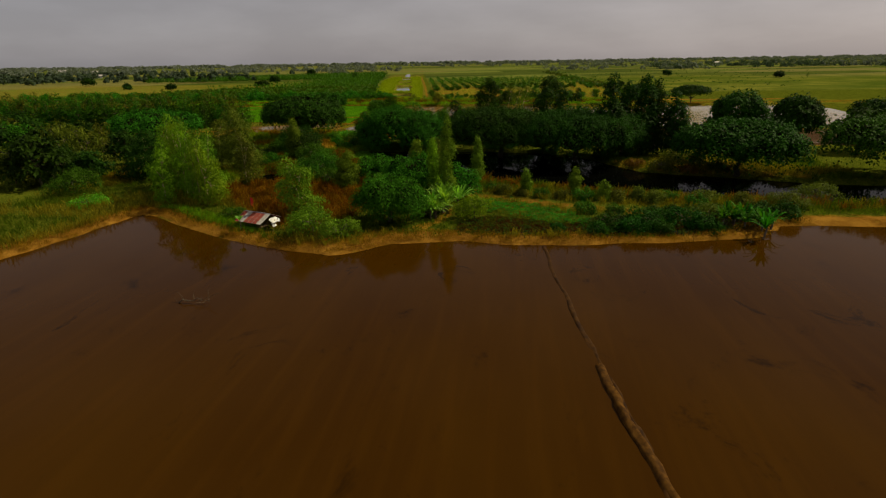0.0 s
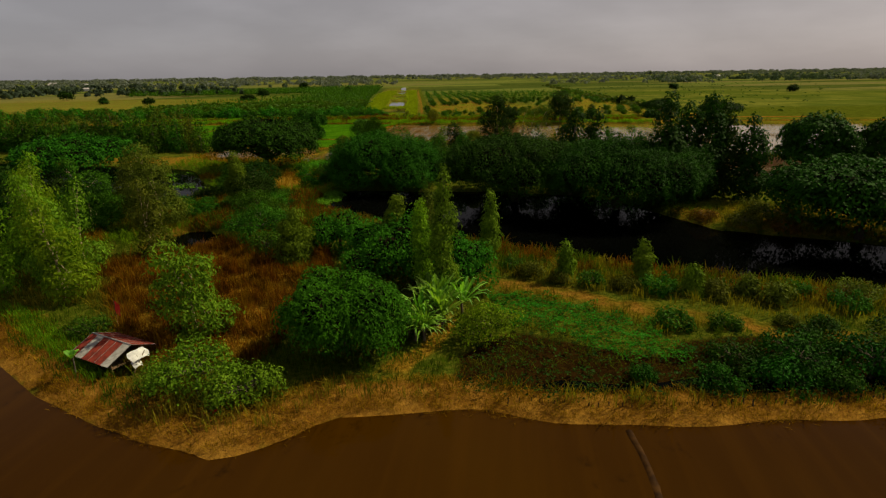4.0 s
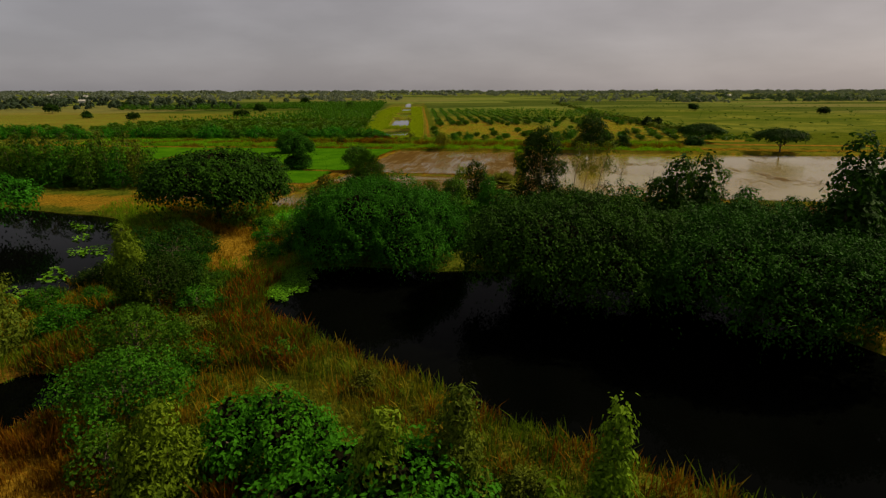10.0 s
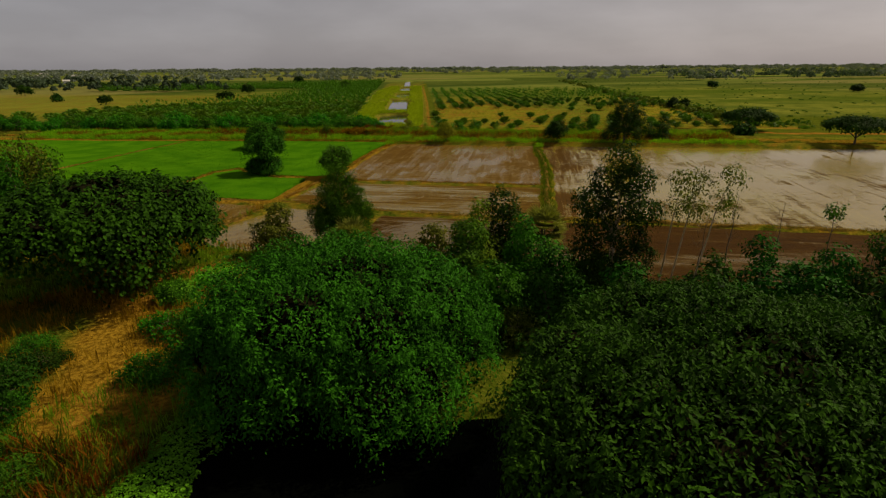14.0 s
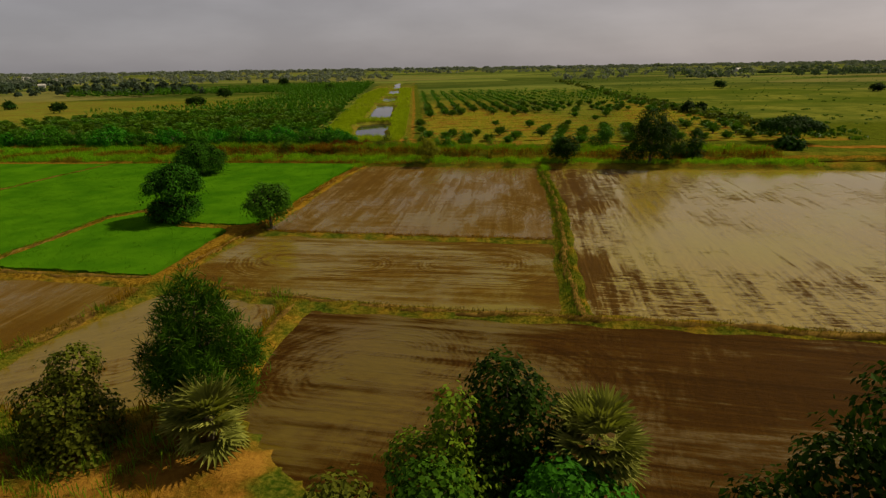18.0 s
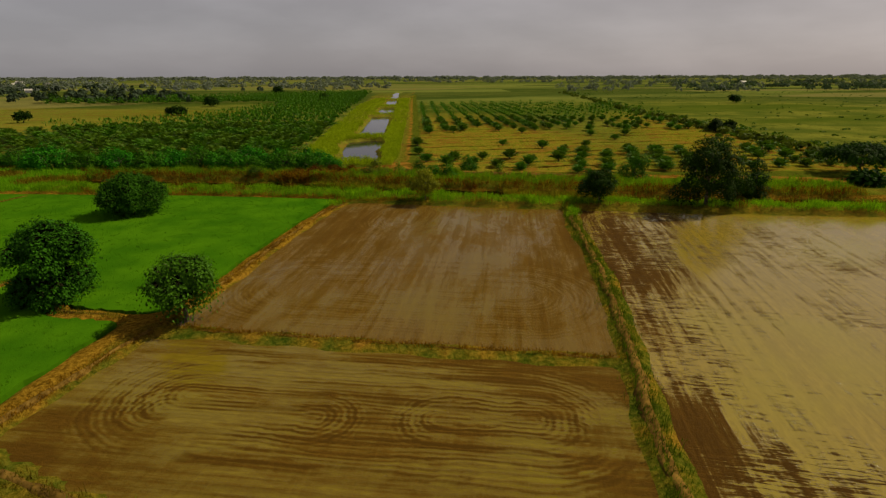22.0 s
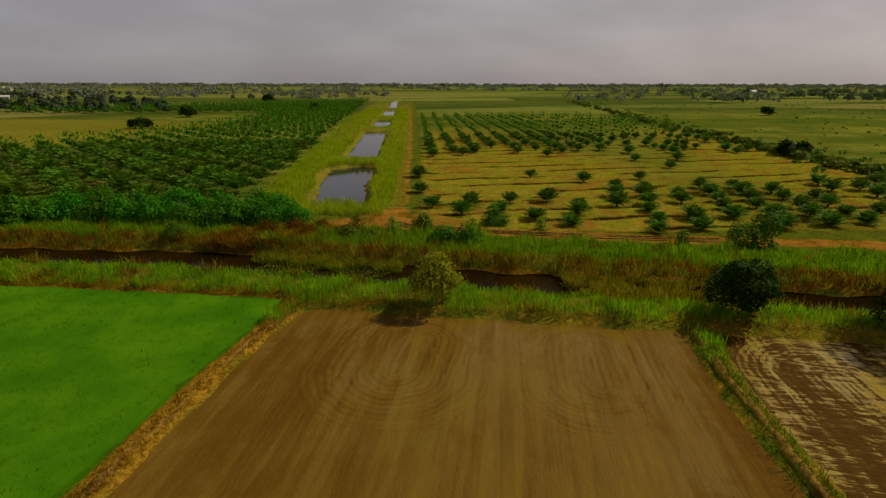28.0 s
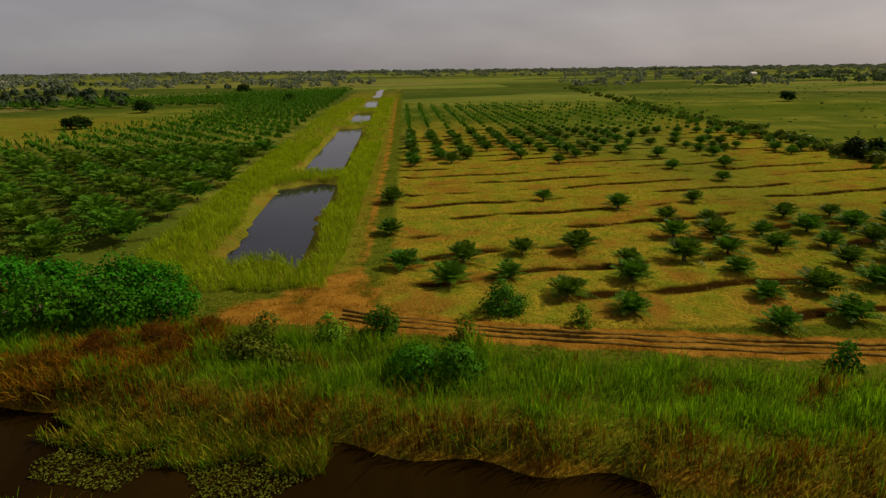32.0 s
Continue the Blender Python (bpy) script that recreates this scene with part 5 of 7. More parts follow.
for k, (x, y, rad, h, mt, word) in enumerate(((-14.2, 64.2, 3.1, 3.9, L_BRIGHT, "bright green bush beside the hut"), (-10.8, 63.2, 2.2, 2.6, L_BRIGHT, "bright green bush beside the hut"), (4.6, 70.8, 2.5, 3.2, L_FEATHER, "light green bush on the ditch bank"), (-57, 88, 4.0, 4.2, L_MID, "round green bush on the paddy bank"),
                                            (-63, 96, 4.5, 5.0, L_DARK, "dark bush behind the paddy bank"), (-20.5, 97, 4.2, 4.8, L_MID, "green bush beside the small pool"), (-22.5, 102, 4.0, 5.4, L_MID, "green bush beside the small pool"), (-18.3, 91.3, 2.6, 3.4, L_MID, "green bush in dry grass"),
                                            (-30.0, 123, 4.6, 7.4, L_DARK, "dark bushy tree between the ponds"), (-26.5, 113, 3.6, 6.6, L_DARK, "dark bushy tree between the ponds"), (24.6, 66.6, 2.6, 2.4, L_SHADED, "dark bush along the ditch"), (28.8, 65.6, 2.4, 2.8, L_SHADED, "dark bush along the ditch"),
                                            (20.6, 67.0, 2.0, 1.8, L_SHADED, "dark bush along the ditch"), (32.4, 68.0, 2.2, 2.6, L_OLIVE, "olive bush along the ditch"), (-24.5, 148, 2.6, 2.6, L_LILY, "bright green shrub beside the rain tree"), (-27.5, 145, 2.4, 2.0, L_LILY, "bright green shrub beside the rain tree"), (-21.0, 138, 3.0, 3.2, L_MID, "green shrub on orange soil"),
                                            (-50, 80, 2.4, 1.6, L_LILY, "low bright shrub on the paddy bank"), (-2.6, 126.5, 1.6, 3.4, L_OLIVE, "yellow-green shrub standing in the pond"), (3.2, 136.5, 2.0, 3.4, L_OLIVE, "yellow-green shrub behind the pond"), (-26.5, 73.0, 1.8, 1.4, L_MID, "low green shrub near the hut"), (44, 104, 4.0, 3.0, L_OLIVE, "olive shrub on the far pond bank"),
                                            (-27.0, 117.6, 3.2, 4.4, L_DARK, "dark bush between the ponds"), (-23.4, 113.8, 2.2, 2.8, L_MID, "green bush between the ponds"), (-22.0, 109.0, 1.8, 2.0, L_OLIVE, "olive bush in dry grass"), (-19.2, 104.0, 1.7, 1.7, L_MID, "low green bush in dry grass"), (-25.0, 105.8, 2.2, 2.6, L_OLIVE, "olive bush in dry grass"), (-31.6, 129.5, 2.6, 3.0, L_DARK, "dark bush between the ponds"), (-41.0, 278.8, 1.9, 3.2, L_MID, "round green bush on the canal bank"), (-24.8, 138.5, 2.0, 2.2, L_FRESH, "bright green bush in dry grass"), (39.0, 101.5, 2.2, 2.0, L_OLIVE, "olive shrub on the far pond bank"), (48.5, 100.0, 2.0, 1.8, L_MID, "low green shrub on the far pond bank"), (35.5, 104.5, 1.8, 1.6, L_RUST, "rust-brown shrub on the far pond bank"), (43.0, 99.0, 1.6, 1.2, L_RUST, "rust-brown shrub on the far pond bank"), (52, 78.6, 3.0, 2.2, L_OLIVE, "olive shrub on the pond bank"), (46, 74.5, 2.6, 2.0, L_OLIVE, "olive shrub on the pond bank"), (36, 77.5, 2.4, 1.8, L_OLIVE, "olive shrub on the pond bank"))):
    blob_tree("bush", x, y, word, "bush", lumpy(rad * 1.08, h * 1.05, 9, 180 + k), mt, height=h, seed=180 + k, z=0.2, **BUSH)

low = [blob_tree("low_shrub", x, y, "low olive shrub among reeds by the pond", "bush", lumpy(1.5, 1.7, 7, 240 + k), mt, height=1.2, seed=240 + k, z=0.25, group="shrubs by the pond", **{**BUSH, "r": 0.03}) for k, (x, y, mt) in enumerate(((9.5, 84.2, L_OLIVE), (15.0, 81.6, L_MID)))]
for k, (x, y, s) in enumerate(((17.6, 80.4, 0.9), (20.4, 79.8, 1.2), (24.8, 78.4, 1.1), (26.4, 80.0, 0.8), (29.4, 77.2, 1.2), (31.8, 78.4, 1.0), (12.0, 82.2, 0.8), (34.4, 75.6, 1.1), (40.4, 75.4, 1.2), (8.0, 86.6, 0.9), (3.0, 90.8, 0.9), (22.6, 72.4, 0.9), (27.6, 72.6, 0.7), (19.0, 72.8, 1.1), (-6.4, 100.6, 0.9), (-13.6, 105.2, 1.0))):
    copy_thing(low[k % 2], pose(x, y, 0.25, 0, 0, 57 * k) @ Matrix.Scale(s, 4))

thicket = [blob_tree("thicket_bush", x, y, "dark tangled bush on the ditch bank", "bush", lumpy(2.1, 2.0, 9, 280 + k), L_SHADED, height=1.5, seed=280 + k, z=0.2, group="thicket on the ditch", **{**BUSH, "r": 0.04}) for k, (x, y) in enumerate(((22.4, 64.6), (27.0, 68.4)))]
for k, (x, y, s) in enumerate(((30.6, 64.4, 1.0), (34.0, 70.4, 1.0), (38.4, 68.4, 1.1), (25.4, 64.0, 0.8), (18.2, 64.6, 0.8), (43.0, 69.6, 1.1), (29.6, 71.4, 0.8), (14.0, 65.6, 0.55), (41.0, 72.0, 0.9))):
    copy_thing(thicket[k % 2], pose(x, y, 0.2, 0, 0, 67 * k) @ Matrix.Scale(s, 4))

# feathery undergrowth between the ponds
under = [blob_tree("undergrowth_bush", x, y, "dense dark green feathery bush between the ponds", "bush", lumpy(rad, h, 10, 260 + k), mt, height=h, seed=260 + k, z=0.2, group="undergrowth between the ponds", **{**BUSH, "r": 0.05, "area": 0.5, "length": 0.30, "width": 0.05})
         for k, (x, y, rad, h, mt) in enumerate(((-33.6, 125.0, 3.0, 3.4, L_MID), (-28.0, 119.4, 2.4, 2.4, L_DARK), (-22.8, 131.6, 2.0, 2.2, L_MID)))]
for k, (x, y, s) in enumerate(((-36.0, 130.6, 1.0), (-36.8, 121.0, 1.1), (-30.6, 114.6, 1.0), (-25.0, 117.2, 0.8), (-31.0, 133.0, 0.7), (-27.6, 123.6, 0.75), (-33.0, 110.0, 0.9), (-23.4, 118.6, 0.6), (-38.0, 114.6, 1.1), (-29.0, 126.8, 0.6), (-21.6, 112.0, 0.6), (-27.4, 109.0, 0.7), (-27.4, 144.6, 0.7), (-20.4, 134.6, 0.8), (-20.8, 115.6, 0.55), (-24.0, 121.0, 0.6), (-24.6, 113.2, 0.75), (-18.2, 112.4, 0.5), (-22.6, 107.6, 0.6), (-31.4, 121.4, 0.9), (-34.8, 116.8, 0.8), (-33.4, 135.0, 0.6), (-17.0, 110.2, 0.55))):
    copy_thing(under[k % 3], pose(x, y, 0.2, 0, 0, 73 * k) @ Matrix.Scale(s, 4))

# the grove of slim trees beyond the left pond
grove = [blob_tree("grove_tree", -63, 181, "slim grey-green tree in a dense grove", "tree", column(2.2, 9.6, 5, 220 + k, 0.05, 0.25), L_OLIVE if k else L_MID, height=9, seed=220 + k, group="grove beyond the pond", r=0.12, area=1.6, per=9, spread=0.5, length=0.6, width=0.13, low=-0.9, droop=0.5) for k in range(2)]
grove[1].matrix_basis = pose(-66.5, 184, 0.25)
for k in range(84):
    x = -69 - 2.6 * (k // 2) + hr.normal(0, 0.6)
    copy_thing(grove[k % 2], pose(x, 181 + (k % 2) * 4.5 - 0.12 * (x + 66) + hr.normal(0, 1.0), 0.25, 0, 0, hr.uniform(0, 360)) @ Matrix.Scale(hr.uniform(0.8, 1.15), 4))


wood = [blob_tree("wood_tree", -78, 112, "leafy tree in the wood behind the paddy", "tree", lumpy(4.6, 8.6, 12, 700), L_DARK, height=7, seed=700, group="wood behind the paddy", r=0.18, area=2.4, per=9, spread=0.55, length=0.75, width=0.22, low=-0.6),
        blob_tree("wood_tree", -66, 106, "leafy tree in the wood behind the paddy", "tree", column(3.0, 9.4, 5, 701, 0.1, 0.35), L_OLIVE, height=8, seed=701, group="wood behind the paddy", r=0.14, area=2.2, per=9, spread=0.5, length=0.7, width=0.13, low=-0.85, droop=0.5)]
done = 0
while done < 30:
    x, y = hr.uniform(-150, -52), hr.uniform(90, 178)
    if inside(np.array([x]), np.array([y]), POND_L)[0] > -3 or y < 60 - 0.55 * (x + 46) - 25 or (y > 160 and x > -70):
        continue
    copy_thing(wood[done % 2], pose(x, y, 0.25, 0, 0, hr.uniform(0, 360)) @ Matrix.Scale(hr.uniform(0.7, 1.15), 4))
    done += 1
for k, (x, y, s) in enumerate(((-76, 106, 0.9), (-69, 92, 0.8), (-79, 126, 1.0), (-66, 100, 0.75), (-86, 112, 1.0), (-92, 98, 0.9), (-59, 96, 0.7), (-102, 132, 1.1), (-74, 84, 0.7), (-84, 92, 0.9), (-62, 112, 0.9), (-70, 118, 0.9))):
    copy_thing(wood[k % 2 if k % 3 else 0], pose(x, y, 0.25, 0, 0, 51 * k) @ Matrix.Scale(s, 4))
for k, (x, y) in enumerate(((92, 100), (100, 112), (112, 96), (84, 116), (124, 108), (116, 132), (128, 138), (109, 123))):
    copy_thing(wood[0], pose(x, y, 0.25, 0, 0, 70 * k) @ Matrix.Scale(1.15, 4))


# ---- strap-leaved plants and palms ----
def strap_leaves(n, length, width, rng, rise=(0.9, 1.4), arch=1.0, rows=5, base=0.0):
    """Long arching leaves from one base, folded along the middle."""
    vs, fs = [], []
    for k in range(n):
        a, up = rng.uniform(0, 2 * np.pi), rng.uniform(*rise)
        L = length * rng.uniform(0.7, 1.15)
        t = np.linspace(0, 1, rows)
        out = L * np.sin(np.minimum(t * 1.1, 1.3)) * np.cos(up) * 1.1 + 0.05
        z = base + L * (np.sin(up) * t - arch * 0.42 * t**2.8)
        c = np.stack([np.cos(a) * out, np.sin(a) * out, z], 1)
        s = np.array([-np.sin(a), np.cos(a), 0])
        w = width * np.clip(np.sin(np.pi * np.clip(t * 0.93 + 0.07, 0, 1)), 0.06, 1) * 0.5
        v = np.stack([c - s * w[:, None] + [0, 0, 0.25] * w[:, None], c, c + s * w[:, None] + [0, 0, 0.25] * w[:, None]], 1).reshape(-1, 3)
        i, j = np.meshgrid(np.arange(rows - 1), np.arange(2), indexing="ij")
        f = np.stack([i * 3 + j, i * 3 + j + 1, (i + 1) * 3 + j + 1, (i + 1) * 3 + j], -1).reshape(-1, 4)
        vs.append((v, f))
    return join(*vs)


def clump(name, x, y, label, category, stems, spread, length, width, n, trunk_h, seed, rise=(0.7, 1.4), z=0.35, girth=0.13, leaf=None):
    rng = np.random.default_rng(seed)
    root = thing(name, x, y, z, label, category)
    for k in range(stems):
        o = rng.normal(0, spread, 2)
        h = trunk_h * rng.uniform(0.6, 1.2)
        tv, tf = tube(bend((o[0], o[1], -0.3), (o[0] + rng.normal(0, 0.15), o[1] + rng.normal(0, 0.15), h + 0.1), 0, 0, 4), girth, girth * 0.7, 7)
        part("stem", mesh_of("stem", tv, tf, BARK, True), root)
        lv, lf = strap_leaves(n, length * rng.uniform(0.8, 1.15), width, rng, rise)
        part("leaves", mesh_of("leaves", lv + [o[0], o[1], h], lf, leaf or L_STRAP), root)
    return root


clump("pandanus", 0.7, 74.6, "pale green pandanus clump with long strap leaves", "plant", 13, 1.15, 3.3, 0.23, 24, 1.5, 301, (0.7, 1.5))
clump("pandanus", -0.9, 71.6, "pale green pandanus clump with long strap leaves", "plant", 9, 0.8, 2.8, 0.15, 30, 0.9, 302, (0.5, 1.5))
clump("screw_pine", 34.0, 66.0, "dark green screw pine with spiky strap leaves", "plant", 7, 1.3, 2.8, 0.26, 20, 1.0, 303, (0.6, 1.45), leaf=L_FRESH)
clump("screw_pine", 36.6, 65.4, "dark green screw pine with spiky strap leaves", "plant", 6, 1.1, 2.7, 0.26, 20, 0.9, 304, (0.6, 1.45), leaf=L_FRESH)
clump("papaya_plant", -23.5, 66.6, "young thin papaya plant beside the hut", "plant", 1, 0.1, 0.9, 0.35, 8, 1.6, 305, girth=0.05)


def fan_palm(x, y, h, seed, label, s=1.0):
    rng = np.random.default_rng(seed)
    root = thing("fan_palm", x, y, 0.3, label, "palm", s=s)
    part("trunk", mesh_of("trunk", *tube(bend((0, 0, -0.3), (0.1, 0, h), 0, 0.03, 6, rng), 0.20, 0.16, 8), BARK, True), root)
    sets = []
    for k in range(34):
        a, el = rng.uniform(0, 2 * np.pi), rng.uniform(-1.0, 1.35)
        d = np.array([np.cos(a) * np.cos(el), np.sin(a) * np.cos(el), np.sin(el)])
        hub = np.array([0.1, 0, h]) + d * rng.uniform(0.7, 1.0)
        s = unit(np.cross(d, [0, 0, 1.0])[None])[0]
        u = np.cross(s, d)
        th = np.linspace(-1.5, 1.5, 13)
        dd = np.cos(th)[:, None] * d + np.sin(th)[:, None] * s + u * 0.15
        v, f = leaf_quads(np.repeat(hub[None], 13, 0), unit(dd), np.repeat(u[None], 13, 0), np.full(13, 1.15), np.full(13, 0.10))
        sets += [(v, f), leaf_quads(np.array([[0.1, 0, h]]), d[None], u[None], np.array([1.0]), np.array([0.03]))]
    part("crown", mesh_of("crown", *join(*sets), L_FAN), root)
    return root


fan_palm(7.4, 149.8, 4.2, 311, "fan palm with dry lower fronds in a clump", 1.3)
fan_palm(-13.0, 156.6, 1.5, 312, "low fan palm beside the casuarina", 1.5)


def frond_palm(rng, n=30, length=3.05, pairs=9, trunk=0.3, lift=1.45):
    """Feather fronds of a young oil palm."""
    cs, ds, ns, ls, ws = [], [], [], [], []
    for k in range(n):
        a = k * 2.399 + rng.normal(0, 0.15)
        up = lift * (1 - 0.72 * k / n) + rng.normal(0, 0.07)
        L = length * rng.uniform(0.85, 1.1)
        t = np.linspace(0.12, 1, pairs)
        ca, sa = np.cos(a), np.sin(a)
        r = L * (np.cos(up) * t + 0.10 * t**2)
        z = trunk + L * (np.sin(up) * t - 0.30 * t**3)
        p = np.stack([ca * r, sa * r, z], 1)
        tan = unit(np.gradient(p, axis=0))
        side = np.array([-sa, ca, 0.0])
        for sgn in (-1, 1):
            d = unit(tan * 0.6 + side * sgn * 0.8 + [0, 0, -0.25])
            cs.append(p)
            ds.append(d)
            ns.append(unit(np.cross(d, tan) * sgn + [0, 0, 0.3]))
            ls.append(L * 0.30 * np.sin(np.pi * (0.18 + 0.74 * t)) + 0.05)
            ws.append(np.full(pairs, 0.085 * length / 2.3 * (9 / pairs)))
        cs.append(p[:1] * [0.2, 0.2, 1])
        ds.append(unit(p[-1:] - p[:1]))
        ns.append(np.array([[0, 0, 1.0]]))
        ls.append(np.array([L * 0.9]))
        ws.append(np.array([0.05]))
    return leaf_quads(np.concatenate(cs), np.concatenate(ds), np.concatenate(ns), np.concatenate(ls), np.concatenate(ws))


def palm_thing(x, y, seed, label, group, **kw):
    rng = np.random.default_rng(seed)
    root = thing("oil_palm", x, y, 0.2, label, "palm", group)
    part("trunk", mesh_of("trunk", *tube(bend((0, 0, -0.4), (0, 0, 0.5), 0, 0, 4), 0.26, 0.20, 8), BARK, True), root)
    part("crown", mesh_of("crown", *frond_palm(rng, **kw), L_PALM), root)
    return root


YOUNG = "young oil palm with arching fronds on grassy beds"
OLD = "full oil palm in a dense dark plantation"
pr = np.random.default_rng(9)
LONE = [(-3.6, 302), (3.9, 304), (1.9, 296.6), (8.8, 298), (11.6, 307), (18.9, 307.8), (14.4, 292), (19.8, 287.6), (22.9, 296.4), (24.5, 302), (31.5, 303.3), (34.6, 313.4), (37.5, 322.4), (-7.2, 337.7), (-6.2, 317), (20.4, 337),
        (32.5, 330), (47, 334), (-4.2, 375.7), (4.4, 379), (32.4, 377), (57, 367), (71, 369), (62, 352)]
spots = list(LONE)
for i in range(0, 11):
    for j in range(0, 6):
        x, y = 32.8 + 7.2 * i + 1.9 * j, 284 + 1.0 * i + 7.2 * j
        if x < 108 and y < 330 and all(math.hypot(x - a, y - b) > 4 for a, b in LONE) and pr.random() > 0.08 + 0.05 * j:
            spots.append((x, y))
rows_far = [(x, y) for y in np.arange(386, 580, 7.4) for x in np.arange(road_x(y) + 7, 112 + (y - 388) * 0.1, 7.4) if pr.random() > 0.10 + 0.35 * (x > 60) + 0.25 * (y < 398)]
base = [palm_thing(*spots[k], 400 + k, YOUNG, "young oil palms") for k in range(3)]
for k, (x, y) in enumerate(spots[3:] + rows_far[:110]):
    copy_thing(base[k % 3], pose(x + pr.normal(0, 0.3), y + pr.normal(0, 0.3), 0.2, 0, 0, pr.uniform(0, 360)) @ Matrix.Scale(pr.uniform(0.72, 1.12), 4))

old_spots = []
for i in range(-60, 90):
    for j in range(-110, 110):
        a, b = 172.1 + 8.9 * i, 6.3 * j + 3.1 * (i % 2)
        x, y = 0.735 * a - 0.68 * b, 0.68 * a + 0.735 * b
        if 303 < y < 1005 and x < -40.5 - 0.085 * (y - 310) and x > -205 - 0.36 * (y - 300) and float(inside(np.array(x), np.array(y), OPEN)) < 2:
            old_spots.append((x + pr.normal(0, 0.4), y + pr.normal(0, 0.4)))
old_spots.sort(key=lambda p: p[1] - 0.3 * p[0])
base = [palm_thing(*old_spots[k], 420 + k, OLD, "plantation palms", n=24, length=4.5, pairs=7, trunk=0.9, lift=1.4) for k in range(3)]
for k, (x, y) in enumerate(old_spots[3:210]):
    copy_thing(base[k % 3], pose(x, y, 0.2, 0, 0, pr.uniform(0, 360)) @ Matrix.Scale(pr.uniform(0.85, 1.15), 4))


def far_palms(name, places, size, n, label):
    sets = []
    proto = [frond_palm(np.random.default_rng(500 + k), n=n, length=size, pairs=2, trunk=size * 0.3) for k in range(4)]
    for k, (x, y) in enumerate(places):
        v, f = proto[k % 4]
        a, s = pr.uniform(0, 6.28), pr.uniform(0.85, 1.15)
        c, q = math.cos(a) * s, math.sin(a) * s
        sets.append((np.column_stack([v[:, 0] * c - v[:, 1] * q + x, v[:, 0] * q + v[:, 1] * c + y, v[:, 2] * s + 0.1]), f))
    tagged(new(name, mesh_of(name, *join(*sets), L_PALM)), label, "palms", kind="stuff")


far_palms("plantation_palms", old_spots[210:], 4.8, 10, "dense dark oil palm plantation in rows")
far_palms("young_palms", rows_far[110:], 3.2, 12, "rows of young oil palms on grass")

# ---- far trees, hedges and distance ----
def far_trees(name, places, leaf, label, seed, per_tree=46, size=1.0):
    """Joined crowns of distant trees: (x, y, radius, height)."""
    rng = np.random.default_rng(seed)
    sets = []
    for x, y, r, h in places:
        u = unit(rng.normal(size=(per_tree, 3)))
        u[:, 2] = np.abs(u[:, 2]) * 1.2 - 0.35
        c = np.array([x, y, h * 0.5]) + u * [r, r, h * 0.5] * rng.uniform(0.7, 1.05, (per_tree, 1))
        nn = unit(u + rng.normal(0, 0.4, u.shape) + [0, 0, 0.3])
        d = unit(np.cross(nn, rng.normal(size=u.shape)))
        s = rng.uniform(0.7, 1.3, per_tree) * r * 0.85 * size
        sets.append(leaf_quads(c - d * s[:, None] * 0.5, d, nn, s, s * 0.42))
    return tagged(new(name, mesh_of(name, *join(*sets), leaf)), label, "trees", kind="stuff")


fr = np.random.default_rng(31)
line = []
for t in np.linspace(0, 1, 90):
    x, y = np.interp(t, [0, 0.55, 1], [107, 116, 150]), np.interp(t, [0, 0.55, 1], [295, 480, 860])
    line.append((x + fr.normal(0, 2.0), y + fr.normal(0, 2), fr.uniform(1.2, 2.6), fr.uniform(1.6, 3.2)))
far_trees("hedge_line", line, L_OLIVE, "low scrubby hedge across the plain", 32)
for k, (x, y, r, h) in enumerate(((-345, 556, 8, 9), (-207, 435, 5, 6), (110, 379, 3.2, 5.0), (116, 380, 2.6, 4.4), (-153, 483, 7, 6), (-169, 574, 8, 8), (88, 268, 3, 3.4), (-330, 640, 9, 8), (-100, 640, 7, 7), (-190, 820, 11, 10), (300, 520, 6, 6), (230, 600, 7, 7), (-260, 470, 4, 5))):
    blob_tree("field_tree", x, y, "lone dark round tree on open fields", "tree", lumpy(r * 0.75, h, 8, 600 + k), L_DARK, height=h, seed=600 + k, r=0.2, area=2.2, per=9, spread=0.7, length=1.0, width=0.36, low=-0.5, z=0.1)
woods = []
for k in range(560):
    y = fr.uniform(850, 3200)
    x = fr.uniform(-0.95, 0.95) * y
    dens = 0.5 + 0.5 * math.sin(x * 0.004 + 1.3) * math.cos(y * 0.003)
    if abs(x + 60 + 0.06 * (y - 900)) < 30 + (0.25 * y if x > 0 else 0) and y < 1500 or fr.random() > 0.35 + 0.6 * dens:
        continue
    for _ in range(int(fr.integers(3, 12))):
        woods.append((x + fr.normal(0, 22), y + fr.normal(0, 8), fr.uniform(3, 6.5), fr.uniform(6, 15)))
far_trees("distant_trees", woods, L_FAR_HAZE, "scattered haze-pale trees along the flat horizon", 33, 40, 0.6)
belt = []
for k in range(620):
    x = fr.uniform(-3200, 3200)
    y = 2500 + 900 * fr.random() + 0.05 * abs(x)
    belt.append((x, y, fr.uniform(10, 26), fr.uniform(8, 17)))
far_trees("horizon_woods", belt, L_FAR_HAZE, "low belt of woods on the horizon", 34, 40, 0.6)
near_left = []
for k in range(120):
    y = float(fr.choice((640, 720, 830, 950, 1080, 1220))) + fr.normal(0, 14)
    x = fr.uniform(-1.0, -0.30) * y
    if fr.random() > 0.35 + 0.65 * np.clip((-x / y - 0.38) * 3, 0, 1):
        continue
    for _ in range(int(fr.integers(2, 11))):
        near_left.append((x + fr.normal(0, 20), y + fr.normal(0, 6), fr.uniform(2.2, 5), fr.uniform(5, 11)))
far_trees("left_trees", near_left, L_WOOD_HAZE, "scattered trees among far green fields", 35, 46, 1.15)
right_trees = []
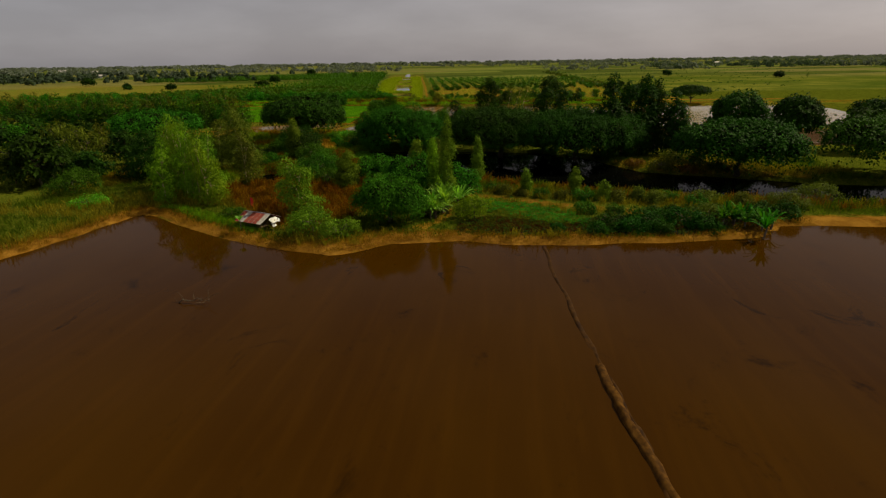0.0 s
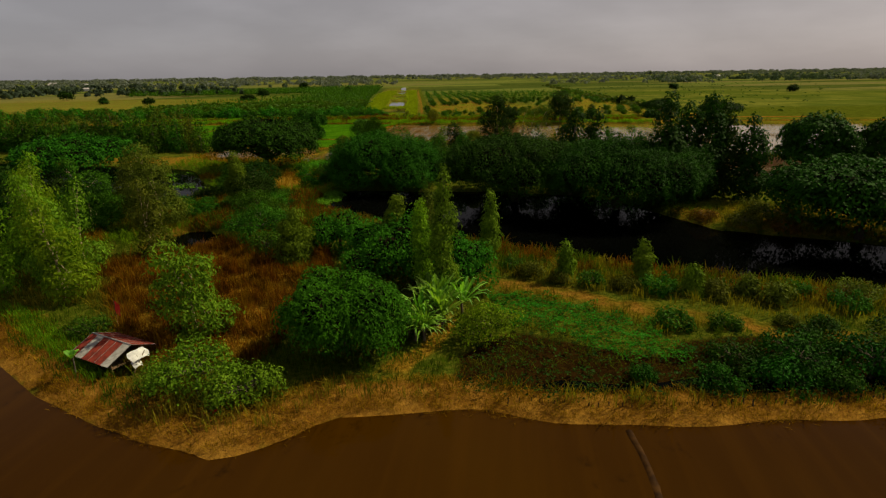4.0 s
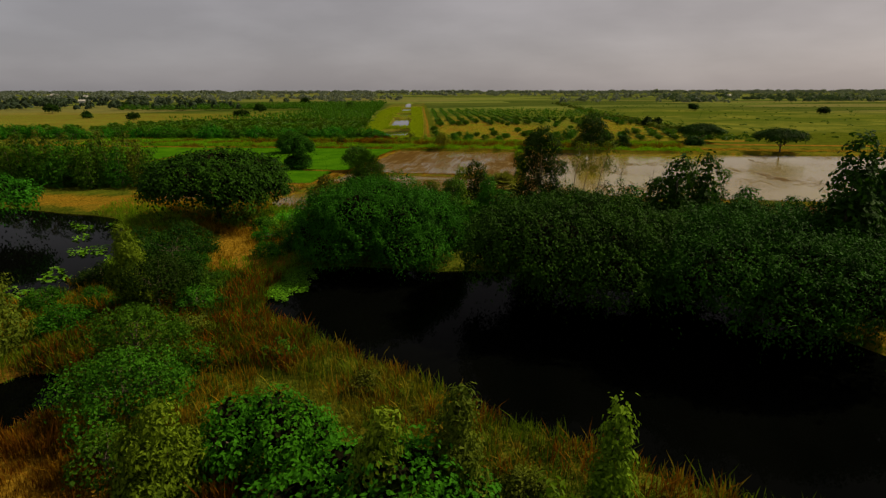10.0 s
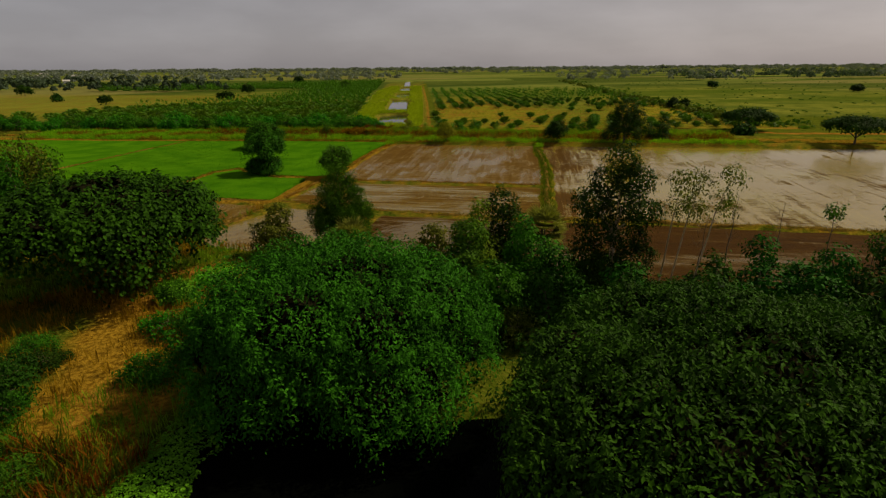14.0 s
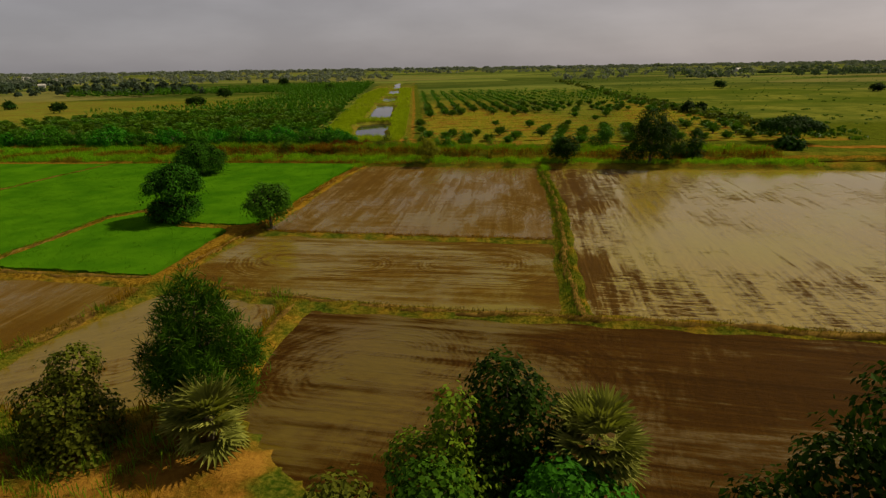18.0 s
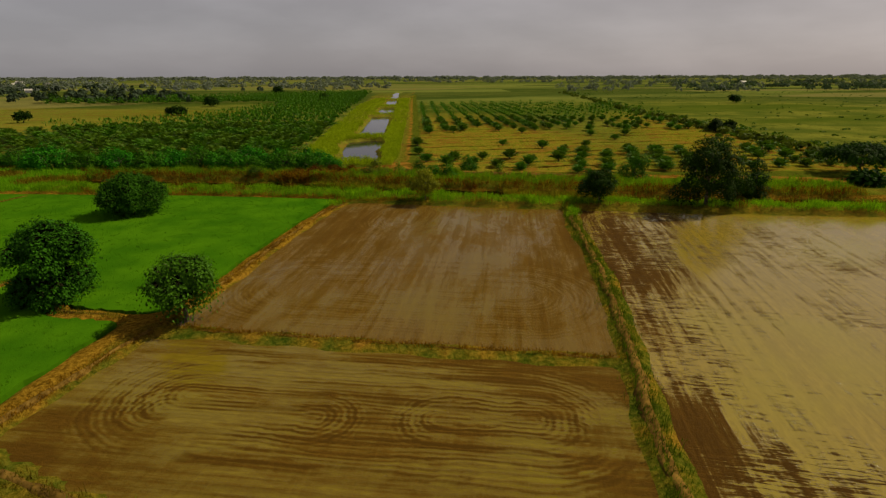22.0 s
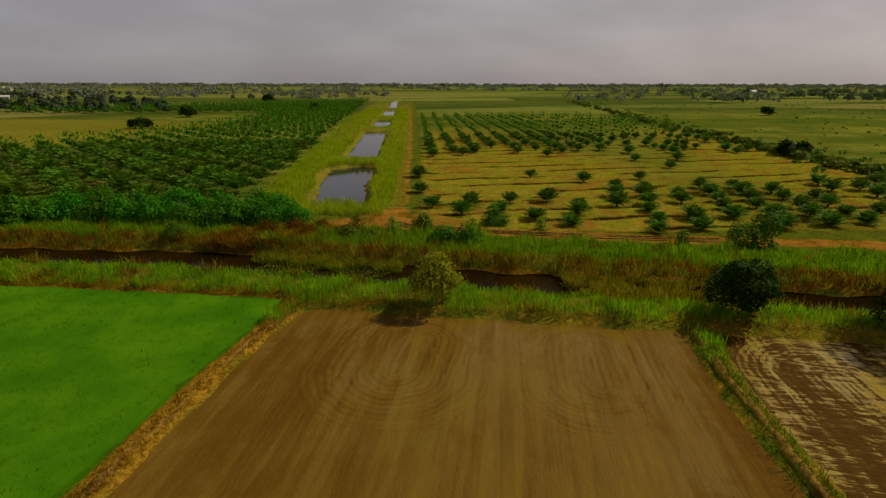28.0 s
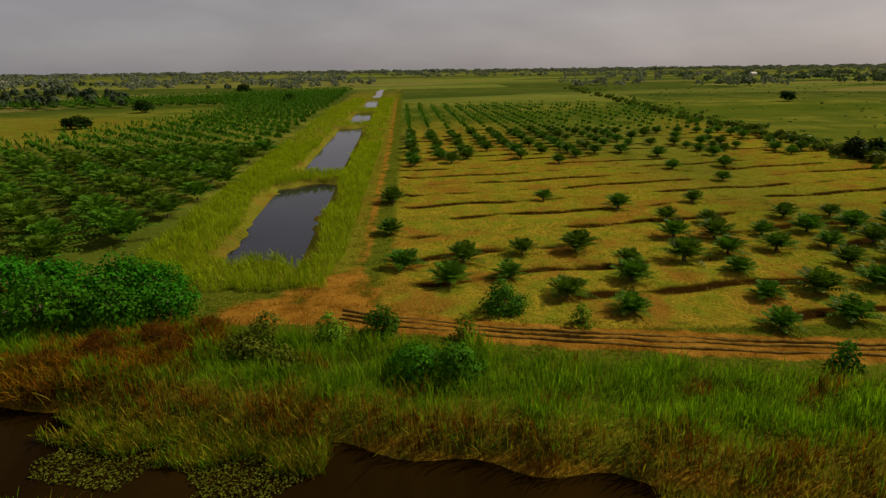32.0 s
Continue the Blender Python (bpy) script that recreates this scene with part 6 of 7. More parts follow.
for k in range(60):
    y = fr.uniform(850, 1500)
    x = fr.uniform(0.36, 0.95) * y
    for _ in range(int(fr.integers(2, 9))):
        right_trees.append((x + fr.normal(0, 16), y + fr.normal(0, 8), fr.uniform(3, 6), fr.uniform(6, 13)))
far_trees("right_trees", right_trees, L_WOOD_HAZE, "scattered trees along far fields", 36, 46, 0.6)

scrub = []
for k in range(420):
    y = fr.uniform(300, 900)
    x = fr.uniform(np.interp(y, [300, 480, 860, 900], [118, 124, 158, 160]), 120 + 0.75 * (y - 240))
    if fr.random() < 0.25 + 0.75 * float(patch(np.array(x), np.array(y), 0.03)):
        scrub.append((x, y, fr.uniform(0.5, 1.3), fr.uniform(0.5, 1.3)))
for k in range(260):
    t = fr.random() ** 1.5
    x, y = np.interp(t, [0, 0.55, 1], [107, 118, 156]), np.interp(t, [0, 0.55, 1], [290, 480, 860])
    scrub.append((x + fr.normal(4, 7), y + fr.normal(0, 5), fr.uniform(0.7, 2.0), fr.uniform(0.8, 2.2)))
far_trees("plain_scrub", scrub, L_PALM, "low scrub scattered over the open plain", 37, 20, 0.7)

HOUSE_WALL = plain_mat("house_wall", (0.35, 0.34, 0.32), (0.50, 0.49, 0.47), 0.8, 0.3)
HOUSE_ROOF = plain_mat("house_roof", (0.30, 0.28, 0.27), (0.45, 0.42, 0.40), 0.7, 0.3)


def house(x, y, w, d, h, rz):
    root = thing("farmhouse", x, y, 0.0, "small white farmhouse among far trees", "house", rz=rz)
    bm = bmesh.new()
    bmesh.ops.create_cube(bm, size=1, matrix=Matrix.Translation((0, 0, h / 2)) @ Matrix.Diagonal((w, d, h, 1)))
    me = bpy.data.meshes.new("wall")
    bm.to_mesh(me)
    bm.free()
    me.materials.append(HOUSE_WALL)
    part("wall", me, root)
    e = 0.6
    v = [(-w / 2 - e, -d / 2 - e, h), (w / 2 + e, -d / 2 - e, h), (w / 2 + e, d / 2 + e, h), (-w / 2 - e, d / 2 + e, h), (-w / 2 - e, 0, h + d * 0.35), (w / 2 + e, 0, h + d * 0.35)]
    part("roof", mesh_of("roof", v, [(0, 1, 5, 4), (2, 3, 4, 5), (0, 4, 3, 3), (1, 2, 5, 5)][:2], HOUSE_ROOF), root)
    for a, b, c in ((0, 4, 3), (1, 2, 5)):
        part("gable", mesh_of("gable", [v[a], v[b], v[c]], [(0, 1, 2)], HOUSE_WALL), root)


for x, y, w, d, h, rz in ((-900, 1350, 16, 9, 5, 10), (-840, 1380, 12, 8, 5, -20), (-560, 930, 8, 6, 3.5, 30), (-1100, 1650, 20, 10, 6, 0), (630, 1350, 12, 8, 5, 15)):
    house(x, y, w, d, h, rz)


# ---- the hut on the bank ----
def box(w, d, h, m):
    bm = bmesh.new()
    bmesh.ops.create_cube(bm, size=1, matrix=m @ Matrix.Diagonal((w, d, h, 1)))
    return bm


def bm_mesh(name, bm, material, bevel=0.0):
    if bevel:
        bmesh.ops.bevel(bm, geom=bm.edges[:], offset=bevel, segments=1, affect="EDGES")
    me = bpy.data.meshes.new(name)
    bm.to_mesh(me)
    bm.free()
    me.materials.append(material)
    return me


RUST = metal_mat("roof_rust", (0.105, 0.010, 0.004), (0.200, 0.020, 0.008), 0.5)
ZINC = metal_mat("roof_zinc", (0.20, 0.19, 0.18), (0.32, 0.31, 0.30), 0.5)
WOOD = bark_mat("post_wood", (0.10, 0.06, 0.03), (0.22, 0.14, 0.08))
CLOTH = plain_mat("white_sheet", (0.50, 0.50, 0.48), (0.66, 0.66, 0.64), 0.8)
RED = plain_mat("red_cloth", (0.70, 0.030, 0.015), (0.80, 0.05, 0.03), 0.8)


def sheet_iron(x0, x1, drop, run, y_sign):
    """A corrugated sheet from the ridge down one slope."""
    n = 25
    xs = np.linspace(x0, x1, n)
    wav = 0.03 * np.cos(np.arange(n) * np.pi)
    v = []
    for t in (0.0, 0.5, 1.0):
        for dz in (0.0, -0.012):
            v.append(np.column_stack([xs, np.full(n, y_sign * run * t), -drop * t + wav + dz]))
    v = np.concatenate(v)
    f = []
    for r, (a, b) in enumerate(((0, 2), (2, 4), (1, 3), (3, 5))):
        for i in range(n - 1):
            q = (a * n + i, a * n + i + 1, b * n + i + 1, b * n + i)
            f.append(q if r < 2 else q[::-1])
    return v, f


def crumpled(cx, cy, cz, w, d, tilt, seed):
    """A loosely folded sheet of plastic."""
    rng = np.random.default_rng(seed)
    nu, nv = 11, 9
    u, v = np.meshgrid(np.linspace(-1, 1, nu), np.linspace(-1, 1, nv))
    edge = 1 - 0.18 * (u * v) ** 2
    z = 0.06 * np.sin(u * 4 + seed) * np.cos(v * 3) + rng.normal(0, 0.02, u.shape) - 0.12 * (u ** 2 + v ** 2)
    pts = np.stack([cx + u * edge * w / 2, cy + v * edge * d / 2, cz + z - tilt * u * w / 2], -1).reshape(-1, 3)
    i, j = np.meshgrid(np.arange(nv - 1), np.arange(nu - 1), indexing="ij")
    top = np.stack([i * nu + j, i * nu + j + 1, (i + 1) * nu + j + 1, (i + 1) * nu + j], -1).reshape(-1, 4)
    return join((pts, top), (pts - [0, 0, 0.012], top[:, ::-1]))


def hut(x, y, rz):
    root = thing("field_hut", x, y, 0.35, "small open hut with rusty red and zinc roof sheets", "hut", rz=rz, s=0.84)
    lo = -0.62
    for k, (px, py) in enumerate(((-1.9, -1.5), (1.9, -1.5), (-1.9, 1.5), (1.9, 1.5), (0, -1.5), (0, 1.5))):
        part("post", mesh_of("post", *tube(bend((px, py, -0.4), (px, py, 1.9 + lo), 0, 0.015, 5), 0.06, 0.05, 7), WOOD, True), root)
    for py in (-1.5, 1.5):
        part("beam", mesh_of("beam", *tube([(-2.3, py, 1.86 + lo), (0, py, 1.88 + lo), (2.3, py, 1.86 + lo)], 0.045, 0.045, 6), WOOD), root)
    roof = part("roof_frame", mesh_of("roof_frame", *tube([(-2.3, 0, 2.62 + lo), (0, 0, 2.64 + lo), (2.3, 0, 2.62 + lo)], 0.045, 0.045, 6), WOOD), root)
    edges = np.linspace(-2.5, 2.5, 7)
    for s in (-1, 1):
        for k in range(6):
            mt = ZINC if (s < 0 and k in (1, 5)) else RUST
            v, f = sheet_iron(edges[k] - 0.03, edges[k + 1] + 0.03, 0.95, 2.15, s)
            v = v + [0, 0, 2.70 + lo + 0.008 * (k % 2)]
            part("roof_sheet", mesh_of("roof_sheet", v, f, mt), roof, "bright zinc roof sheet" if mt is ZINC else "rusty red roof sheet")
        for k in range(7):
            part("seam_strip", mesh_of("seam_strip", *tube([(edges[k], 0, 2.74 + lo), (edges[k], s * 1.07, 2.265 + lo), (edges[k], s * 2.15, 1.79 + lo)], 0.013, 0.013, 5), ZINC), roof, "thin pale metal strip")
    part("ridge_cap", mesh_of("ridge_cap", *tube([(-2.5, 0, 2.72 + lo), (0, 0, 2.73 + lo), (2.5, 0, 2.72 + lo)], 0.06, 0.06, 6), ZINC), roof, "pale metal cap along the ridge")
    part("platform", bm_mesh("platform", box(3.6, 2.8, 0.08, Matrix.Translation((0, 0, 0.4))), WOOD, 0.01), root)
    for px in (-1.5, 1.5):
        part("platform_leg", mesh_of("platform_leg", *tube([(px, 0, -0.3), (px, 0, 0.2), (px, 0, 0.38)], 0.05, 0.05, 6), WOOD), root)
    part("side_sheet", mesh_of("side_sheet", *crumpled(2.95, 0.15, 1.45, 0.8, 1.7, 0.7, 3), CLOTH, True), root, "crumpled white sheet hung at the side")
    part("side_sheet", mesh_of("side_sheet", *crumpled(3.1, -0.2, 0.85, 0.6, 0.8, 0.7, 5), CLOTH, True), root, "crumpled white sheet hung at the side")
    part("sheet_pole", mesh_of("sheet_pole", *tube([(3.3, -1.0, -0.4), (3.25, -0.2, 0.6), (3.2, 0.6, 1.5)], 0.03, 0.025, 6), WOOD), root)
    return root


hut(-21.8, 68.5, -27)
flag = thing("flag", -24.4, 73.4, 0.35, "small red flag on a thin pole behind the hut", "flag")
part("pole", mesh_of("pole", *tube(bend((0, 0, -0.3), (0.1, 0, 2.6), 0, 0.02, 5), 0.03, 0.02, 6), WOOD), flag)
fv = [(0.1 + 0.07 * i, 0.05 * math.sin(i * 1.3 + j), 2.55 - 0.18 * j - 0.06 * i) for j in range(7) for i in range(6)]
part("cloth", mesh_of("cloth", fv, [(j * 6 + i, j * 6 + i + 1, j * 6 + i + 7, j * 6 + i + 6) for j in range(6) for i in range(5)], RED, True), flag, "faded red cloth")
pail = thing("bucket", -12.4, 62.2, 0.3, "red plastic bucket on the bank under bushes", "bucket")
part("body", mesh_of("body", *tube([(0, 0, 0), (0, 0, 0.02), (0, 0, 0.35)], 0.14, 0.19, 12), RED), pail)
part("rim", mesh_of("rim", *tube([(0.19 * math.cos(a), 0.19 * math.sin(a), 0.35) for a in np.linspace(0, 6.283, 17)], 0.012, 0.012, 5), RED), pail)
part("handle", mesh_of("handle", *tube([(0.19 * math.cos(a), 0.05, 0.35 + 0.16 * math.sin(a)) for a in np.linspace(0, 3.142, 9)], 0.006, 0.006, 5), ZINC), pail, "thin metal handle")
branch = thing("dead_branch", -20.3, 46.7, -0.1, "bare dead branch lying in the flooded paddy", "branch")
br = np.random.default_rng(77)
part("limb", mesh_of("limb", *join(tube(bend((-1.6, 0.3, 0), (1.4, -0.2, 0.5), 0.2, 0.08, 7, br), 0.05, 0.015, 6), *[tube(bend((a, 0.1, 0.25), (a + br.normal(0, 0.6), br.normal(0, 0.6), 0.25 + br.random()), 0, 0.05, 5, br), 0.025, 0.006, 5) for a in np.linspace(-1.2, 1.2, 8)]), BARK, True), branch)


# a row of short stakes along the ditch
stake = thing("stake", 5.0, 62.9, 0.1, "short dark wooden stake along the paddy bank", "stake", "stakes along the ditch")
part("shaft", mesh_of("shaft", *tube(bend((0, 0, -0.3), (0.03, 0, 0.5), 0, 0, 4), 0.05, 0.035, 6), BARK_DARK, True), stake)
for k in range(44):
    x = 5.7 + 0.66 * k
    copy_thing(stake, pose(x + 0.1 * math.sin(k * 2.3), np.interp(x, [5, 11, 21, 29, 36], [63.2, 62.3, 62.5, 63.0, 64.4]) + 0.12 * math.sin(k * 1.7), 0.1, 6 * math.sin(k * 3.1), 7 * math.sin(k * 1.3), 40 * k) @ Matrix.Scale(0.85 + 0.25 * math.sin(k * 2.9) ** 2, 4))


# bare stems standing at the wet field
def bare_tree(x, y, h, seed, tuft):
    rng = np.random.default_rng(seed)
    root = thing("bare_tree", x, y, 0.2, "thin nearly bare stem at the wet field" if not tuft else "thin sapling with a small leafy top", "tree")
    sets = [tube(bend((0, 0, -0.3), (rng.normal(0, 0.5), 0, h), 0, 0.06, 7, rng), 0.07, 0.02, 6)]
    for _ in range(9):
        z = rng.uniform(0.45, 0.95) * h
        a = rng.uniform(0, 6.28)
        sets.append(tube(bend((0.05, 0, z), (np.cos(a) * 0.9, np.sin(a) * 0.9, z + rng.uniform(0.6, 1.4)), 0, 0.04, 5, rng), 0.02, 0.006, 4))
    part("trunk", mesh_of("trunk", *join(*sets), BARK, True), root)
    if tuft:
        part("crown", mesh_of("crown", *crown_leaves([(0, 0, h * 0.9, 0.8, 0.8)], 0.3, 8, 0.25, 0.3, 0.09, rng, -0.9), L_MID), root)


for k, (x, y, h, tuft) in enumerate(((24.0, 146.5, 9.5, 0), (28.8, 147.5, 8.6, 0), (35.5, 149.5, 8.2, 1), (39.5, 147.5, 8.6, 1), (37.5, 146, 5.6, 1), (21.5, 147, 7.0, 0))):
    bare_tree(x, y, h, 640 + k, tuft)


# ---- grasses and floating plants ----
def tufts(name, px, py, height, blades, leaf, label, category="grass", seed=0, lean=0.5, width=0.019, z=None, spread=0.18):
    """Grass as single blades standing on the land."""
    rng = np.random.default_rng(seed)
    n = len(px)
    pz = relief(px, py) if z is None else np.full(n, z)
    keep = pz > (-0.3 if z is None else -9)
    px, py, pz, height = px[keep], py[keep], pz[keep], height[keep]
    n = len(px)
    b = np.stack([px, py, pz - 0.05], 1)[:, None] + np.concatenate([rng.normal(0, spread, (n, blades, 2)), np.zeros((n, blades, 1))], 2)
    a = rng.uniform(0, 2 * np.pi, (n, blades))
    h = height[:, None] * rng.uniform(0.55, 1.2, (n, blades))
    ln = np.abs(rng.normal(0, lean, (n, blades))) * h
    tip = b + np.stack([np.cos(a) * ln, np.sin(a) * ln, h], 2)
    w = (width * (0.6 + h))[..., None]
    side = np.stack([-np.sin(a), np.cos(a), np.zeros_like(a)], 2) * w
    mid = b * 0.45 + tip * 0.55 + np.stack([np.zeros_like(a), np.zeros_like(a), 0.12 * h], 2)
    v = np.stack([b - side * 0.6, b + side * 0.6, mid + side, tip, mid - side], 2)[:, :, [0, 2, 3, 4]].reshape(-1, 3)
    return tagged(new(name, mesh_of(name, v, np.arange(len(v)).reshape(-1, 4), leaf)), label, category, kind="stuff")


gr = np.random.default_rng(55)


def scatter(n, x0, x1, y0, y1, keep):
    x, y = gr.uniform(x0, x1, n), gr.uniform(y0, y1, n)
    k = keep(x, y)
    return x[k], y[k]


def dryland(x, y):
    ok = (inside(x, y, BANK) < -1.2) & (inside(x, y, POND) < 0) & (inside(x, y, POND_L) < 0) & (along(x, y, FOOTPATH) > 1.5) & (inside(x, y, DARK_BANK) < 0)
    for poly in FIELDS:
        ok &= inside(x, y, poly) < -0.3
    return ok


x, y = scatter(60000, -60, 45, 55, 84, lambda a, b: (np.abs(inside(a, b, BANK) + 2.1) < 1.8) & (gr.random(len(a)) < 0.3 + 0.7 * patch(a, b, 0.5)))
tufts("bank_straw", x, y, gr.uniform(0.12, 0.45, len(x)), 6, G_DRY, "short straw on the paddy bank", seed=14, lean=1.2)
CREEP = [(5.2, 80.2), (10.7, 78.4), (14.1, 76), (16.9, 72.4), (18.8, 68.2), (16.0, 66.8), (12.6, 68.4), (9.5, 71.2), (7.4, 72.4), (4.4, 76)]
BROWN = [(-31, 99), (-12, 91), (-9, 82), (-12, 68), (-20, 68), (-33, 86)]
x, y = scatter(22000, -34, -8, 66, 100, lambda a, b: (inside(a, b, BROWN) > -0.5) & dryland(a, b))
lump = patch(x, y, 0.9) * patch(y, x, 0.55)
k = gr.random(len(x)) < 0.25 + 1.6 * lump
x, y, lump = x[k], y[k], lump[k]
m = gr.random(len(x)) < 0.15 + 0.6 * patch(x, y, 0.5)
tufts("dry_grass", x[m], y[m], gr.uniform(0.4, 1.1, m.sum()) * (0.6 + 1.8 * lump[m]), 9, G_RUSTY, "tall rust-brown dry grass", seed=1, width=0.013, lean=0.35)
tufts("olive_grass", x[~m], y[~m], gr.uniform(0.4, 1.1, (~m).sum()) * (0.6 + 1.6 * lump[~m]), 9, G_DRY, "tall olive and tan grass among dry grass", seed=16, width=0.013, lean=0.35)
x, y = scatter(30000, -62, 70, 60, 112, lambda a, b: dryland(a, b) & (inside(a, b, BROWN) < 0) & (inside(a, b, CREEP) < 0.5) & (gr.random(len(a)) < 0.35 + 0.65 * patch(a, b)))
m = patch(x + 30, y, 0.11) > 0.52
tufts("shore_grass", x[m], y[m], gr.uniform(0.35, 0.9, m.sum()), 8, G_SHORE, "rough green grass along the shore", seed=2)
tufts("shore_reeds", x[~m], y[~m], gr.uniform(0.5, 1.2, (~m).sum()), 8, G_REED, "rough olive and tan reeds along the shore", seed=3)
x, y = scatter(26000, -30, 70, 72, 112, lambda a, b: dryland(a, b) & (np.abs(inside(a, b, POND) + 3.0) < 3.0) & ((b < 102.5 - 0.38 * a) | (a < 0)) & (gr.random(len(a)) < 0.25 + 0.75 * patch(a, b, 0.6)))
m = patch(x + 5, y, 0.35) + gr.normal(0, 0.15, len(x))
for lo, hi, leaf, name, label in ((-9, 0.42, G_RUSTY, "pond_dry_reeds", "rust-brown dry reeds along the pond"), (0.42, 0.58, G_REED, "pond_reeds", "tan and olive reeds along the pond"), (0.58, 9, G_SHORE, "pond_grass", "tangled green grass along the pond")):
    k = (m > lo) & (m <= hi)
    tufts(name, x[k], y[k], gr.uniform(0.5, 1.4, k.sum()), 8, leaf, label, seed=4 + int(hi * 10), lean=0.6)
x, y = scatter(9000, -32, -12, 103, 124, lambda a, b: dryland(a, b) & (gr.random(len(a)) < 0.35 + 0.65 * patch(a, b, 0.7)))
m = gr.random(len(x)) < 0.55
tufts("corner_reeds", x[m], y[m], gr.uniform(0.6, 1.5, m.sum()), 7, G_SHORE, "tangled green reeds at the pond corner", seed=46, lean=0.6)
tufts("corner_dry_reeds", x[~m], y[~m], gr.uniform(0.6, 1.5, (~m).sum()), 7, G_RUSTY, "rust-brown reeds at the pond corner", seed=47, lean=0.6)
x, y = scatter(20000, -60, -14, 96, 180, lambda a, b: dryland(a, b) & (gr.random(len(a)) < patch(a, b)))
m = patch(x, y + 40, 0.1) > 0.5
tufts("meadow_grass", x[m], y[m], gr.uniform(0.4, 1.1, m.sum()), 8, G_GREEN, "rough green grass between the ponds", seed=5)
tufts("meadow_dry_grass", x[~m], y[~m], gr.uniform(0.5, 1.3, (~m).sum()), 8, G_DRY, "dry orange grass between the ponds", seed=6)
x, y = scatter(56000, -80, 80, 237, 290, lambda a, b: dryland(a, b) & (along(a, b, CANAL) > 3.2) & (along(a, b, CANAL) < 17) & (along(a, b, CROSS) > 2.4) & (gr.random(len(a)) < 0.6 + 0.35 * patch(a, b, 0.2)))
dc = along(x, y, CANAL)
north = y > np.interp(x, [p[0] for p in CANAL], [p[1] for p in CANAL])
m = (dc > np.where(north, 6.4, 3.6) + 2.0 * (patch(x, y, 0.22) - 0.4)) & (patch(x + 9, y * 1.5, 0.3) > 0.10) | (gr.random(len(x)) < 0.10)
lush = m & north
tufts("canal_bank_grass", x[lush], y[lush], gr.uniform(0.8, 1.5, lush.sum()) * (0.55 + 0.9 * patch(x[lush], y[lush], 0.4)), 8, G_GREEN, "tall green grass on the far canal bank", seed=27, lean=0.4, width=0.017, spread=0.34)
m2 = m & ~north
tufts("canal_grass", x[m2], y[m2], np.clip(0.5 + 0.09 * (dc[m2] - 3.4), 0.45, 1.0) * gr.uniform(0.7, 1.3, m2.sum()) * (0.55 + 0.9 * patch(x[m2], y[m2], 0.4)), 8, G_POOL, "tall bright grass on the canal banks", seed=7, lean=0.4, width=0.017, spread=0.34)
rust = gr.random((~m).sum()) < 0.6
tufts("canal_reeds", x[~m][~rust], y[~m][~rust], gr.uniform(0.7, 1.8, (~rust).sum()), 9, G_REED, "brown and olive reeds along the canal", seed=8, width=0.017, spread=0.3)
tufts("canal_dry_reeds", x[~m][rust], y[~m][rust], gr.uniform(0.6, 1.5, rust.sum()), 9, G_RUSTY, "rust-brown dry reeds along the canal", seed=13, width=0.017, spread=0.3)
x, y = scatter(15000, -135, -78, 258, 292, lambda a, b: (inside(a, b, R_1) < -1.5) & (along(a, b, CANAL) < 15) & (gr.random(len(a)) < 0.5 + 0.5 * patch(a, b, 0.2)))
m = patch(x, y, 0.15) > 0.42
tufts("west_bank_grass", x[m], y[m], gr.uniform(0.8, 1.7, m.sum()), 8, G_POOL, "tall rough green grass over the canal bank", seed=51, lean=0.5, width=0.022, spread=0.4, z=0.1)
tufts("west_bank_reeds", x[~m], y[~m], gr.uniform(0.8, 1.8, (~m).sum()), 8, G_REED, "tan and rust reeds over the canal bank", seed=52, lean=0.5, width=0.022, spread=0.4, z=0.1)
x, y = scatter(6000, -38, -16, 272, 287, lambda a, b: (inside(a, b, [(-36, 274.6), (-30, 273.8), (-22, 276.6), (-17, 281), (-19, 286), (-27, 284.6), (-34, 281)]) > 0.6 * np.sin(a * 1.7 + b)) & (gr.random(len(a)) < 0.8))
tufts("rusty_thatch", x, y, gr.uniform(0.5, 1.4, len(x)), 8, G_RUSTY, "rust-brown thatch of dead reeds before the hedge", seed=48, lean=0.9, width=0.02, spread=0.3)
x, y = scatter(6000, 13, 34, 253, 266, lambda a, b: (along(a, b, CANAL) < 3.0) & (patch(a, b, 0.4) > 0.3))
tufts("canal_choked_reeds", x, y, gr.uniform(0.5, 1.3, len(x)), 7, G_REED, "olive and brown reeds that choke the canal", seed=17, z=-0.3, width=0.024)
x, y = scatter(9000, -60, 20, 254, 262, lambda a, b: dryland(a, b) & (np.minimum(np.abs(inside(a, b, R_1) + 0.9), np.abs(inside(a, b, F_A) + 0.9)) < 0.8))
tufts("straw_edge", x, y, gr.uniform(0.2, 0.55, len(x)), 7, G_DRY, "dry straw along the field edge", seed=18, lean=1.0)
VERGE = [(-40, 76.5), (-36, 73.8), (-30, 69.2), (-23.5, 65.2), (-20.5, 66.2), (-27.5, 72.0), (-33, 76.5), (-38, 79)]
x, y = scatter(5000, -41, -20, 64, 80, lambda a, b: (inside(a, b, VERGE) > 0) & (inside(a, b, BANK) < -2.2))
tufts("verge_grass", x, y, gr.uniform(0.3, 0.8, len(x)), 7, G_GREEN, "bright green grass beside the hut", seed=33, spread=0.25)
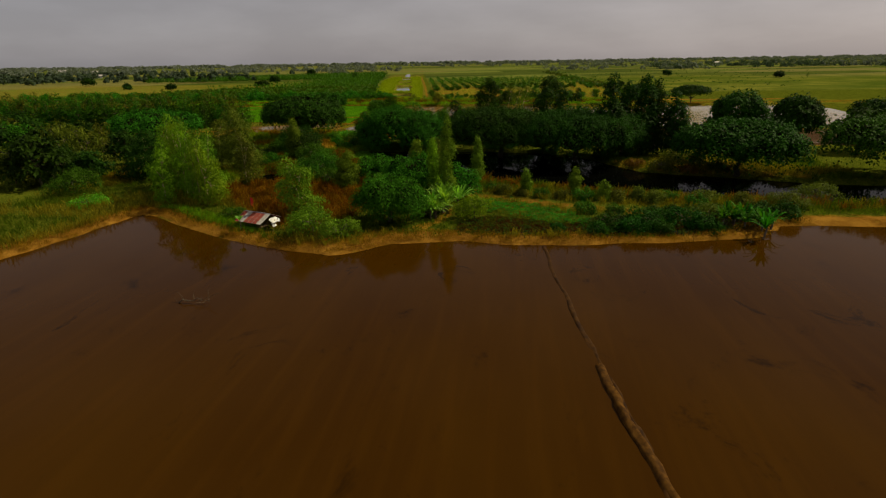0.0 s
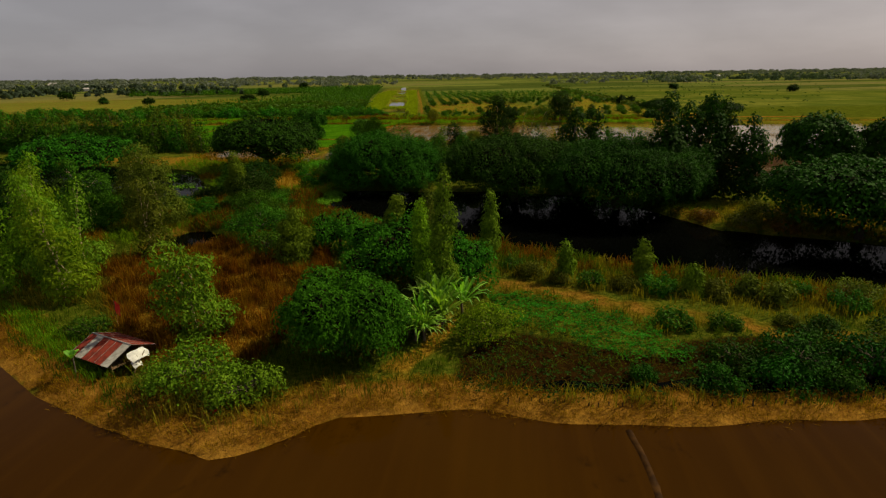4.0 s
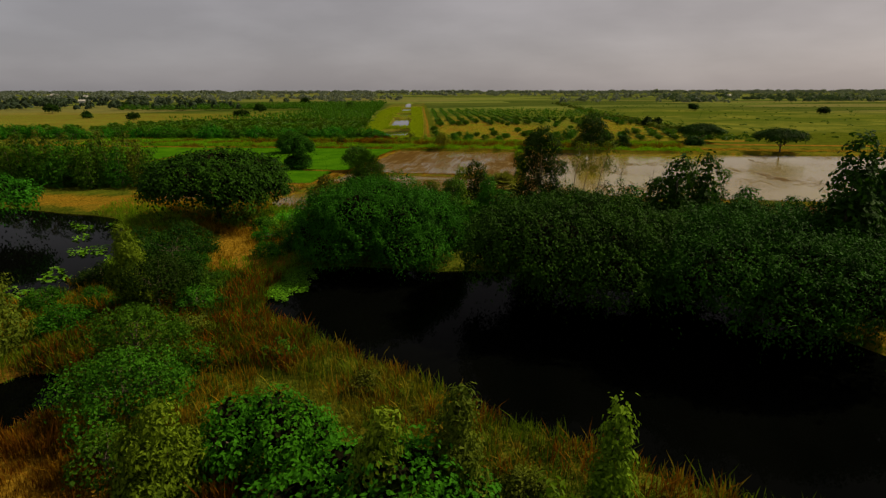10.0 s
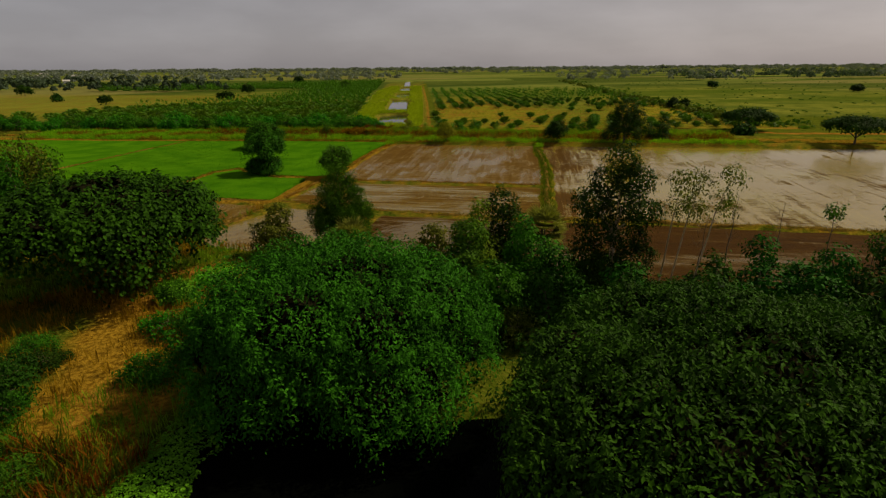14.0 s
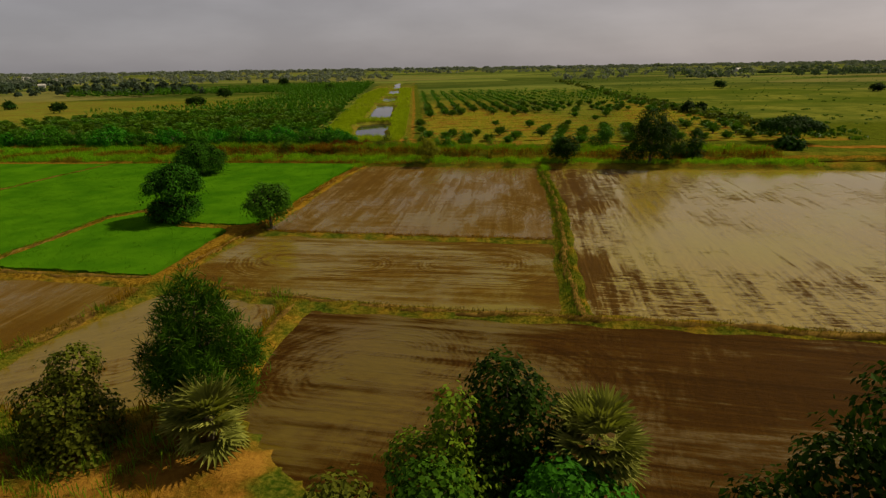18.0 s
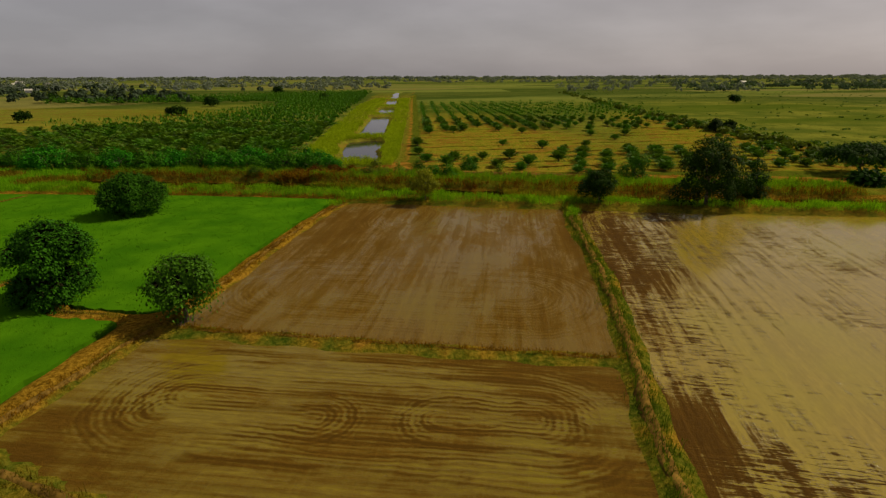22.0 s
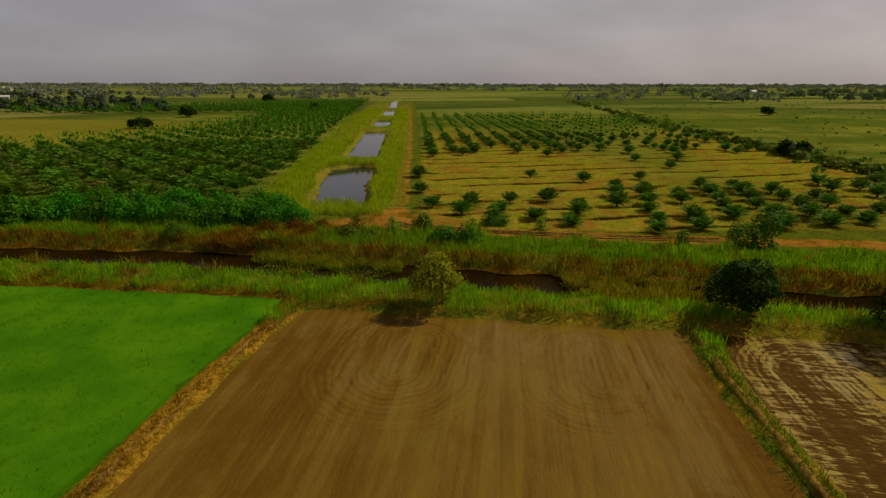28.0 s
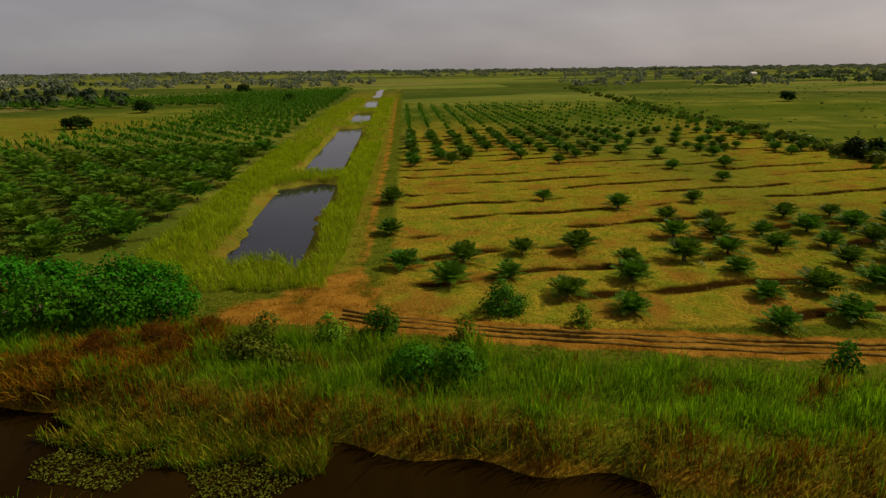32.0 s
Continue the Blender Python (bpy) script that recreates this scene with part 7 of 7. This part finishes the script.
for k, (bl, w, h) in enumerate(BUNDS[1:], 1):
    p = np.array(bl, float)
    seg = np.r_[0, np.cumsum(np.hypot(*np.diff(p, axis=0).T))]
    n = int(seg[-1] * 22)
    s = gr.uniform(0, seg[-1], n)
    x, y = np.interp(s, seg, p[:, 0]) + gr.normal(0, w * 0.36, n), np.interp(s, seg, p[:, 1]) + gr.normal(0, w * 0.24, n)
    green = k == 3
    tufts("bund_grass", x, y, gr.uniform(0.15, 0.5, n) * (1.5 if green else 1.0), 6, G_SHORE if green else (G_DRY if k < 3 else G_REED), "short grass along an earth bank", seed=20 + k, z=0.2)
x, y = scatter(22000, -50, -8, 295, 420, lambda a, b: (a < road_x(b) - 2.5) & (a > -39 - 0.085 * (b - 310)) & np.all([inside(a, b, p) < -1.2 for p in POOLS], 0))
far_x, far_y = scatter(9000, -62, -12, 420, 700, lambda a, b: (a < road_x(b) - 2.5) & (a > -39 - 0.085 * (b - 310)) & np.all([inside(a, b, p) < -1.2 for p in POOLS], 0))
tufts("far_pool_grass", far_x, far_y, gr.uniform(0.6, 1.6, len(far_x)), 5, G_STRIP, "bright rough grass round the far pools", seed=30, width=0.04, spread=0.5)
tufts("pool_grass", x, y, gr.uniform(0.6, 1.7, len(x)), 7, G_STRIP, "bright rough grass round the long pools", seed=9)
x, y = scatter(12000, -10, 112, 286, 400, lambda a, b: (a > road_x(b) + 2.5) & (ditches(a, b) < 0.15))
m = gr.random(len(x)) < 0.5
tufts("bed_grass", x[m], y[m], gr.uniform(0.2, 0.5, m.sum()), 6, G_REED, "short dry grass on the palm beds", seed=10)
tufts("bed_green_grass", x[~m], y[~m], gr.uniform(0.2, 0.5, (~m).sum()), 6, G_GREEN, "short green grass on the palm beds", seed=11)
x, y = scatter(9000, -80, -18, 185, 262, lambda a, b: np.any([inside(a, b, p) > 0.3 for p in (R_1, R_2)], 0))
tufts("rice_plants", x, y, gr.uniform(0.25, 0.4, len(x)), 6, leaf_mat("rice_leaf", (0.070, 0.180, 0.002), (0.084, 0.192, 0.004), 0.8, 0.35, 0.0), "young rice plants in rows", "rice", 12, z=0.2)


def floaters(name, x, y, z, size, leaf, label, seed, lift=0.0):
    """Broad leaves lying on the water."""
    rng = np.random.default_rng(seed)
    n = len(x)
    c = np.stack([x, y, z + rng.uniform(0.02, 0.22, n) + lift * patch(x, y, 0.9) * patch(y, x, 1.7)], 1)
    nn = unit(rng.normal(0, 0.35, (n, 3)) + [0, 0, 1])
    d = unit(np.cross(nn, rng.normal(size=(n, 3))))
    s = size * rng.lognormal(0, 0.35, n)
    return tagged(new(name, mesh_of(name, *leaf_quads(c, d, nn, s, s * 0.42), leaf)), label, "plants", kind="stuff")


LILY = [(-21.4, 117.4), (-22.9, 123.4), (-21.6, 128.8), (-18.9, 130.0), (-16.6, 126.8), (-15.0, 122.2), (-17.0, 118.2)]
x, y = scatter(30000, -24, -12, 115, 131, lambda a, b: inside(a, b, LILY) > 0.5 * np.sin(a * 2.1 + b * 1.3) + 0.3 * np.sin(a * 5 - b * 4))
floaters("water_hyacinth", x, y, -0.12, 0.13, L_LILY, "bright green water hyacinth mat on the pond", 41)
x, y = scatter(9000, -70, -38, 112, 150, lambda a, b: (inside(a, b, POND_L) > 0.2) & (inside(a, b, POND_L) < 5.5) & (patch(a, b, 0.3) > 0.55))
floaters("water_hyacinth_far", x, y, -0.2, 0.4, L_LILY, "patches of green floating plants on a pond", 42)
x, y = scatter(10000, 2, 42, 62.6, 71, lambda a, b: (inside(a, b, BANK) < -1.6) & (inside(a, b, DARK_BANK) > 0.9 * np.sin(a * 1.3) * np.cos(b * 1.7)) & (patch(a, b, 0.9) > 0.3))
floaters("ditch_plants", x, y, 0.30, 0.13, L_DARK, "dark tangled plants over the ditch", 45, 0.8)
x, y = scatter(1300, 2, 42, 63.4, 73, lambda a, b: (inside(a, b, BANK) < -1.6) & (inside(a, b, DARK_BANK) > 0.2) & (patch(a, b, 0.7) > 0.3))
tufts("ditch_brush", x, y, gr.uniform(0.2, 0.7, len(x)), 6, G_SHORE, "low dark brush over the ditch", seed=29, lean=1.0, spread=0.25)
x, y = scatter(42000, 3, 24, 65, 82, lambda a, b: inside(a, b, CREEP) > 0.8 * np.sin(a * 1.7) * np.cos(b * 1.3))
floaters("creeper", x, y, 0.42, 0.11, L_FRESH, "low bright green creeper over the ditch bank", 43, 0.7)
def beyond(a, b):
    """How far a place lies north of the canal's middle line."""
    return b - np.interp(a, [p[0] for p in CANAL], [p[1] for p in CANAL])


x, y = scatter(16000, -27, -8, 262, 276, lambda a, b: (along(a, b, CANAL) < 3.8) & (beyond(a, b) > -2.4) & (patch(a, b, 0.35) > 0.36 + 0.055 * np.maximum(0, np.abs(a + 16) - 6)))
floaters("canal_weed", x, y, -0.29, 0.12, L_OLIVE, "olive weed floating in the canal", 44)
x, y = scatter(9000, -27, -7, 264, 277, lambda a, b: (beyond(a, b) > 0.2 + 0.09 * np.abs(a + 17)) & (along(a, b, CANAL) < 4.6) & (patch(a, b * 1.6, 0.33) > 0.25))
m = gr.random(len(x)) < 0.5
tufts("canal_island_grass", x[m], y[m], gr.uniform(0.5, 1.2, m.sum()), 7, G_REED, "reeds standing in the canal", seed=15, z=-0.3)
tufts("canal_island_green", x[~m], y[~m], gr.uniform(0.3, 0.9, (~m).sum()), 7, G_POOL, "green grass standing in the canal", seed=19, z=-0.3)
x, y = scatter(60000, -8, 100, 288, 380, lambda a, b: (a > road_x(b) + 4) & (ditches(a, b) > 0.12) & (ditches(a, b) < 0.5) & (gr.random(len(a)) < 0.45))
tufts("ditch_straw", x, y, gr.uniform(0.15, 0.45, len(x)), 6, G_PALE, "pale dry straw along the bed ditches", seed=24, lean=0.9)
x, y = scatter(5000, -24, 60, 278, 300, lambda a, b: (np.abs(along(a, b, CROSS) - 2.6) < 0.9) | ((inside(a, b, [(-25, 287), (-2, 284), (-4, 297), (-10, 306), (-17, 296)]) > 0) & (gr.random(len(a)) < 0.5)))
tufts("road_straw", x, y, gr.uniform(0.10, 0.40, len(x)), 6, G_DRY, "dry straw along the earth road", seed=23, lean=1.0)
